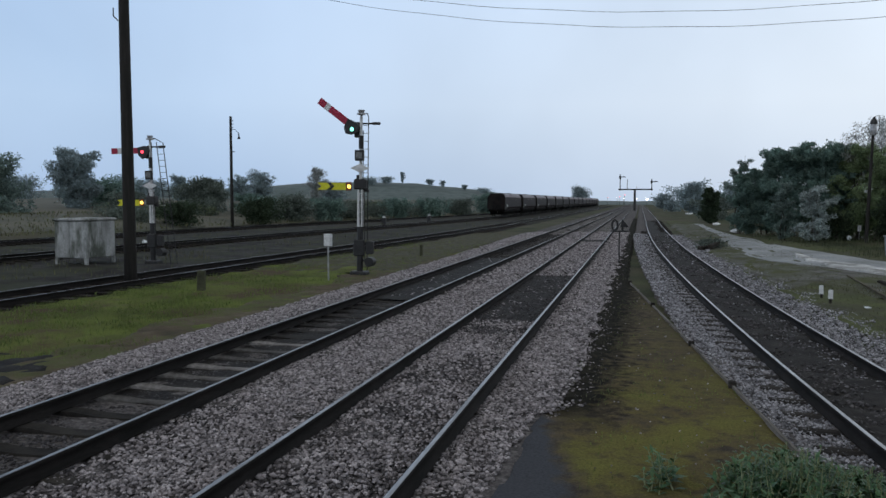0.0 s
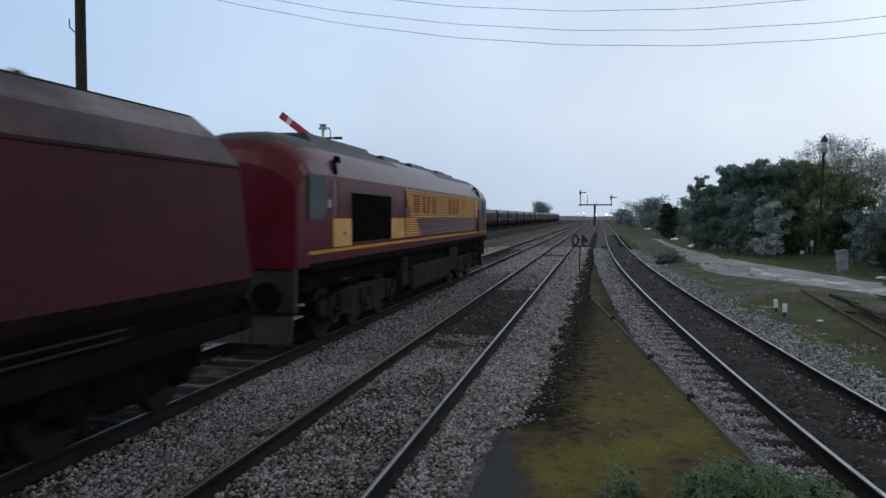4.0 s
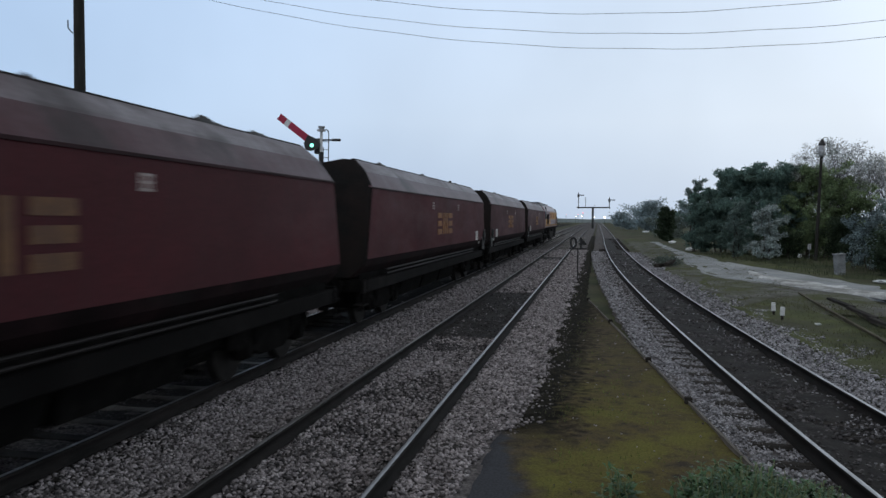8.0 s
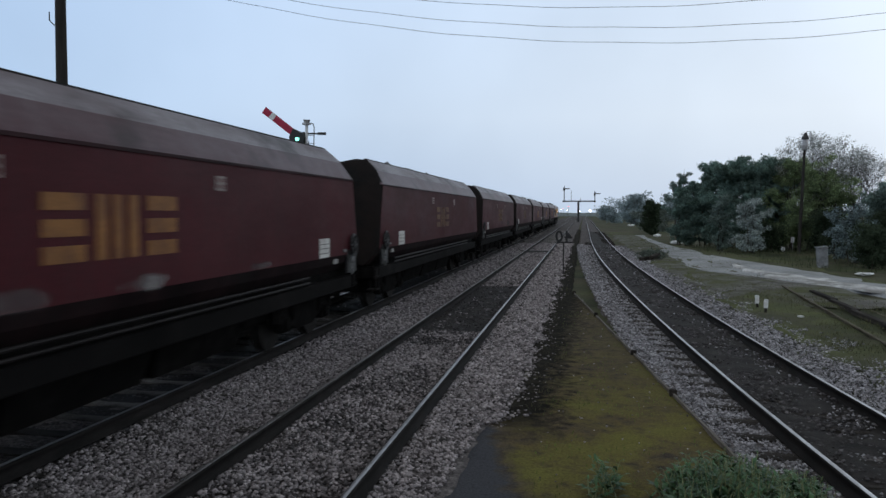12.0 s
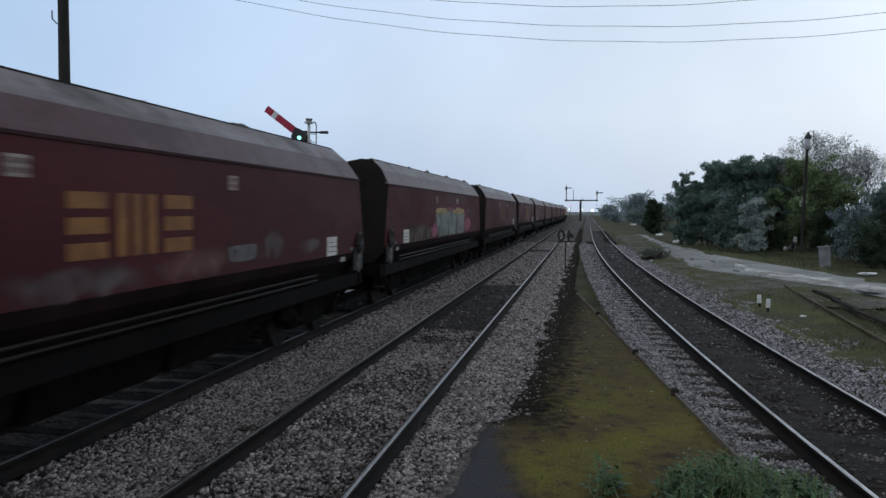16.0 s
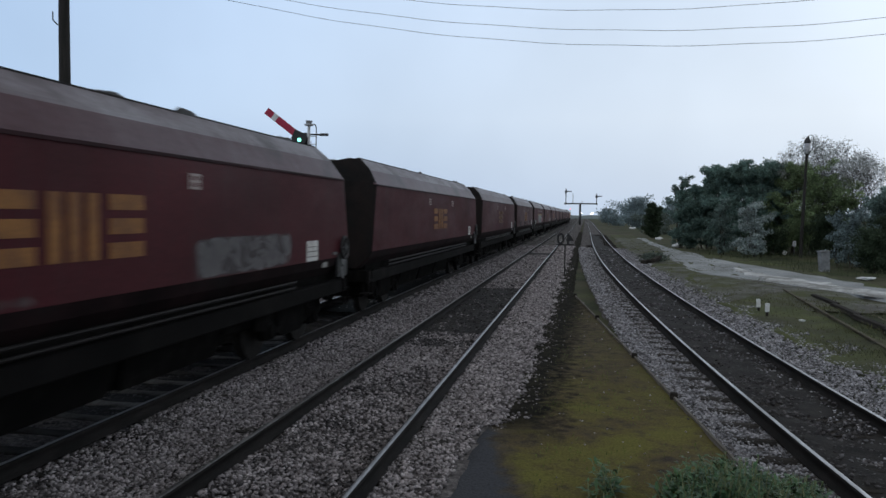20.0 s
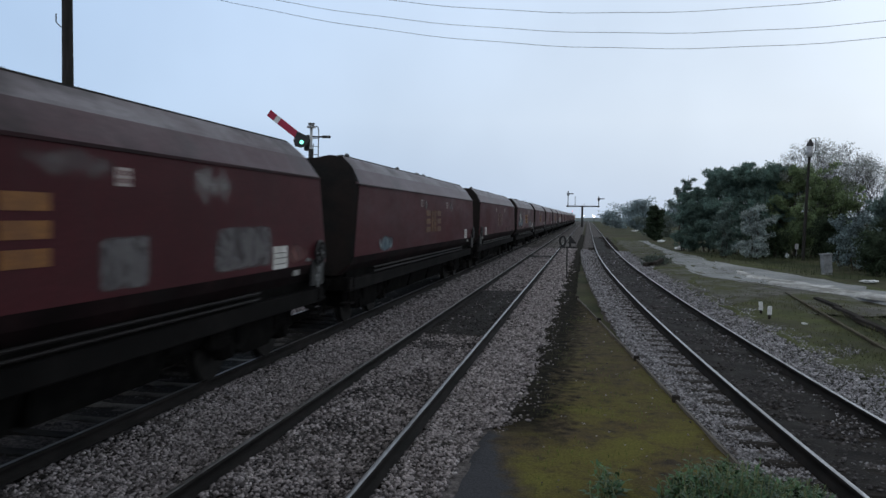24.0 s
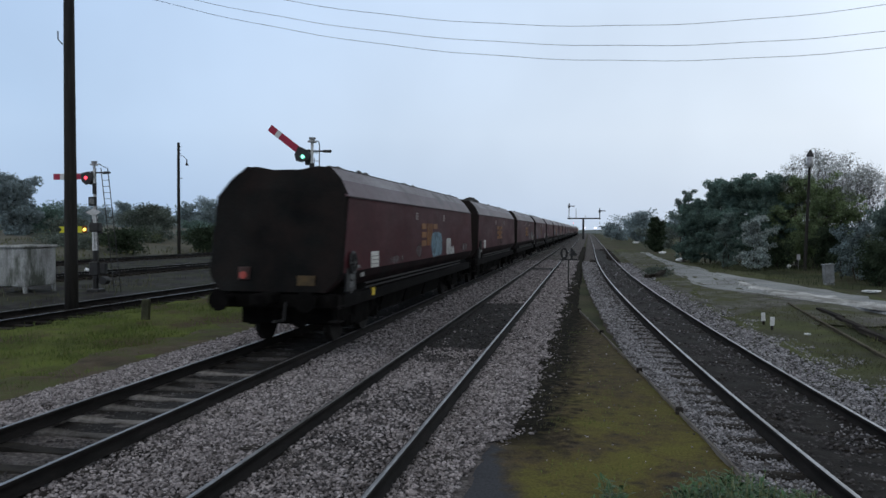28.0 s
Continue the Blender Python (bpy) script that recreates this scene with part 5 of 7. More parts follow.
def build_loco():
    """A six-axle diesel freight locomotive; y = 0 at its front, the body runs back to y = -21.3."""
    l = tagged(empty("locomotive"), "maroon and gold diesel freight locomotive with ribbed sides", "locomotive")
    half, base, gut, top = 1.32, 1.50, 3.10, 3.89
    sec = [(-half, base), (half, base), (half, gut), (1.20, 3.36), (0.98, 3.60), (0.66, 3.79), (0.3, top), (-0.3, top), (-0.66, 3.79), (-0.98, 3.60), (-1.20, 3.36), (-half, gut)]
    bm = bmesh.new()
    rings = []
    # raked nose at both ends: x scale, roof drop
    nose = ((0.05, 0.935, 0.68), (-0.03, 0.96, 0.45), (-0.2, 0.985, 0.26), (-0.5, 0.997, 0.11), (-1.0, 1.0, 0.03), (-1.7, 1.0, 0.0))
    for y, sx, drop in nose + ((-8.8, 1.0, 0.0), (-13.6, 1.0, 0.0)) + tuple((-21.3 - y, sx, drop) for y, sx, drop in reversed(nose)):
        ring = []
        for x, z in sec:
            zz = z if z <= 2.4 else max(2.4 + (z - 2.4) * (1 - drop / 1.58), 2.4)
            ring.append((x * sx, y, zz))
        rings.append(ring)
    loft(bm, rings)
    for f in bm.faces:
        f.normal_update()
        if f.calc_center_median().z > 3.2 and abs(f.normal.y) < 0.5:
            f.smooth = True
        if f.calc_center_median().z > 3.56 and not -13.6 < f.calc_center_median().y < -8.8:
            f.material_index = 1
    body = part("body", bm, [M_LOCO, M_ROOF], l)
    # flat lower nose and bufferbeam
    for e, yo in ((1, 0.0), (-1, -21.3)):
        bm = bmesh.new()
        box(bm, -1.2, 1.2, yo - e * 0.06 - 0.06, yo - e * 0.06 + 0.06, 0.75, 1.52, bevel=0.03)
        part("bufferbeam", bm, M_BLACK, l)
        bm = bmesh.new()
        loft(bm, [[(-1.1, yo + e * 0.02, 0.25), (1.1, yo + e * 0.02, 0.25), (1.1, yo - e * 0.1, 0.75), (-1.1, yo - e * 0.1, 0.75)],
                  [(-1.1, yo - e * 0.08, 0.25), (1.1, yo - e * 0.08, 0.25), (1.1, yo - e * 0.2, 0.75), (-1.1, yo - e * 0.2, 0.75)]])
        part("snowplough", bm, M_BLACK, l)
        for sx in (-0.87, 0.87):
            bm = bmesh.new()
            tube(bm, (sx, yo - e * 0.1, 1.06), (sx, yo + e * 0.38, 1.06), 0.1)
            tube(bm, (sx, yo + e * 0.38, 1.06), (sx, yo + e * 0.43, 1.06), 0.25, n=18)
            part("buffer", bm, M_RUST if e > 0 else M_UNDER, l)
        bm = bmesh.new()
        loft(bm, [[(-1.0, yo + e * 0.02, 1.6), (1.0, yo + e * 0.02, 1.6), (1.0, yo + e * 0.02, 2.3), (-1.0, yo + e * 0.02, 2.3)],
                  [(-1.0, yo - e * 0.04, 1.6), (1.0, yo - e * 0.04, 1.6), (1.0, yo - e * 0.04, 2.3), (-1.0, yo - e * 0.04, 2.3)]])
        part("nose_panel", bm, M_YELLOW, l, "yellow warning panel on the cab front")
        for sx in (-0.58, 0.58):
            bm = bmesh.new()
            loft(bm, [[(sx - 0.5, yo + e * 0.025, 2.42), (sx + 0.5, yo + e * 0.025, 2.42), (sx + 0.5, yo - e * 0.08, 2.98), (sx - 0.5, yo - e * 0.08, 2.98)],
                      [(sx - 0.5, yo - e * 0.02, 2.42), (sx + 0.5, yo - e * 0.02, 2.42), (sx + 0.5, yo - e * 0.13, 2.98), (sx - 0.5, yo - e * 0.13, 2.98)]])
            part("windscreen", bm, M_CABGLASS, l, "dark cab windscreen")
    for s in (-1, 1):
        x = s * half
        def panel(name, y0, y1, z0, z1, mat, t=0.012, label=""):
            bm = bmesh.new()
            box(bm, min(x, x + s * t) - (0.012 if s > 0 else 0), max(x, x + s * t) + (0.012 if s < 0 else 0), y0, y1, z0, z1)
            return part(name, bm, mat, l, label)
        # long yellow line above the sill
        panel("waist_line", -21.0, -0.15, 1.715, 1.775, M_STRIPE, 0.008, "yellow line along the sill")
        panel("sill", -20.9, -0.3, 1.42, 1.56, M_UNDER, 0.012)
        # ribbed gold and maroon bodyside
        n = 20
        for k in range(n):
            z0 = 1.84 + k * (3.04 - 1.84) / n
            hgt = (3.04 - 1.84) / n
            split = -12.8 - (z0 - 1.84) * 1.05
            slant = -14.5 + (3.04 - z0) * 0.8
            spans = [(-14.5, slant, M_LOCO), (slant, -3.6, M_GOLD)] if z0 > 2.30 else [(-14.5, split, M_GOLD), (split, -3.6, M_LOCO)]
            if 2.38 < z0 < 2.90:
                # the owner's mark, sprayed across the ribs in maroon bars
                cuts, y = [(-14.5, slant, M_LOCO)], slant
                for m0, m1 in ((-13.6, -12.9), (-12.6, -12.2), (-12.05, -11.65), (-11.35, -10.75), (-8.9, -8.4), (-8.2, -7.7), (-7.5, -7.0)):
                    cuts += [(y, m0, M_GOLD), (m0, m1, M_MARKED)]
                    y = m1
                spans = cuts + [(y, -3.6, M_GOLD)]
            for y0, y1, mt in spans:
                bm = bmesh.new()
                loft(bm, [[(x - s * 0.01, yy, z0), (x + s * 0.004, yy, z0), (x + s * 0.032, yy, z0 + hgt * 0.45), (x + s * 0.004, yy, z0 + hgt * 0.9), (x - s * 0.01, yy, z0 + hgt * 0.9)] for yy in (y0, y1)])
                part("rib", bm, mt, l)
        # gold lower block, grille, doors
        panel("lower_panel", -15.78, -14.56, 1.84, 2.32, M_GOLD, 0.010, "gold lower side panel")
        panel("lower_panel", -19.8, -18.74, 1.80, 2.32, M_GOLD, 0.010, "gold lower side panel")
        g = panel("radiator_grille", -18.68, -15.82, 1.86, 2.82, M_VOID, 0.020, "black radiator grille")
        for k in range(16):
            z = 1.9 + k * 0.057
            bm = bmesh.new()
            box(bm, x + s * 0.02 - 0.012, x + s * 0.02 + 0.014, -18.63, -15.87, z, z + 0.02)
            part("slat", bm, M_VOID, g)
        panel("side_door", -3.46, -2.84, 1.80, 2.30, M_LOCO, 0.014)
        panel("side_door", -3.46, -2.84, 2.31, 3.02, M_GOLD, 0.012, "gold cab access door")
        panel("door_jamb", -3.55, -3.48, 1.80, 3.04, M_BLACK, 0.014)
        bm = bmesh.new()
        arc = [(1.16, -3.0, 3.40), (1.19, -2.88, 3.47), (1.19, -2.72, 3.47), (1.23, -2.56, 3.40), (1.28, -2.44, 3.28), (1.32, -2.38, 3.14)]
        back = bmesh.new()
        for (xa, ya, za), (xb, yb, zb) in zip(arc, arc[1:]):
            tube(bm, (s * xa, ya, za), (s * xb, yb, zb), 0.036, n=8)
            tube(back, (s * xa, -22.0 - ya, za), (s * xb, -22.0 - yb, zb), 0.036, n=8)
        part("rain_strip", back, M_VOID, l, "black curved rain strip over the rear cab door")
        part("rain_strip", bm, M_VOID, l, "black curved rain strip over the cab door")
        panel("door_handle", -2.735, -2.715, 1.7, 2.6, M_UNDER, 0.04, "dark grab rail")
        panel("notice_plate", -2.72, -2.42, 1.95, 2.10, M_ORANGE, 0.014, "small orange notice plate")
        panel("crest", -1.34, -0.86, 1.92, 2.2, M_ORANGE, 0.012, "orange emblem under the cab window")
        for y0, y1 in ((-1.56, -0.64), (-20.98, -20.22)):
            fr = panel("window_frame", y0 - 0.04, y1 + 0.04, 2.30, 3.08, M_BLACK, 0.008)
            bm = bmesh.new()
            box(bm, x - 0.02, x + s * 0.016 if s > 0 else x + 0.02, y0, y1, 2.34, 3.04)
            part("pane", bm, M_CABGLASS, fr)
        panel("side_door", -19.54, -18.97, 2.34, 3.02, M_LOCO, 0.014, "maroon cab access door")
        panel("door_handle", -19.19, -19.15, 2.50, 2.60, M_WORN, 0.03, "pale door handle")
        panel("door_handle", -19.19, -19.15, 2.0, 2.08, M_WORN, 0.03, "pale door handle")
        panel("door_jamb", -19.84, -19.58, 2.36, 3.0, M_GREYLILAC, 0.012, "greyish rubbed strip beside the cab door")
        panel("notice_plate", -20.12, -19.92, 2.52, 2.66, M_PLATE, 0.014, "small pale notice plate")
        # fuel tank and side lockers
        bm = bmesh.new()
        box(bm, s * 1.18 - 0.12, s * 1.18 + 0.1, -13.4, -8.2, 0.42, 1.05, bevel=0.06)
        part("fuel_tank", bm, M_LOCO_UNDER, l)
        for y0 in (-8.1, -7.4, -14.4):
            bm = bmesh.new()
            box(bm, s * 1.15 - 0.2, s * 1.15 + 0.1, y0, y0 + 0.6, 0.6, 1.35, bevel=0.03)
            part("locker", bm, M_LOCO_UNDER, l)
        for y0 in (-3.1, -19.0):
            bm = bmesh.new()
            for z in (0.55, 0.85, 1.15, 1.45):
                box(bm, s * 1.28 - 0.09, s * 1.28 + 0.03, y0 - 0.28, y0 + 0.28, z, z + 0.04)
            part("cab_step", bm, M_WHEEL, l)
    bm = bmesh.new()
    box(bm, -1.1, 1.1, -20.9, -0.4, 1.05, 1.46)
    part("underframe", bm, M_UNDER, l)
    bm = bmesh.new()
    box(bm, -1.05, 1.05, -14.6, -6.9, 0.34, 1.06, bevel=0.05)
    part("tank_body", bm, M_UNDER, l)
    for y0, y1, hw in ((-19.2, -15.2, 0.7), (-15.1, -14.0, 0.5), (-13.6, -12.2, 0.6), (-12.1, -10.7, 0.5), (-10.6, -8.8, 0.62), (-8.7, -6.9, 0.55), (-6.8, -5.4, 0.6), (-5.3, -3.4, 0.5)):
        bm = bmesh.new()
        loft(bm, [[(-hw, y, 3.74), (hw, y, 3.74), (hw * 0.8, y, 3.86 + hw * 0.14), (-hw * 0.8, y, 3.86 + hw * 0.14)] for y in (y0, y1)])
        part("roof_hatch", bm, M_BLACK, l, "low black roof hatch")
    bm = bmesh.new()
    tube(bm, (0.0, -11.2, 3.8), (0.0, -11.2, 4.0), 0.3, n=16)
    part("exhaust", bm, M_BLACK, l)
    for y in (-4.2, -17.1):
        build_bogie(l, y, 0.53, (-2.0, 0.0, 2.0), 2.7, mat=M_LOCO_UNDER)
    return l


LOCO = build_loco()
WAGONS = []
plain, turned = build_wagon(M_MAROON), build_wagon(M_MAROON, 1)
N_WAGONS = 18
PITCH, FIRST = 18.686, 31.825
TURNED = (2, 6, 7, 9, 10, 11, 12, 14, 15)
for k in range(N_WAGONS):
    WAGONS.append(plain if k == 0 else turned if k == 2 else copy_thing(turned if k in TURNED else plain, Matrix()))
# sprayed and worn paint: material, span along, span in height, lift, what it is
GRAFFITI = {
    4: ((M_SPRAY_FAINT, 3.2, 5.4, 1.54, 1.86, 0.006, "pale scuffed strip of old paint"), (M_SPRAY_WHITE, 4.2, 5.6, 1.53, 1.60, 0.009, "white scrape")),
    6: ((M_SPRAY_WHITE, -0.2, 0.9, 1.50, 1.70, 0.006, "white scuffed paint"), (M_SPRAY_FAINT, -2.6, -0.9, 1.50, 1.72, 0.006, "worn pale scuffs"), (M_SPRAY_FAINT, 3.0, 3.9, 1.52, 1.64, 0.006, "worn pale scuffs")),
    8: ((M_SPRAY_PINK, -2.7, 5.2, 1.52, 2.62, 0.004, "pink sprayed background"), (M_SPRAY_PALE, -2.2, 3.9, 1.53, 2.42, 0.008, "pale green and black graffiti shapes"),
        (M_SPRAY_CREAM, -2.2, 0.4, 2.28, 2.50, 0.011, "cream sprayed outline"), (M_SPRAY_CREAM, 0.9, 3.7, 2.24, 2.50, 0.011, "cream sprayed outline"),
        (M_SPRAY_PINK, 3.6, 5.7, 1.54, 2.16, 0.012, "pink sprayed blot"), (M_SPRAY_PINK, -3.0, -1.7, 1.50, 2.02, 0.012, "pink sprayed blot"), (M_SPRAY_FAINT, 4.5, 5.3, 2.2, 2.55, 0.006, "faint grey tag"),
        (M_SPRAY_SAND, -6.8, -2.2, 1.50, 2.0, 0.006, "sandy smear of old paint"), (M_SPRAY_ROSE, 6.4, 7.7, 1.55, 1.72, 0.006, "pale scuffed patch")),
    9: ((M_SPRAY_ROSE, 0.4, 2.0, 1.50, 1.95, 0.008, "faded rose patch"), (M_SPRAY_FAINT, -2.4, 0.5, 1.50, 1.85, 0.006, "worn pale scuffs"), (M_SPRAY_GREY, 2.0, 3.0, 1.66, 1.90, 0.006, "grey tag"),
        (M_SPRAY_FAINT, 3.0, 4.0, 1.6, 2.1, 0.006, "worn pale scuffs"), (M_SPRAY_FAINT, 4.5, 5.8, 1.58, 1.9, 0.006, "worn pale scuffs"), (M_SPRAY_FAINT, -6.5, -4.2, 1.55, 1.95, 0.006, "worn pale scuffs")),
    12: ((M_SPRAY_BLUE, -7.6, -3.2, 1.66, 2.40, 0.006, "dull blue graffiti"), (M_SPRAY_BONE, -6.9, -4.3, 1.92, 2.90, 0.009, "bone-white graffiti peaks"), (M_SPRAY_WHITE, -7.6, -3.4, 1.60, 1.76, 0.012, "white sprayed underline"),
         (M_SPRAY_GREY, 2.1, 5.35, 1.53, 2.05, 0.006, "block of grey overpaint"), (M_SPRAY_FAINT, -2.4, -0.6, 1.5, 1.66, 0.006, "pale scrape")),
    13: ((M_SPRAY_WHITE, 2.5, 3.8, 1.54, 1.82, 0.006, "white scuffed tag"), (M_SPRAY_WHITE, 4.4, 5.3, 1.55, 1.83, 0.006, "white scuffed tag"), (M_SPRAY_FAINT, 6.2, 7.2, 1.45, 1.65, 0.006, "pale scuff")),
    15: ((M_SPRAY_FAINT, 0.7, 2.0, 2.66, 2.98, 0.006, "white smear of paint"), (M_SPRAY_WHITE, 3.4, 4.9, 2.48, 2.97, 0.006, "white smear of paint"), (M_SPRAY_GREY, 1.75, 2.65, 1.58, 2.14, 0.006, "grey smear of paint"),
         (M_SPRAY_GREY, 4.15, 6.0, 1.60, 2.20, 0.006, "grey block of overpaint"), (M_SPRAY_ROSE, 6.5, 7.6, 1.56, 1.9, 0.006, "pale rose scuffs")),
    14: ((M_SPRAY_FAINT, -1.8, -0.9, 2.55, 2.85, 0.006, "white smear of paint"), (M_SPRAY_FAINT, 2.6, 3.4, 2.5, 2.9, 0.006, "white smear of paint"), (M_SPRAY_BLUE, -6.6, -5.2, 1.55, 1.9, 0.006, "faint blue smear")),
    16: ((M_SPRAY_FAINT, -0.4, 0.9, 1.56, 1.88, 0.012, "small white tag"),),
    17: ((M_SPRAY_SKY, 0.05, 1.85, 1.53, 2.30, 0.014, "bright blue spray-painted graffiti"), (M_SPRAY_CHALK, 2.65, 3.5, 1.53, 2.08, 0.008, "crisp white painted shape"), (M_SPRAY_CHALK, 3.4, 4.15, 1.53, 1.78, 0.008, "crisp white painted shape"),
         (M_SPRAY_FAINT, 5.5, 7.6, 1.53, 1.9, 0.006, "worn white scuffs"), (M_SPRAY_FAINT, -2.1, -1.2, 1.55, 2.02, 0.006, "worn pale scuffs"), (M_SPRAY_FAINT, -5.2, -3.4, 1.52, 1.75, 0.006, "worn pale scuffs")),
}
LABELS = {
    8: "maroon coal hopper wagon sprayed with pink and pale green graffiti",
    9: "maroon coal hopper wagon with rose and grey scuffed paint",
    12: "maroon coal hopper wagon with blue graffiti and a grey overpainted block",
    15: "maroon coal hopper wagon with white and grey smears of paint",
    17: "last maroon coal hopper wagon with blue graffiti and a tail lamp",
}
HEAPS = {11: (-1.1, 1.6, 0.16), 12: (2.5, 2.6, 0.2), 16: (-3.1, 2.5, 0.32), 1: (3.2, 1.2, 0.16), 5: (5.8, 1.8, 0.15), 10: (5.2, 1.4, 0.15)}
for k, wg in enumerate(WAGONS):
    for mat, y0, y1, z0, z1, lift, what in GRAFFITI.get(k, ()):
        paint_patch(wg, "graffiti" if "graffiti" in what or "spray" in what or "tag" in what else "paint_smear", mat, y0, y1, z0, z1, lift, what)
    if k in HEAPS:
        coal_heap(wg, *HEAPS[k])
    rim_coal(wg, 300 + k)
    if k != 8:
        company_mark(wg, M_FADED if k == 13 else M_ORANGE if k in (0, 1, 2, 6, 9, 11, 12, 15, 16, 17) else M_DULL)
    for c in wg.children:
        # loads differ: every other one lies the other way round
        if c.name.startswith("coal_load") and k % 2:
            c.matrix_local = Matrix.Rotation(math.pi, 4, "Z")
    tagged(wg, LABELS.get(k, "maroon high-sided bogie coal hopper wagon, loaded and dusty"), "hopper wagon", "wagons of the moving coal train")
last = WAGONS[-1]
bm = bmesh.new()
box(bm, -0.72, -0.50, -8.62, -8.50, 1.36, 1.62, bevel=0.02)
lamp = part("tail_lamp", bm, M_TAIL, last, "dull red-brown tail lamp with a red lens")
bm = bmesh.new()
tube(bm, (-0.61, -8.65, 1.46), (-0.61, -8.62, 1.46), 0.075, n=14)
part("lens", bm, M_LAMP_RED, lamp)
bm = bmesh.new()
plate(bm, 1.33, -6.2, -5.98, 0.9, 1.07)
part("yellow_plate", bm, M_YELLOW, last, "yellow plate on the solebar")
bm = bmesh.new()
box(bm, 0.50, 0.86, -8.60, -8.545, 1.26, 1.46)
part("end_plate_mark", bm, M_OCHRE, last, "ochre mark on the end sheet")

# parked wagons in the yard
# maroon replaced by grey: the haze over the siding is put into the paint
M_STORED = material("haze_greyed_wagon_paint", (0.034, 0.031, 0.034), (0.024, 0.022, 0.024), (0.048, 0.044, 0.048), scale=0.8, fine=22, rough=0.7, bump=0.12, spec=0.2, per_object=0.15)
stored = build_wagon(M_STORED)
for k in range(15):
    y = 126.9 + PITCH * k
    m = pose(x_e(y), y, -0.06, 0, 0, 0)
    if k == 0:
        stored.matrix_basis = m
    pk = copy_thing(stored, m) if k else stored
    tagged(pk, "dark coal hopper wagon standing in the yard siding, coloured grey for haze", "hopper wagon", "parked wagons in the siding")


def train_at(t):
    """How far the locomotive's front has come after t seconds."""
    return -27.98425 + 15.4320759 * t - 0.01952665 * t ** 2 - 0.002587364 * t ** 3 + 6.5798307e-05 * t ** 4

# ---- signals, poles and lineside things ----
M_WHITEPAINT = material("chalky_white_paint", (0.62, 0.63, 0.64), (0.42, 0.42, 0.42), (0.74, 0.75, 0.76), scale=3, fine=30, rough=0.7, bump=0.1, dirt=(0.22, 0.2, 0.18), dirt_scale=3.0, dirt_amount=(0.55, 0.75))
M_POLE = material("dark_pole_wood", (0.020, 0.018, 0.016), (0.012, 0.011, 0.01), (0.034, 0.03, 0.027), scale=3, fine=30, rough=0.9, bump=0.5, stretch=(3, 3, 0.25))
M_MOSSWOOD = material("mossy_old_wood", (0.06, 0.062, 0.035), (0.035, 0.036, 0.022), (0.09, 0.092, 0.05), scale=3, fine=30, rough=0.95, bump=0.5)
M_ARMYELLOW = material("distant_arm_yellow", (0.62, 0.60, 0.02), (0.52, 0.5, 0.018), (0.68, 0.66, 0.04), scale=3, fine=30, rough=0.5, bump=0.03)
M_ARMRED = material("home_arm_red", (0.36, 0.013, 0.05), (0.3, 0.011, 0.04), (0.42, 0.02, 0.065), scale=3, fine=30, rough=0.5, bump=0.03)
M_CONCRETE = material("stained_concrete", (0.36, 0.37, 0.37), (0.22, 0.225, 0.22), (0.48, 0.49, 0.49), scale=1.5, fine=30, rough=0.9, bump=0.25, dirt=(0.085, 0.095, 0.08), dirt_scale=1.9, dirt_amount=(0.44, 0.62), stretch=(1, 1, 0.35))
M_WIRE = material("black_wire", (0.03, 0.03, 0.032), rough=0.6, bump=0)
M_LENS_GREEN = glow("green_lens", (0.25, 1.0, 0.75), 2.2)
M_LENS_AMBER = glow("amber_lens", (1.0, 0.62, 0.10), 3.0)
M_LENS_RED = glow("red_lens", (1.0, 0.06, 0.10), 2.5)
M_LENS_WHITE = glow("white_lamp", (1.0, 0.97, 0.92), 6.0)


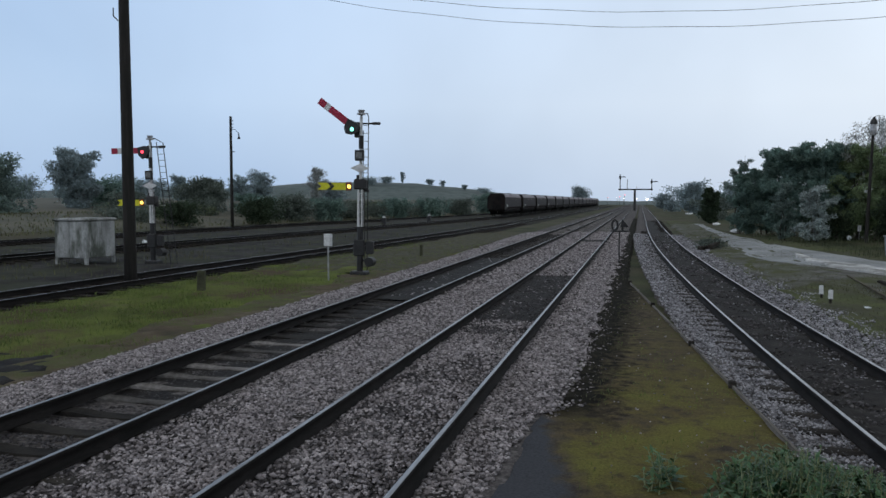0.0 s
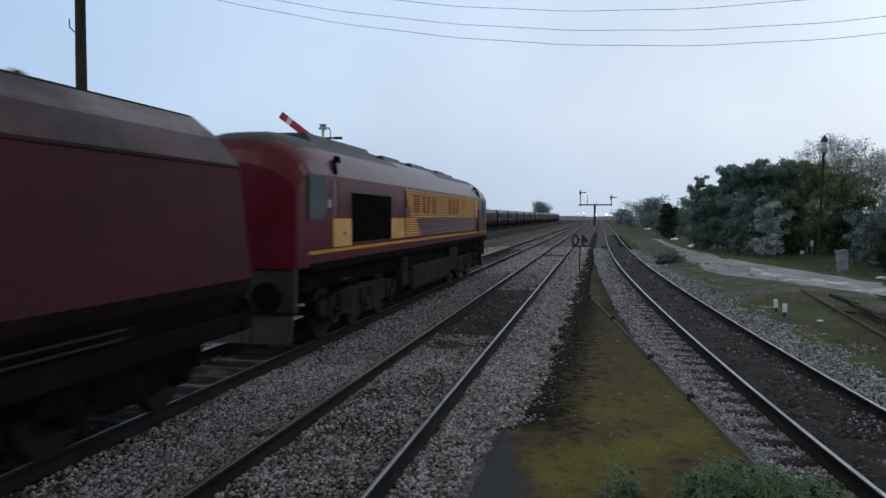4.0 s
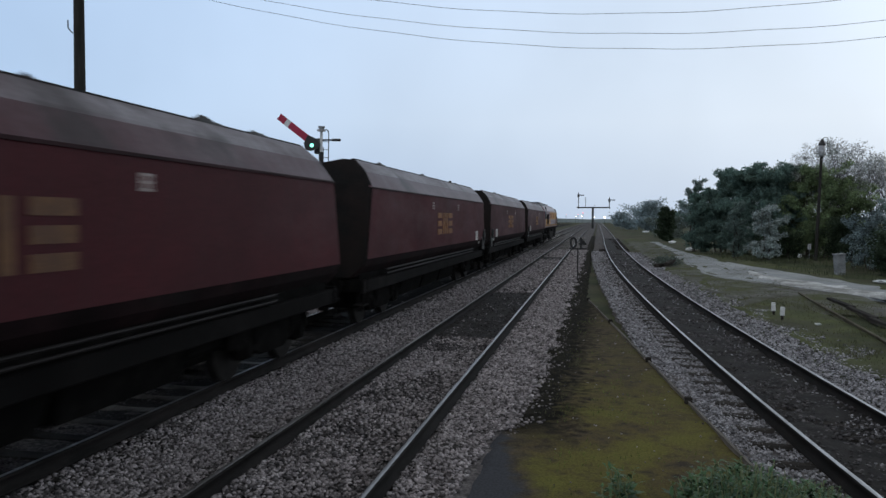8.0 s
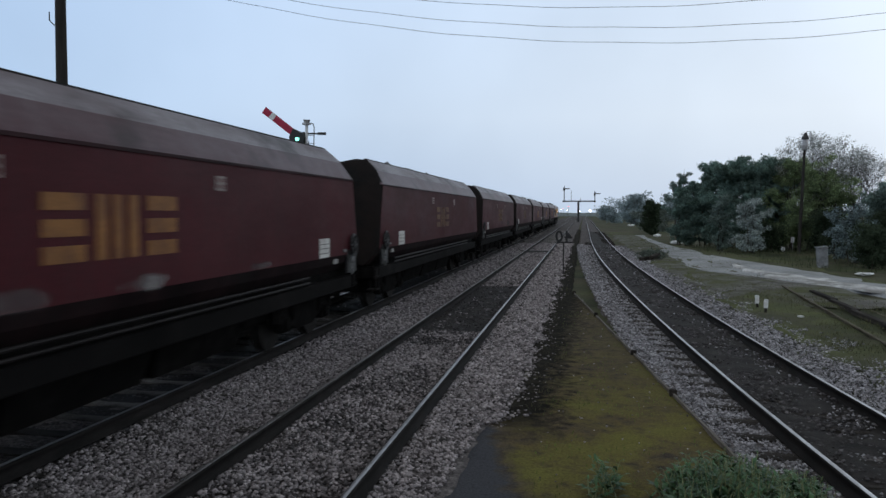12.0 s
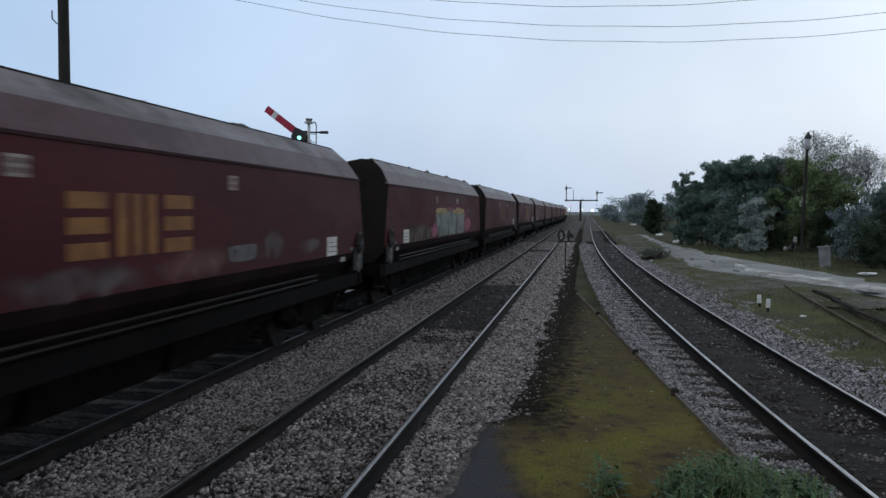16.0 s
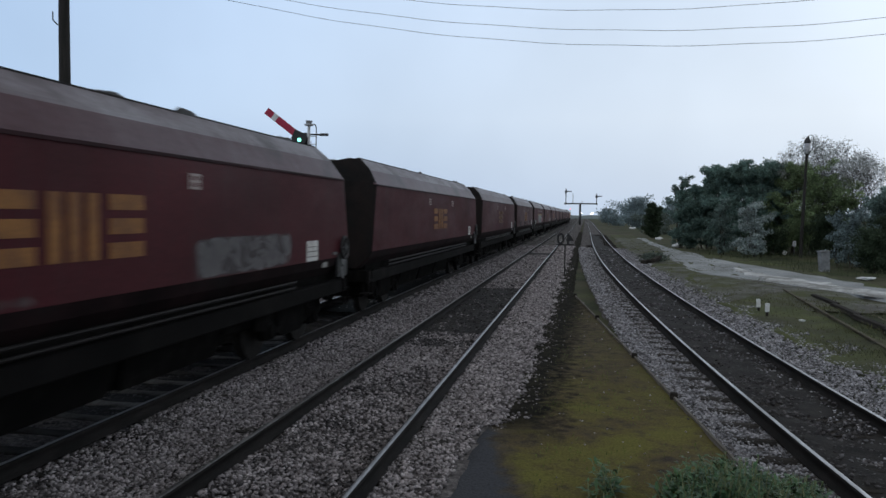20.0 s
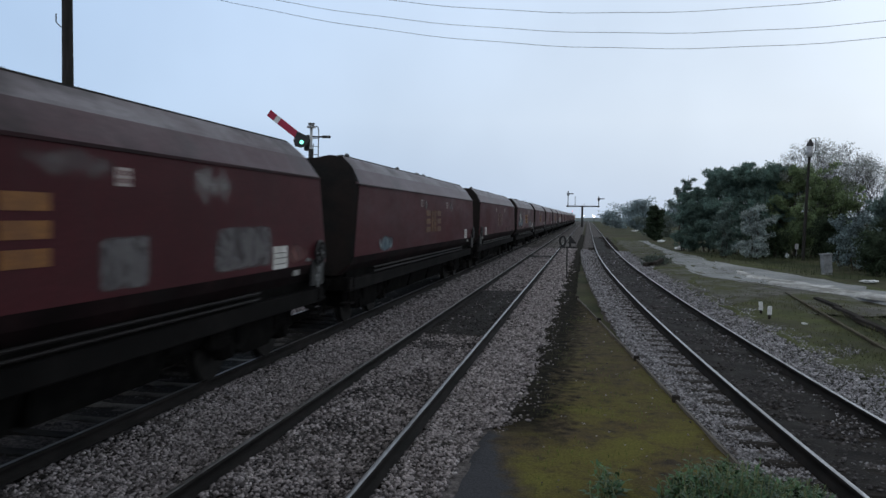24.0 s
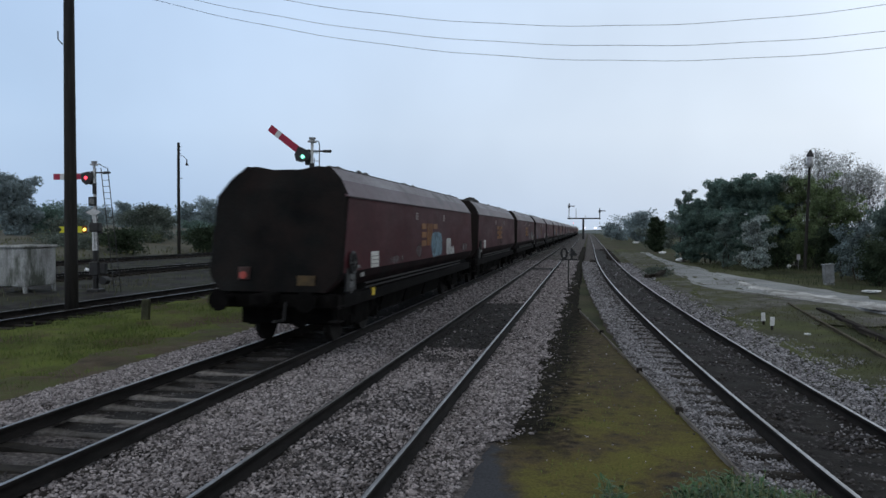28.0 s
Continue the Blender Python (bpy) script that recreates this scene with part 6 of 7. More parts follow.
def semaphore(place, arm_angle, lens, lean, ladder_lean, label, up=0.0, low=0.0):
    """A lattice-braced semaphore: stop arm on top, fishtailed distant arm below."""
    s = tagged(empty("semaphore_signal", pose(*place, 0, lean, 0)), label, "railway signal", "semaphore signals")
    bm = bmesh.new()
    tube(bm, (0, 0, -0.15), (0, 0, 1.76), 0.115, 0.105, n=12)
    part("post_base", bm, M_BLACK, s, "black lower post")
    for x in (-0.075, 0.075):
        bm = bmesh.new()
        box(bm, x - 0.03, x + 0.03, -0.05, 0.05, 1.76, 3.2)
        part("post_leg", bm, M_WHITEPAINT, s, "white lattice leg")
    bm = bmesh.new()
    for i in range(6):
        z = 1.8 + i * 0.23
        box(bm, -0.05, 0.05, -0.012, 0.012, z, z + 0.025)
    part("post_brace", bm, M_WHITEPAINT, s)
    bm = bmesh.new()
    tube(bm, (0, 0, 3.2), (0, 0, 5.78), 0.062, 0.05, n=12)
    part("upper_post", bm, M_WHITEPAINT, s, "white upper post")
    bm = bmesh.new()
    tube(bm, (0, 0, 4.55), (0, 0, 5.02), 0.082, n=12)
    part("post_band", bm, M_BLACK, s)
    bm = bmesh.new()
    tube(bm, (0, 0, 5.76), (0, 0, 5.82), 0.16, 0.16, n=12)
    tube(bm, (0, 0, 5.82), (0, 0, 5.93), 0.09, 0.13, n=12)
    part("finial", bm, M_STEEL, s, "grey cap on the post")
    # upper arm turns about its pivot
    arm = part("stop_arm", box(bmesh.new(), -1.62, -0.30, -0.10, -0.075, -0.125, 0.125), M_ARMRED, s, "red stop arm with a white band")
    arm.matrix_local = pose(-0.20 - 0.05 * (arm_angle > 0), -0.03, 5.30 + 0.02 * (arm_angle > 0), 0, arm_angle, 0)
    bm = bmesh.new()
    box(bm, -1.31, -1.12, -0.104, -0.07, -0.127, 0.127)
    part("band", bm, M_WHITEPAINT, arm)
    bm = bmesh.new()
    loft(bm, [[(-0.34, y, 0.12), (0.02, y, 0.2), (0.2, y, 0.14), (0.24, y, -0.04), (0.1, y, -0.27), (-0.1, y, -0.36), (-0.28, y, -0.22)] for y in (-0.12, -0.05)])
    part("spectacle", bm, M_BLACK, arm, "black spectacle casting")
    bm = bmesh.new()
    box(bm, -0.28, -0.06, 0.02, 0.24, 4.96, 5.42, bevel=0.03)
    box(bm, -0.23, -0.11, 0.07, 0.19, 5.42, 5.52, bevel=0.02)
    part("lamp_case", bm, M_BLACK, s)
    bm = bmesh.new()
    tube(bm, (-0.29, -0.18, 5.24), (-0.29, -0.15, 5.24), 0.065, n=16)
    part("lens", bm, lens, s, "lit signal lens")
    bm = bmesh.new()
    tube(bm, (0, 0.02, 5.45), (0.72, 0.02, 5.45), 0.03, n=8)
    tube(bm, (0.42, 0.02, 5.45), (0.70, 0.02, 5.45), 0.05, n=10)
    part("counterweight", bm, M_BLACK, s)
    # identification box and lozenge
    bm = bmesh.new()
    box(bm, -0.17, 0.17, -0.2, -0.08, 4.12, 4.5, bevel=0.02)
    idb = part("id_box", bm, M_BLACK, s, "black box with a pale glass")
    bm = bmesh.new()
    box(bm, -0.115, 0.115, -0.206, -0.19, 4.2, 4.43)
    part("id_face", bm, M_WORN, idb)
    bm = bmesh.new()
    loft(bm, [[(-0.36, y, 3.86), (0, y, 3.70), (0.36, y, 3.86), (0, y, 4.02)] for y in (-0.11, -0.09)])
    part("lozenge", bm, M_WHITEPAINT, s, "white lozenge plate")
    # lower distant arm
    bm = bmesh.new()
    loft(bm, [[(-1.62, y, 3.07), (-0.46, y, 3.07), (-0.46, y, 3.33), (-1.62, y, 3.33), (-1.47, y, 3.2)] for y in (-0.12, -0.10)])
    dist = part("distant_arm", bm, M_ARMYELLOW, s, "yellow fishtailed distant arm with a black chevron")
    bm = bmesh.new()
    loft(bm, [[(-1.25, y, 3.07), (-1.10, y, 3.07), (-0.95, y, 3.2), (-1.10, y, 3.33), (-1.25, y, 3.33), (-1.10, y, 3.2)] for y in (-0.126, -0.10)])
    part("chevron", bm, M_BLACK, dist)
    bm = bmesh.new()
    box(bm, -0.52, -0.30, -0.14, -0.08, 3.05, 3.36, bevel=0.02)
    part("lens_frame", bm, M_RUST, dist)
    bm = bmesh.new()
    tube(bm, (-0.38, -0.18, 3.2), (-0.38, -0.14, 3.2), 0.065, n=16)
    part("lens", bm, M_LENS_AMBER, dist, "lit amber lens")
    bm = bmesh.new()
    box(bm, -0.25, 0.22, -0.1, 0.2, 3.1, 3.48, bevel=0.05)
    tube(bm, (-0.1, 0.0, 3.48), (-0.1, 0.0, 3.62), 0.06, n=10)
    tube(bm, (0.05, 0.05, 3.1), (0.3, 0.05, 3.05), 0.05, n=8)
    part("lamp_case", bm, M_BLACK, s)
    # balance levers and weights at the foot
    bm = bmesh.new()
    box(bm, -0.02, 0.5, -0.06, 0.02, 0.95, 1.03)
    box(bm, 0.25, 0.52, -0.12, 0.08, 0.78, 1.25, bevel=0.03)
    box(bm, -0.02, 0.42, 0.08, 0.14, 0.5, 0.57)
    box(bm, 0.28, 0.46, 0.03, 0.2, 0.35, 0.62, bevel=0.03)
    box(bm, -0.22, 0.2, -0.14, 0.02, 0.7, 1.3, bevel=0.04)
    tube(bm, (0.38, -0.12, 0.5), (0.38, 0.2, 0.5), 0.17, n=14)
    box(bm, -0.3, 0.3, -0.25, 0.25, -0.1, 0.16, bevel=0.04)
    part("balance_weight", bm, M_BLACK, s)
    bm = bmesh.new()
    tube(bm, (0.12, -0.05, 0.9), (0.1, -0.04, 5.2), 0.014, n=6)
    tube(bm, (0.2, -0.05, 0.5), (0.16, -0.04, 3.1), 0.014, n=6)
    part("rod", bm, M_BLACK, s)
    # ladder
    top, foot = (0.0 if ladder_lean == 0 else 0.24), (0.0 if ladder_lean == 0 else 0.24 + ladder_lean)
    crest = 5.65 + up
    for y in (0.1, 0.16) if ladder_lean == 0 else (0.1, 0.12):
        bm = bmesh.new()
        dx = 0 if y == 0.1 else (0.22 if ladder_lean == 0 else 0.3)
        tube(bm, (foot + dx, y, -0.05), (top + dx, y, crest), 0.018, n=6)
        part("ladder_rail", bm, M_BLACK, s)
    for i in range(19):
        z = 0.3 + i * (crest - 0.55) / 18
        f = z / crest
        x = foot + (top - foot) * f
        bm = bmesh.new()
        tube(bm, (x, 0.1, z), (x + (0.22 if ladder_lean == 0 else 0.3), 0.16 if ladder_lean == 0 else 0.12, z), 0.011, n=5)
        part("rung", bm, M_BLACK, s)
    bm = bmesh.new()
    hoop = ((0.05, 5.80), (0.14, 5.83), (0.22, 5.79), (top + 0.24, 5.65))
    for (xa, za), (xb, zb) in zip(hoop, hoop[1:]):
        tube(bm, (xa, 0.08, za), (xb, 0.12, zb), 0.018, n=6)
    part("ladder_stay", bm, M_BLACK, s)
    # arms and fittings may sit lower on the post
    for c in s.children:
        kind, high = c.name.split(".")[0], max(v.co.z for v in c.data.vertices)
        if kind in ("stop_arm", "finial", "counterweight", "ladder_stay", "post_band", "upper_post", "lens") or (kind == "lamp_case" and high > 4.5):
            c.matrix_basis = Matrix.Translation((0, 0, up)) @ c.matrix_basis
        elif kind in ("distant_arm", "lamp_case"):
            c.matrix_basis = Matrix.Translation((0, 0, low)) @ c.matrix_basis
        elif kind in ("id_box", "lozenge"):
            c.matrix_basis = Matrix.Translation((0, 0, (up + low) / 2)) @ c.matrix_basis
    return s


semaphore((-9.80, 26.5, -0.31), 36, M_LENS_GREEN, 1.0, 0.0, "white semaphore with its red arm raised and a yellow distant arm")
semaphore((-20.29, 29.4, -0.33), 0, M_LENS_RED, -0.4, 0.55, "white semaphore with its red arm level, beside the yard tracks", -0.44, -0.56)


def telegraph_pole(place, height, r0, r1, label):
    p = tagged(empty("telegraph_pole", pose(*place)), label, "pole")
    bm = bmesh.new()
    loft(bm, [[((r0 + (r1 - r0) * f) * (1 + 0.04 * math.sin(3 * a + f * 5)) * math.cos(a), (r0 + (r1 - r0) * f) * math.sin(a), -0.3 + (height + 0.3) * f) for a in [2 * math.pi * i / 14 for i in range(14)]] for f in (0, 0.2, 0.4, 0.6, 0.8, 1.0)])
    part("shaft", bm, M_POLE, p, smooth=True)
    return p


pole = telegraph_pole((-15.9, 21.8, -0.3), 11.9, 0.205, 0.145, "tall dark wooden telegraph pole in the grass verge")
bm = bmesh.new()
tube(bm, (-0.15, -0.1, 8.35), (-0.28, -0.15, 8.5), 0.02, n=6)
tube(bm, (-0.28, -0.15, 8.5), (-0.28, -0.15, 8.75), 0.02, n=6)
part("bracket", bm, M_BLACK, pole)
for z in (11.35, 10.7, 10.45):
    bm = bmesh.new()
    tube(bm, (0.1, -0.1, z - 0.08), (0.1, -0.1, z + 0.06), 0.05, n=8)
    part("insulator", bm, M_WHITEPAINT, pole)
telegraph_pole((24.0, 22.6, -0.3), 11.9, 0.2, 0.145, "dark wooden telegraph pole that carries the wires")
for x0, z0, k in ((2.0, 7.97, 0.0096), (3.0, 7.40, 0.0085), (3.2, 6.98, 0.0088)):
    bm = bmesh.new()
    pts = []
    for i in range(61):
        x = -15.8 + 39.7 * i / 60
        pts.append((x, 21.7 + 0.9 * i / 60, z0 + k * (x - x0) ** 2 + 0.012 * math.sin(x * 1.9)))
    loft(bm, [[(x, y + 0.0075 * math.cos(a), z + 0.0075 * math.sin(a)) for a in (0.5, 2.6, 4.7)] for x, y, z in pts])
    tagged(part("overhead_wire", bm, M_WIRE), "sagging black overhead telephone wire", "wire", "overhead wires")

far_pole = telegraph_pole((-44.9, 80.0, -0.3), 12.2, 0.19, 0.14, "dark yard pole with a hanging lamp")
bm = bmesh.new()
tube(bm, (0, 0, 10.7), (0.5, 0, 10.75), 0.03, n=6)
tube(bm, (0.5, 0, 10.75), (1.0, 0, 10.3), 0.03, n=6)
part("lamp_arm", bm, M_BLACK, far_pole)
bm = bmesh.new()
tube(bm, (1.0, 0, 9.65), (1.0, 0, 10.0), 0.18, 0.06, n=12)
tube(bm, (1.0, 0, 10.0), (1.0, 0, 10.3), 0.06, n=8)
part("lamp_shade", bm, M_BLACK, far_pole)
for z in (11.7, 11.3, 10.9, 8.2):
    bm = bmesh.new()
    box(bm, -0.1, 0.45 if z < 9 else 0.3, -0.05, 0.05, z, z + 0.08)
    part("cross_arm", bm, M_BLACK, far_pole)

# relay cupboard
cup = tagged(empty("relay_cupboard", pose(-23.35, 29.0, -0.3)), "stained pale concrete relay cupboard on short legs", "cupboard")
bm = bmesh.new()
part("body", box(bm, -0.78, 0.78, -0.95, 0.95, 0.26, 1.82, bevel=0.03), M_CONCRETE, cup)
bm = bmesh.new()
part("roof", box(bm, -0.85, 0.85, -1.02, 1.02, 1.82, 1.95, bevel=0.05), M_CONCRETE, cup, "rounded concrete lid")
for x in (-0.72, 0.72):
    for y in (-0.88, 0.88):
        bm = bmesh.new()
        part("leg", box(bm, x - 0.06, x + 0.06, y - 0.06, y + 0.06, -0.1, 0.26), M_CONCRETE, cup)
for y0 in (-0.9, 0.05):
    bm = bmesh.new()
    part("door", box(bm, 0.77, 0.795, y0, y0 + 0.82, 0.36, 1.75), M_CONCRETE, cup)
for x0 in (-0.7, 0.03):
    bm = bmesh.new()
    part("door", box(bm, x0, x0 + 0.66, -0.965, -0.94, 0.36, 1.75), M_CONCRETE, cup)

# small white box on a post, stump, marker posts
wb = tagged(empty("marker_box", pose(-10.1, 24.3, -0.3)), "small white box on a thin grey post in the grass", "marker")
part("post", box(bmesh.new(), -0.022, 0.022, -0.02, 0.02, -0.1, 1.2), M_CONCRETE, wb)
part("box", box(bmesh.new(), -0.12, 0.12, -0.1, 0.1, 1.17, 1.58, bevel=0.02), M_WHITEPAINT, wb)
st = tagged(empty("old_post", pose(-12.5, 20.4, -0.28, 0, 2, 15)), "short mossy wooden stump in the grass verge", "stump")
part("stump", box(bmesh.new(), -0.11, 0.11, -0.10, 0.10, -0.1, 0.62, bevel=0.03), M_MOSSWOOD, st)
st2 = tagged(empty("old_post", pose(-10.15, 35.9, -0.3, 4, 3, 0)), "short leaning dark post by the ballast", "stump")
part("stump", box(bmesh.new(), -0.07, 0.07, -0.07, 0.07, -0.1, 0.6, bevel=0.02), M_MOSSWOOD, st2)
for x, y in ((4.9, 23.3), (4.88, 22.2)):
    m = tagged(empty("marker_post", pose(x, y, -0.32, 0, random.uniform(-3, 3), random.uniform(-20, 20))), "short dark peg with a white head in rough grass", "marker", "marker pegs")
    part("peg", box(bmesh.new(), -0.03, 0.03, -0.03, 0.03, -0.1, 0.16), M_TIMBER, m)
    part("head", box(bmesh.new(), -0.055, 0.055, -0.035, 0.035, 0.13, 0.37, bevel=0.012), M_WHITEPAINT, m)

# cut-out speed figures seen from behind
sg = tagged(empty("speed_sign", pose(-0.82, 33.5, -0.28)), "black cut-out speed figures on a thin post, seen from behind", "sign")
part("post", tube(bmesh.new(), (0, 0, -0.1), (0, 0, 1.42), 0.03, n=8), M_BLACK, sg)
for ch, dx in (("4", -0.19), ("0", 0.19)):
    txt = bpy.data.curves.new("figure", "FONT")
    txt.body, txt.align_x, txt.size, txt.extrude, txt.offset = ch, "CENTER", 0.66, 0.015, 0.012
    tmp = new("figure_curve", txt)
    fig_mesh = bpy.data.meshes.new_from_object(tmp.evaluated_get(bpy.context.evaluated_depsgraph_get()))
    bpy.data.objects.remove(tmp)
    fig_mesh.materials.clear()
    fig_mesh.materials.append(M_BLACK)
    fig = new("figure", fig_mesh)
    fig.parent = sg
    fig.matrix_local = pose(-dx, 0, 1.42, 90, 0, 180)
part("bottom_bar", box(bmesh.new(), -0.36, 0.36, -0.02, 0.02, 1.36, 1.42), M_BLACK, sg)

# bracket signal gantry far down the line
gt = tagged(empty("bracket_signal", pose(-1.4, 215, -0.35)), "dark bracket gantry with two small signal arms across the lines", "railway signal")
part("mast", box(bmesh.new(), -0.28, 0.28, -0.28, 0.28, -0.2, 5.9), M_BLACK, gt)
part("beam", box(bmesh.new(), -4.3, 4.6, -0.3, 0.3, 5.65, 6.0), M_BLACK, gt)
for x, h, side in ((-3.85, 9.9, 1), (4.35, 8.6, 1)):
    part("doll", box(bmesh.new(), x - 0.11, x + 0.11, -0.11, 0.11, 5.5, h), M_POLE, gt)
    bm = bmesh.new()
    part("arm", box(bm, x + 0.1, x + 1.5, -0.06, -0.02, h - 0.85, h - 0.6), M_POLE, gt)
    part("lamp", box(bmesh.new(), x - 0.3, x + 0.25, -0.2, 0.2, h - 1.2, h - 0.5), M_BLACK, gt)
for x, h in ((-1.95, 8.6), (0.5, 6.6), (-2.0, 6.4)):
    part("rail_post", box(bmesh.new(), x - 0.06, x + 0.06, -0.06, 0.06, 5.9, h), M_POLE, gt)

# dwarf ground signals in the yard
for x, y in ((-28.1, 84.0), (-26.3, 96.9)):
    d = tagged(empty("ground_signal", pose(x, y, -0.33)), "small dark ground signal with a white top", "railway signal", "ground signals")
    part("base", box(bmesh.new(), -0.25, 0.25, -0.2, 0.2, -0.1, 0.82, bevel=0.06), M_BLACK, d)
    part("head", tube(bmesh.new(), (0, -0.05, 0.86), (0, 0.05, 0.86), 0.17, n=14), M_WHITEPAINT, d)

# lamps far down the line
for x, y, z, r, mt in ((3.45, 420, 3.3, 0.5, M_LENS_WHITE), (-2.2, 470, 3.4, 0.22, M_LENS_WHITE), (-9.8, 520, 6.4, 0.24, M_LENS_RED), (-12.9, 520, 5.2, 0.2, M_LENS_RED), (-15.0, 540, 4.2, 0.2, M_LENS_WHITE), (-11.2, 560, 4.4, 0.26, M_LENS_WHITE), (-21.5, 540, 5.0, 0.16, M_LENS_RED)):
    fl = tagged(empty("far_lamp", pose(x, y, -0.35)), "small bright lamp on a post far down the line", "lamp", "far lamps")
    part("post", tube(bmesh.new(), (0, 0.3, -0.1), (0, 0.3, z + 0.35), 0.08, n=6), M_BLACK, fl)
    part("lens", sphere(bmesh.new(), (0, 0, z + 0.35), r, 12, 8), mt, fl)

# right-hand side: tall lamp post, cabinet, signs, rubbish
M_CABINET = material("dull_grey_cabinet", (0.2, 0.21, 0.22), (0.13, 0.135, 0.14), (0.26, 0.27, 0.28), scale=3, fine=30, rough=0.7, bump=0.1)
lp = tagged(empty("yard_lamp", pose(14.52, 56.7, -0.3, 0, 1.7, 0)), "tall old yard lamp post with an enamel shade among the trees", "lamp post")
part("shaft", tube(bmesh.new(), (0, 0, -0.2), (0, 0, 7.0), 0.12, 0.085, n=10), M_POLE, lp)
part("lantern", loft(bmesh.new(), [[Vector((r * math.cos(a * 0.5236), r * math.sin(a * 0.5236), z)) for a in range(12)] for r, z in ((0.1, 6.98), (0.16, 7.06), (0.215, 7.3), (0.2, 7.6), (0.16, 7.72))]), M_STEEL, lp, "grey glazed lantern bowl")
part("shade", loft(bmesh.new(), [[Vector((r * math.cos(a * 0.4488), r * math.sin(a * 0.4488), z)) for a in range(14)] for r, z in ((0.25, 7.7), (0.25, 7.74), (0.17, 7.95), (0.09, 8.08), (0.07, 8.16))]), M_BLACK, lp)
bracket = bmesh.new()
for a, b in (((0.0, 0, 8.14), (0.16, 0, 8.26)), ((0.16, 0, 8.26), (0.34, 0, 8.22)), ((0.34, 0, 8.22), (0.36, 0, 7.4)), ((0.36, 0, 7.4), (0.08, 0, 6.9))):
    tube(bracket, a, b, 0.02, n=6)
part("bracket", bracket, M_POLE, lp)
cb = tagged(empty("lineside_cabinet", pose(12.07, 42.6, -0.33, 0, -4, 10)), "leaning grey metal lineside cabinet", "cabinet")
part("body", box(bmesh.new(), -0.22, 0.22, -0.2, 0.2, 0.05, 0.95, bevel=0.02), M_CABINET, cb)
part("lid", box(bmesh.new(), -0.26, 0.26, -0.24, 0.24, 0.95, 1.02, bevel=0.02), M_CABINET, cb)
part("plinth", box(bmesh.new(), -0.2, 0.2, -0.18, 0.18, -0.1, 0.05), M_CONCRETE, cb)
sn = tagged(empty("small_sign", pose(14.92, 60.0, -0.33)), "small pale sign on a thin post", "sign")
part("post", tube(bmesh.new(), (0, 0, -0.1), (0, 0, 0.9), 0.025, n=6), M_STEEL, sn)
part("plate", box(bmesh.new(), -0.12, 0.12, -0.02, 0.0, 0.6, 1.0), M_WHITEPAINT, sn)
M_SHEETING = material("white_plastic_sheeting", (0.8, 0.82, 0.84), (0.68, 0.7, 0.72), (0.86, 0.88, 0.9), scale=3, fine=30, rough=0.5, bump=0.2)
for x, y, w, h in ((8.0, 71.1, 1.0, 0.34), (8.35, 92.5, 0.8, 0.28), (14.15, 59.4, 0.3, 0.3), (9.65, 166.0, 1.3, 0.35), (-58.0, 62.0, 0.9, 0.4), (-31.0, 44.0, 0.35, 0.18), (12.2, 37.0, 0.8, 0.14), (5.6, 21.5, 0.16, 0.06)):
    bm = bmesh.new()
    bmesh.ops.create_icosphere(bm, subdivisions=2, radius=0.5)
    for v in bm.verts:
        v.co = Vector((v.co.x * w, v.co.y * w * 0.6, (v.co.z + 0.4) * h)) * (1 + 0.6 * noise.noise(v.co * 2.5 + Vector((x, y, 0))))
    rb = part("rubbish_sack", bm, M_SHEETING)
    rb.matrix_basis = pose(x, y, -0.33)
    tagged(rb, "crumpled white sack or sheet lying on the ground", "rubbish", "white rubbish")
# heap of old timber by the curving line
for i in range(5):
    bm = bmesh.new()
    box(bm, -0.9, 0.9, -0.12, 0.12, 0, 0.2, bevel=0.015)
    tb = part("old_sleeper", bm, M_TIMBER)
    tb.matrix_basis = pose(3.55 + 0.12 * i, 45.6 + (i % 4) * 0.9, -0.32 + 0.16 * (i // 4), random.uniform(-3, 3), random.uniform(-4, 4), 70 + random.uniform(-14, 14))
    tagged(tb, "old dark timber sleeper in a heap beside the line", "timber", "heap of old sleepers")
for i in range(4):
    bm = bmesh.new()
    box(bm, -1.35, 1.35, -0.09, 0.09, 0, 0.14, bevel=0.015)
    tb = part("old_sleeper", bm, M_TIMBER)
    tb.matrix_basis = pose(6.98 + 0.085 * 2.6 * i, 18.6 + 2.75 * i, -0.36, 0, 0, 87 + 1.5 * (i % 2))
    tagged(tb, "old dark timber lying along the disused siding", "timber", "timbers by the disused siding")

# ---- trees, bushes and the far hill ----
M_BARK = material("bark", (0.06, 0.05, 0.04), (0.035, 0.03, 0.025), (0.1, 0.085, 0.07), scale=4, fine=30, rough=0.95, bump=0.6, stretch=(3, 3, 0.5))


def leaf_material(name, c, k=0.45):
    """Leaves that let some light through."""
    m = material(name, c, tuple(v * 0.65 for v in c), tuple(v * 1.4 for v in c), scale=0.5, fine=3, bump=0, rough=0.8, per_island=k, spec=0.15)
    nt = m.node_tree
    b = nt.nodes["Principled BSDF"]
    tr = nt.nodes.new("ShaderNodeBsdfTranslucent")
    nt.links.new(b.inputs["Base Color"].links[0].from_socket, tr.inputs["Color"])
    mx = nt.nodes.new("ShaderNodeMixShader")
    mx.inputs["Fac"].default_value = 0.5
    nt.links.new(b.outputs[0], mx.inputs[1])
    nt.links.new(tr.outputs[0], mx.inputs[2])
    nt.links.new(mx.outputs[0], nt.nodes["Material Output"].inputs["Surface"])
    return m


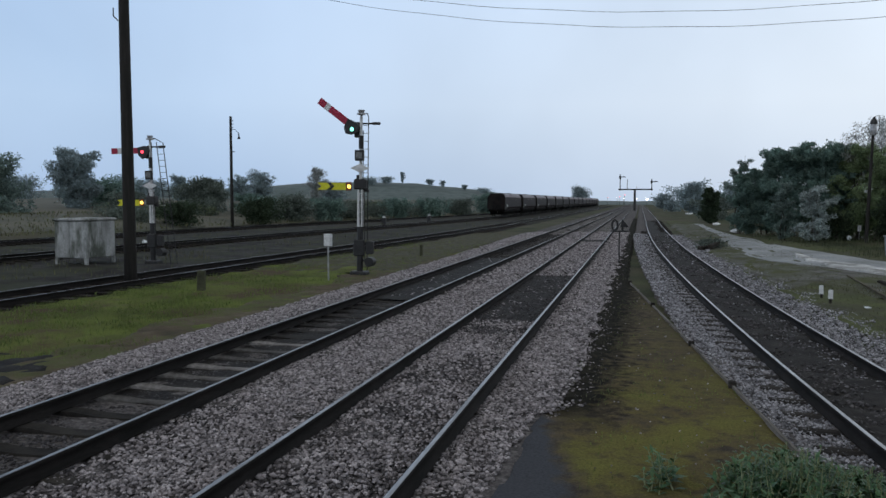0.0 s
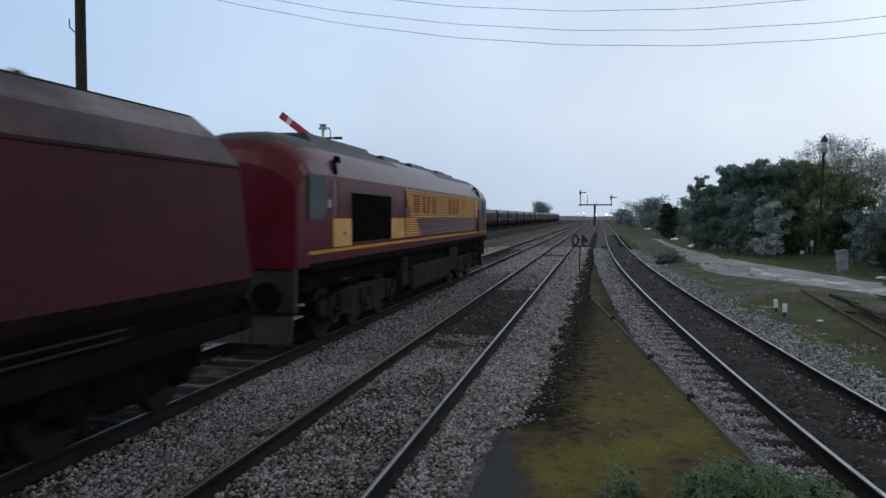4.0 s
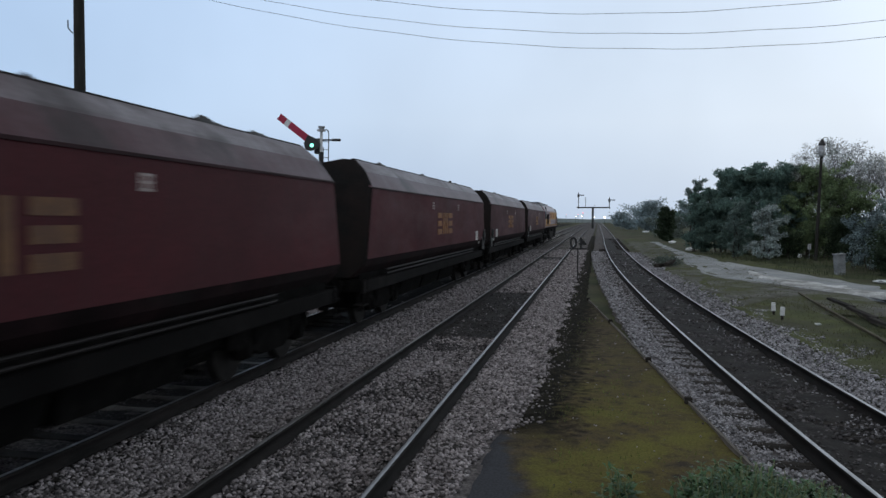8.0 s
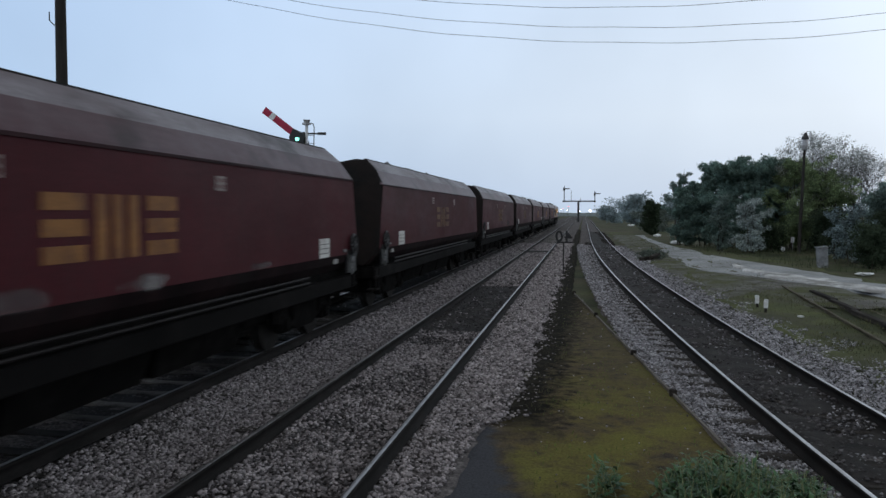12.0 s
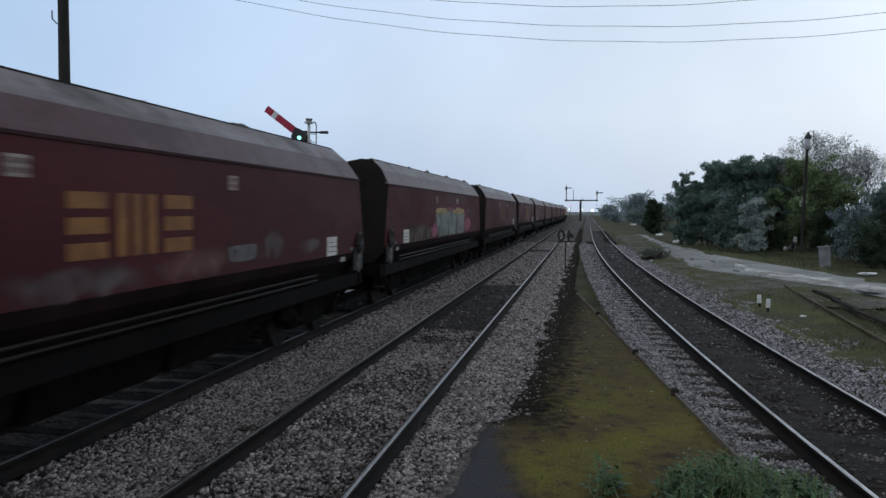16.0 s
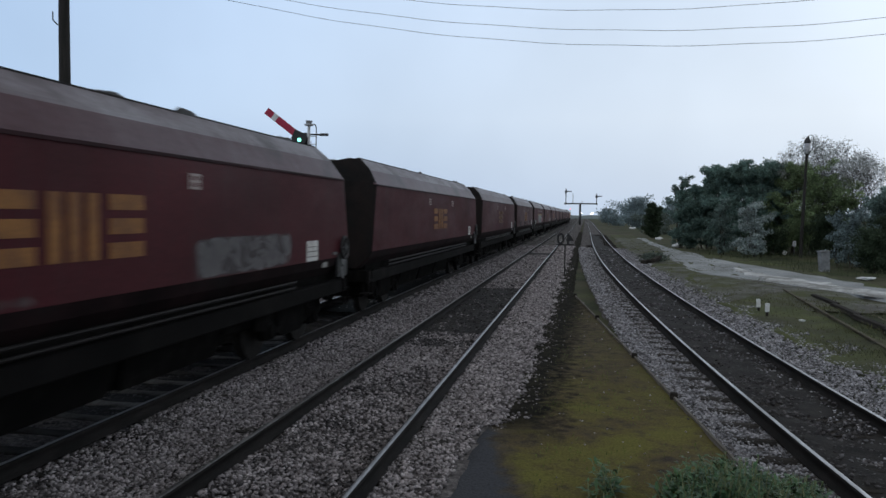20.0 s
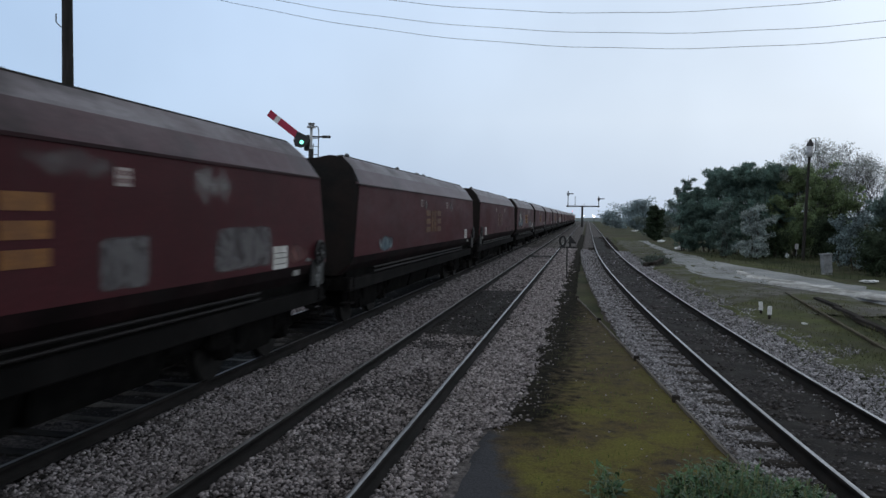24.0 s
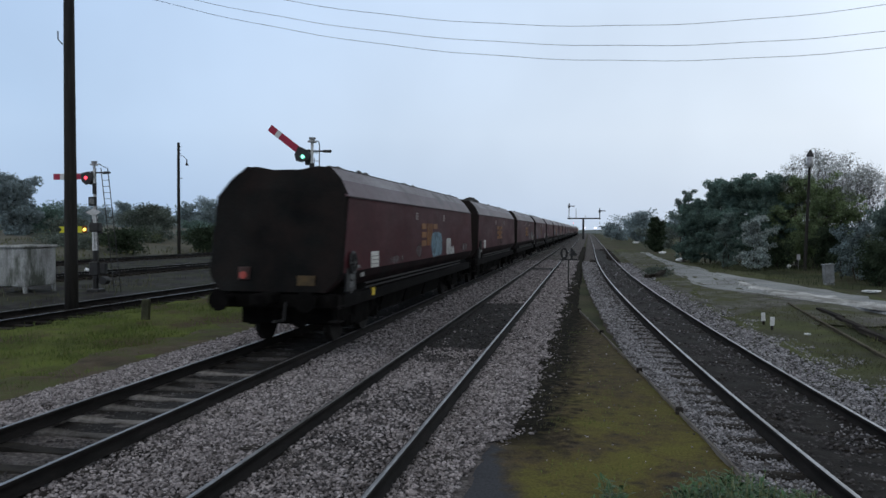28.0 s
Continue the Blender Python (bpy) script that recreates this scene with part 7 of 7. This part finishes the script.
M_LEAF_DARK = leaf_material("dark_leaves", (0.165, 0.245, 0.212), 0.3)
M_LEAF_SPRING = leaf_material("yellow_green_leaves", (0.215, 0.285, 0.15), 0.4)
M_LEAF_OLIVE = leaf_material("olive_leaves", (0.175, 0.21, 0.13))
M_LEAF_GREY = leaf_material("grey_green_leaves", (0.20, 0.265, 0.24), 0.3)
M_LEAF_BLUE = leaf_material("dull_blue_green_leaves", (0.15, 0.205, 0.185), 0.5)
M_LEAF_PALE = leaf_material("pale_blossom_leaves", (0.4, 0.46, 0.45), 0.5)
M_LEAF_THIN = leaf_material("thin_spring_leaves", (0.36, 0.38, 0.37), 0.3)
M_LEAF_FROST = leaf_material("frosty_blossom_leaves", (0.22, 0.282, 0.29), 0.8)
M_TWIG = material("lilac_grey_twigs", (0.10, 0.095, 0.105), (0.06, 0.057, 0.064), (0.14, 0.135, 0.148), scale=4, fine=30, rough=0.9, bump=0)
# distance haze is put into this leaf colour: paler and bluer than near leaves
M_LEAF_HAZED = leaf_material("haze_paled_leaves", (0.28, 0.345, 0.36), 0.2)
M_THICKET = leaf_material("dense_dark_bramble", (0.055, 0.078, 0.048), 0.4)
M_SCRUB = leaf_material("bramble", (0.15, 0.18, 0.155), 0.35)


def leaves(name, clumps, count, size, mat, parent, seed):
    """Small folded leaves in clumps: (x, y, z, radius) each."""
    rng = np.random.default_rng(seed)
    cl = np.array(clumps, dtype=np.float32)
    w = cl[:, 3] ** 2
    idx = rng.choice(len(cl), count, p=w / w.sum())
    d = rng.normal(size=(count, 3))
    d /= np.linalg.norm(d, axis=1)[:, None]
    r = rng.uniform(0.35, 1.0, count) ** 0.6
    r = r * np.where(rng.random(count) < 0.25, rng.uniform(1.0, 1.45, count), 1.0)
    p = cl[idx, :3] + d * (cl[idx, 3] * r)[:, None] * np.array([1, 1, 0.8])
    a = rng.normal(size=(count, 3))
    a /= np.linalg.norm(a, axis=1)[:, None]
    b = np.cross(a, d + 0.01)
    b /= np.linalg.norm(b, axis=1)[:, None] + 1e-6
    s = size * rng.uniform(0.6, 1.4, count)
    a, b = a * s[:, None], b * (s * 0.55)[:, None]
    fold = np.cross(a, b)
    fold /= np.linalg.norm(fold, axis=1)[:, None] + 1e-6
    v = np.stack([p - a, p + b + fold * (s * 0.2)[:, None], p + a, p - b + fold * (s * 0.2)[:, None]], 1)
    k = (np.arange(count) * 4)[:, None]
    f = np.concatenate([np.concatenate([k, k + 1, k + 2], 1), np.concatenate([k, k + 2, k + 3], 1)])
    return raw(name, v.reshape(-1, 3), f, mat, parent)


def tree(x, y, z, height, width, mat, label, seed, dens=1.0, leaf=0.2, low=0.18, stems=1, name="tree", cat="tree", shape=1.0, skirt=False, clump=0.2, twigs=0):
    """A tapered trunk with limbs, and a crown of leaf clumps with gaps."""
    rng = random.Random(seed)
    t = tagged(empty(name, pose(x, y, z)), label, cat)
    wood = bmesh.new()
    clumps = []
    for _ in range(stems):
        ox, oy = (rng.uniform(-0.25, 0.25) * width, rng.uniform(-0.25, 0.25) * width) if stems > 1 else (0, 0)
        h = height * rng.uniform(0.75, 0.95) if stems > 1 else height * 0.9
        r0 = 0.022 * height / math.sqrt(stems)
        pts = [Vector((ox, oy, -0.2))]
        for i in range(1, 6):
            pts.append(Vector((ox + rng.uniform(-0.04, 0.04) * height, oy + rng.uniform(-0.04, 0.04) * height, h * i / 5)))
        for i in range(5):
            tube(wood, pts[i], pts[i + 1], r0 * (1 - i / 5.5), r0 * (1 - (i + 1) / 5.5), n=7, caps=False)
        nl = max(9, int(26 / stems))
        for i in range(5 if stems > 1 and not twigs else 0):
            f = 0.5 + 0.11 * i
            c = pts[min(4, int(f * 5))].lerp(pts[min(4, int(f * 5)) + 1], f * 5 - min(4, int(f * 5)))
            clumps.append((c.x, c.y, c.z, width * clump * (1.15 - 0.13 * i)))
        for i in range(nl):
            f = low + (0.95 - low) * (i + rng.random() * 0.6) / nl
            k = min(4, int(f * 5))
            q = pts[k].lerp(pts[k + 1], f * 5 - k)
            a = i * 2.4 + rng.uniform(-0.5, 0.5)
            prof = math.sin(math.pi * min(1, max(0.08, (f - low * 0.5) / (1.08 - low * 0.5)) ** shape)) ** 0.6
            ln = width * 0.5 * prof * rng.uniform(0.6, 1.05)
            e = q + Vector((math.cos(a) * ln, math.sin(a) * ln, ln * rng.uniform(0.15, 0.7)))
            e.z = min(e.z, height * 0.97)
            tube(wood, q, e, r0 * 0.35 * (1 - f * 0.5), r0 * 0.08, n=5, caps=False)
            for j in range(4):
                g = 0.25 + 0.75 * j / 3
                c = q.lerp(e, g) + Vector((rng.uniform(-1, 1), rng.uniform(-1, 1), rng.uniform(-0.5, 1))) * 0.07 * width
                clumps.append((c.x, c.y, max(0.15, min(c.z, height * 0.98)), width * clump * rng.uniform(0.5, 1.0)))
            # twigs
            for j in range(3):
                g = q.lerp(e, rng.uniform(0.4, 1.0))
                tube(wood, g, g + Vector((rng.uniform(-1, 1), rng.uniform(-1, 1), rng.uniform(0.1, 1))) * width * 0.13, r0 * 0.1, r0 * 0.03, n=4, caps=False)
    if skirt:
        for i in range(14):
            a = rng.uniform(0, 6.28)
            r = width * 0.5 * rng.uniform(0.4, 1.0)
            clumps.append((r * math.cos(a), r * math.sin(a), height * rng.uniform(0.06, 0.3), width * 0.16 * rng.uniform(0.6, 1.1)))
    if stems == 1:
        clumps.append((0, 0, height * 0.9, width * clump * 0.6))
    # sprays of bare twigs through a thin crown
    for cx, cy, cz, cr in clumps if twigs else ():
        for _ in range(twigs):
            d = Vector((rng.gauss(0, 1), rng.gauss(0, 1), rng.gauss(0.5, 0.8))).normalized() * cr * rng.uniform(0.6, 1.2)
            tube(wood, (cx, cy, cz), Vector((cx, cy, cz)) + d, 0.02, 0.008, n=3, caps=False)
    part("trunk", wood, M_BARK, t, "dark trunk and limbs")
    crown_area = width * height
    leaf *= 0.62
    n = int(min(36000, max(900, dens * 255 * crown_area * (0.2 / leaf) ** 1.3)))
    leaves("crown", clumps, n, leaf, mat, t, seed)
    return t


def twig_tree(x, y, z, height, width, label, seed, base=0.3, specks=8):
    """A domed tree of many fine bare twigs, with specks of opening leaf at their tips."""
    rng = random.Random(seed)
    t = tagged(empty("tree", pose(x, y, z)), label, "tree")
    verts, faces, tips = [], [], []
    mid, rise, half = Vector((0, 0, height * 0.55)), height * 0.45, width * 0.5

    def limb(p, q, r0, r1):
        d = (q - p).normalized()
        u = d.orthogonal().normalized()
        w = d.cross(u)
        k = len(verts)
        for c, r in ((p, r0), (q, r1)):
            for a in (0, 2.094, 4.189):
                verts.append(c + (u * math.cos(a) + w * math.sin(a)) * r)
        for a in range(3):
            b = (a + 1) % 3
            faces.append((k + a, k + b, k + 3 + b, k + 3 + a))

    def grow(p, d, ln, r, depth):
        for _ in range(3):
            d = (d + Vector((rng.uniform(-1, 1), rng.uniform(-1, 1), rng.uniform(-0.5, 0.9))) * 0.2).normalized()
            q = p + d * ln / 3
            e = q - mid
            if (e.x * e.x + e.y * e.y) / half ** 2 + (e.z / rise) ** 2 > rng.uniform(0.62, 1.12) and q.z > height * 0.5 or math.hypot(e.x, e.y) > half:
                tips.append((p.x, p.y, p.z, 0.3))
                return
            limb(p, q, r, r * 0.85)
            p, r = q, r * 0.85
            if depth and rng.random() < 0.75:
                side = Vector((rng.uniform(-1, 1), rng.uniform(-1, 1), rng.uniform(-0.2, 0.8)))
                grow(p, (d * 0.75 + side * 0.75).normalized(), ln * 0.75, r * 0.6, depth - 1)
        if depth:
            for _ in range(2):
                side = Vector((rng.uniform(-1, 1), rng.uniform(-1, 1), rng.uniform(-0.3, 0.6)))
                grow(p, (d + side * 0.6).normalized(), ln * 0.72, r * 0.65, depth - 1)
        else:
            tips.append((p.x, p.y, p.z, 0.28))

    for i in range(8):
        a = i * 0.785 + rng.uniform(-0.3, 0.3)
        k = rng.uniform(0.15, 0.7)
        grow(Vector((math.cos(a) * base, math.sin(a) * base, -0.2)), Vector((math.cos(a) * k, math.sin(a) * k, 1)).normalized(), height * 0.42, 0.1, 4)
    raw("trunk", verts, faces, M_TWIG, t)
    leaves("crown", tips, len(tips) * specks, 0.05, M_LEAF_THIN, t, seed)
    return t


# the belt on the right, front to back
tree(9.2, 77, -0.3, 7.9, 2.3, M_LEAF_GREY, "slim thin-leaved tree at the end of the belt", 131, 0.38, 0.09, 0.25, 4, twigs=3, clump=0.13)
tree(8.25, 100, -0.3, 4.7, 2.2, M_THICKET, "dense dark conical bush beside the track", 102, 1.5, 0.17, 0.02, 1, "bush", "bush", 0.62, True)
tree(8.6, 69.5, -0.3, 5.9, 2.5, M_LEAF_DARK, "dark bushy tree at the end of the belt", 125, 1.3, 0.13, 0.03, 5, skirt=True, clump=0.14)
tree(10.2, 68.5, -0.3, 7.9, 3.6, M_LEAF_DARK, "dark dense deciduous tree in the belt", 103, 1.4, 0.14, 0.05, 5, skirt=True, clump=0.13)
tree(11.9, 66, -0.3, 8.0, 4.4, M_LEAF_DARK, "tall dark deciduous tree in the belt", 204, 1.4, 0.14, 0.05, 6, skirt=True, clump=0.12)
tree(13.5, 64, -0.3, 7.7, 3.8, M_LEAF_DARK, "dark green tree in the belt", 105, 1.2, 0.13, 0.08, 5, skirt=True, clump=0.13)
tree(14.9, 66, -0.3, 8.0, 4.6, M_LEAF_OLIVE, "dark olive tree in new leaf within the belt", 106, 1.0, 0.11, 0.1, 5, clump=0.13, twigs=3)
twig_tree(17.9, 64.5, -0.3, 8.95, 8.6, "tall domed tree of fine bare twigs in early leaf", 107)
twig_tree(20.4, 63.5, -0.3, 7.6, 6.6, "lower sparse tree with bare twigs against the sky", 108, specks=4)
tree(15.9, 62, -0.3, 7.6, 4.2, M_LEAF_SPRING, "yellow-green young tree behind the lamp post", 109, 1.0, 0.11, 0.05, 6, skirt=True, clump=0.12, twigs=2)
tree(17.7, 62, -0.3, 6.7, 3.9, M_LEAF_SPRING, "yellow-green young tree in the belt", 126, 0.95, 0.11, 0.08, 6, skirt=True, clump=0.12, twigs=2)
tree(22.2, 61, -0.3, 4.3, 4.6, M_LEAF_GREY, "grey-green tree at the back of the belt", 110, 0.6, 0.14, 0.05, 3, skirt=True, clump=0.15)
tree(11.15, 57.0, -0.3, 4.1, 2.3, M_LEAF_PALE, "pale whitish blossoming shrub before dark trees", 111, 0.8, 0.11, 0.05, 4, "blossom_bush", "bush", 0.8, True, clump=0.13)
tree(9.85, 58.6, -0.3, 4.3, 1.5, M_LEAF_GREY, "pale grey-green shrub beside the blossoming one", 112, 1.0, 0.11, 0.05, 3, "bush", "bush", 0.8, True, clump=0.16)
tree(14.65, 47.0, -0.3, 3.5, 2.2, M_LEAF_FROST, "frosty blue-green shrub in blossom beside the cabinet", 113, 0.9, 0.10, 0.03, 5, "blossom_bush", "bush", 0.8, True, clump=0.13)
tree(18.2, 52.0, -0.3, 5.0, 2.7, M_LEAF_BLUE, "tall dark blue-green shrub in the belt", 114, 0.9, 0.12, 0.03, 3, "bush", "bush", 0.8, True)
tree(14.55, 42.0, -0.3, 2.3, 2.0, M_THICKET, "dark green bramble bush at the edge of the track", 127, 1.1, 0.10, 0.02, 3, "bush", "bush", 0.7, True)
tree(13.0, 60.0, -0.3, 2.3, 2.4, M_THICKET, "dark bramble bush under the trees", 115, 0.9, 0.11, 0.02, 3, "bush", "bush", 0.7, True)
tree(16.6, 57.5, -0.3, 3.0, 3.2, M_THICKET, "dark bramble thicket under the trees", 116, 0.9, 0.12, 0.02, 3, "bush", "bush", 0.7, True)
tree(16.6, 46.5, -0.3, 3.4, 2.6, M_THICKET, "dark bramble thicket under the trees", 128, 0.8, 0.12, 0.02, 3, "bush", "bush", 0.7, True)
tree(12.4, 190, -0.3, 7.2, 7.0, M_LEAF_HAZED, "large round tree far along the line", 117, 0.5, 0.4, 0.04, 3, skirt=True)
tree(8.3, 215, -0.3, 2.6, 4.5, M_LEAF_HAZED, "low far trees along the line", 118, 0.5, 0.4, 0.04, 3, skirt=True)
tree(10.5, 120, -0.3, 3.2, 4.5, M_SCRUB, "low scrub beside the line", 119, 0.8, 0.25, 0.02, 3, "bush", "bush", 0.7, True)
tree(21, 150, -0.3, 6.0, 8.0, M_LEAF_HAZED, "tree behind the belt", 120, 0.6, 0.35, 0.04, 3, skirt=True)
tree(8.8, 285, -0.3, 5.0, 7.0, M_LEAF_HAZED, "misty trees far along the line", 121, 0.4, 0.5, 0.04, 3, skirt=True)
tree(16, 300, -0.3, 7.0, 14.0, M_LEAF_HAZED, "misty trees far along the line", 122, 0.4, 0.5, 0.04, 3, skirt=True)
tree(30, 260, -0.3, 8.0, 14.0, M_LEAF_HAZED, "misty trees behind the belt", 123, 0.4, 0.5, 0.04, 3, skirt=True)
tree(3.9, 46.5, -0.3, 0.4, 1.6, M_SCRUB, "low dark bramble over the old timber", 124, 1.5, 0.12, 0.02, 3, "bush", "bush", 0.7, True)
# left, beyond the yard
tree(-68.5, 71.0, 0.2, 7.6, 7.0, M_LEAF_GREY, "spreading tree beyond the yard", 131, 0.8, 0.28, 0.05, 3, skirt=True)
tree(-77.8, 95, 0.2, 10.0, 6.4, M_LEAF_HAZED, "rounded grey-green tree beyond the yard", 132, 0.8, 0.3, 0.1, 2)
tree(-79.0, 101, 0.2, 5.0, 9.5, M_LEAF_DARK, "low dark tree beside the rounded one", 133, 0.7, 0.3, 0.05, 3, skirt=True)
tree(-62.0, 84, -0.2, 3.4, 5.0, M_SCRUB, "dark thorn scrub beyond the yard", 134, 0.8, 0.25, 0.02, 3, "bush", "bush", 0.7, True)
tree(-55.0, 90, -0.2, 2.6, 5.0, M_SCRUB, "brown scrub beyond the yard", 135, 0.8, 0.25, 0.02, 3, "bush", "bush", 0.7, True)
tree(-47.5, 74.0, -0.2, 2.3, 4.4, M_THICKET, "low dark bramble behind the yard tracks", 138, 0.8, 0.2, 0.02, 3, "bush", "bush", 0.7, True)
tree(-43.5, 84.0, -0.2, 2.6, 4.8, M_THICKET, "low dark bramble behind the yard tracks", 139, 0.8, 0.2, 0.02, 3, "bush", "bush", 0.7, True)
tree(-60.0, 100, -0.2, 6.2, 6.2, M_SCRUB, "domed dark bush beyond the yard", 136, 1.0, 0.25, 0.03, 3, "bush", "bush", 0.8, True)
tree(-52.5, 99, -0.2, 3.6, 3.6, M_LEAF_DARK, "dark bush by the yard pole", 137, 0.9, 0.25, 0.03, 3, "bush", "bush", 0.8, True)
for i, (bx, by, bh, bw) in enumerate(((-49.5, 98, 3.9, 6.0), (-45.0, 97, 4.6, 6.0), (-41.0, 99, 3.8, 5.0), (-53.0, 120, 3.4, 7.0), (-42.2, 112, 3.1, 5.5), (-39.2, 121, 3.5, 6.2), (-35.9, 131, 3.8, 6.4), (-32.5, 143, 3.6, 6.2), (-33.0, 168, 5.4, 6.5), (-36.0, 155, 3.0, 8.0), (-45.5, 128, 2.6, 9.0), (-30.0, 190, 3.6, 9.0))):
    tree(bx, by, -0.3, bh * 0.78, bw * 0.8, (M_LEAF_DARK, M_SCRUB, M_LEAF_DARK)[i % 3], "dark thorn bush along the far side of the yard", 140 + i, 0.7, 0.26, 0.02, 3, "bush", "bush", 0.75, True)
tree(-57.5, 133, -0.3, 9.6, 3.6, M_LEAF_THIN, "slender young tree behind the bushes", 160, 0.4, 0.2, 0.2, 1)
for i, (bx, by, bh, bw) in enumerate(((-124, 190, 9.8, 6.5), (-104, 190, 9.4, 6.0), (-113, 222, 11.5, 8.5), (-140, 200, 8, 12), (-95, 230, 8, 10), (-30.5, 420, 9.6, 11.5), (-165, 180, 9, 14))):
    tree(bx, by, 0.0, bh, bw, M_LEAF_HAZED, "misty tree far across the fields", 170 + i, 0.35, 0.45, 0.1, 2)

# low bramble along the foot of the bank
rng = random.Random(77)
for i in range(20):
    y = 72 + 3.8 * i + rng.uniform(-1.5, 1.5)
    tree(-51.5 + 14 * smooth(55, 150, y) - rng.uniform(0, 9), y, -0.2, rng.uniform(1.1, 2.3), rng.uniform(3.5, 6.0), (M_SCRUB, M_SCRUB, M_LEAF_OLIVE)[i % 3], "low tangled bramble along the far side of the yard", 220 + i, 0.6, 0.2, 0.02, 3, "bush", "bush", 0.7, True)

# bank of low scrub at the far side of the yard
M_BANK = material("scrub_bank", (0.1, 0.102, 0.078), (0.06, 0.062, 0.048), (0.145, 0.143, 0.11), scale=0.12, fine=2.5, rough=0.95, bump=0.6, bump_scale=1.5, dirt=(0.13, 0.115, 0.085), dirt_scale=0.06)
rows, n = [], 40
verts, faces = [], []
for j in range(n + 1):
    y = 20 + 420 * (j / n) ** 1.4
    for i, (dx, dz) in enumerate(((0, -0.5), (4, 0.25), (12, 0.9), (24, 1.6), (45, 2.2), (80, 2.6), (160, 3.2), (300, 3.8))):
        x = -47 + 17 * smooth(40, 200, y) - dx
        verts.append((x, y, -0.3 + dz + 0.5 * dz * fbm(x, y, 0.05, 3)))
for j in range(n):
    for i in range(7):
        k = j * 8 + i
        faces.append((k, k + 1, k + 9, k + 8))
tagged(raw("scrub_bank", verts, faces, M_BANK, smooth=True), "low rough bank of dull grass beyond the yard", "bank", kind="structure")
p, _ = scatter(lambda y: -75 + 30 * smooth(40, 150, y), lambda y: -44 + 16 * smooth(40, 190, y), 40, 190, 40, lambda x, y: -0.2 + 1.2 * smooth(-45, -62, x), None, 33)
rng = np.random.default_rng(34)
blades("tall_grass", p, (0.28 * rng.uniform(0.4, 1.3, len(p))).astype(np.float32), 0.05, M_BLADE_DRY, "tall dull grass beyond the yard", 0.5, 35)

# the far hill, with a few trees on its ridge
# hill colour greyed to stand for the haze in front of it
M_HILL_HAZED = material("far_hill", (0.115, 0.145, 0.14), (0.085, 0.11, 0.105), (0.14, 0.17, 0.165), scale=0.012, fine=0.12, rough=1.0, bump=0)
ridge = ((-1500, 16), (-700, 14), (-430, 15), (-365, 18), (-330, 20), (-297, 21.5), (-256, 21.5), (-211, 20), (-165, 15.8), (-118, 9.5), (-80, 4.5), (-30, 3.0), (60, 3.0), (200, 5), (600, 9), (1500, 10))
verts, faces = [], []
xs = np.linspace(-1500, 1500, 240)
hs = np.interp(xs, [a for a, _ in ridge], [b for _, b in ridge])
for x, h in zip(xs, hs):
    h = h * (1 + 0.05 * fbm(x, 0, 0.02, 5)) + 0.8 * fbm(x, 3, 0.08, 6)
    for f, yy in ((0, 600), (0.45, 640), (0.8, 680), (1.0, 720), (0.9, 800), (-0.1, 1000)):
        verts.append((x, yy, -0.6 + h * f))
for j in range(len(xs) - 1):
    for i in range(5):
        k = j * 6 + i
        faces.append((k, k + 1, k + 7, k + 6))
tagged(raw("far_hill", verts, faces, M_HILL_HAZED, smooth=True), "hazy grey-green hill on the skyline", "hill", kind="structure")
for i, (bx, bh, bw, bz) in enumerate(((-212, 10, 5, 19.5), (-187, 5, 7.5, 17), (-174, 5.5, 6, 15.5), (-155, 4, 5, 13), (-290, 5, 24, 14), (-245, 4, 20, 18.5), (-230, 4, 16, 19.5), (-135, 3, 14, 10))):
    tree(bx, 690, bz, bh, bw, M_LEAF_HAZED, "lone hazy tree on the ridge of the hill", 190 + i, 0.3, 0.8, 0.06, 2, skirt=bw > 9)


def motions():
    times = [float(i) for i in range(29)]
    walk(LOCO, [(t, pose(x_a(0), train_at(t), 0)) for t in times])
    for k, wg in enumerate(WAGONS):
        walk(wg, [(t, pose(x_a(0), train_at(t) - FIRST - PITCH * k, 0)) for t in times])


motions()
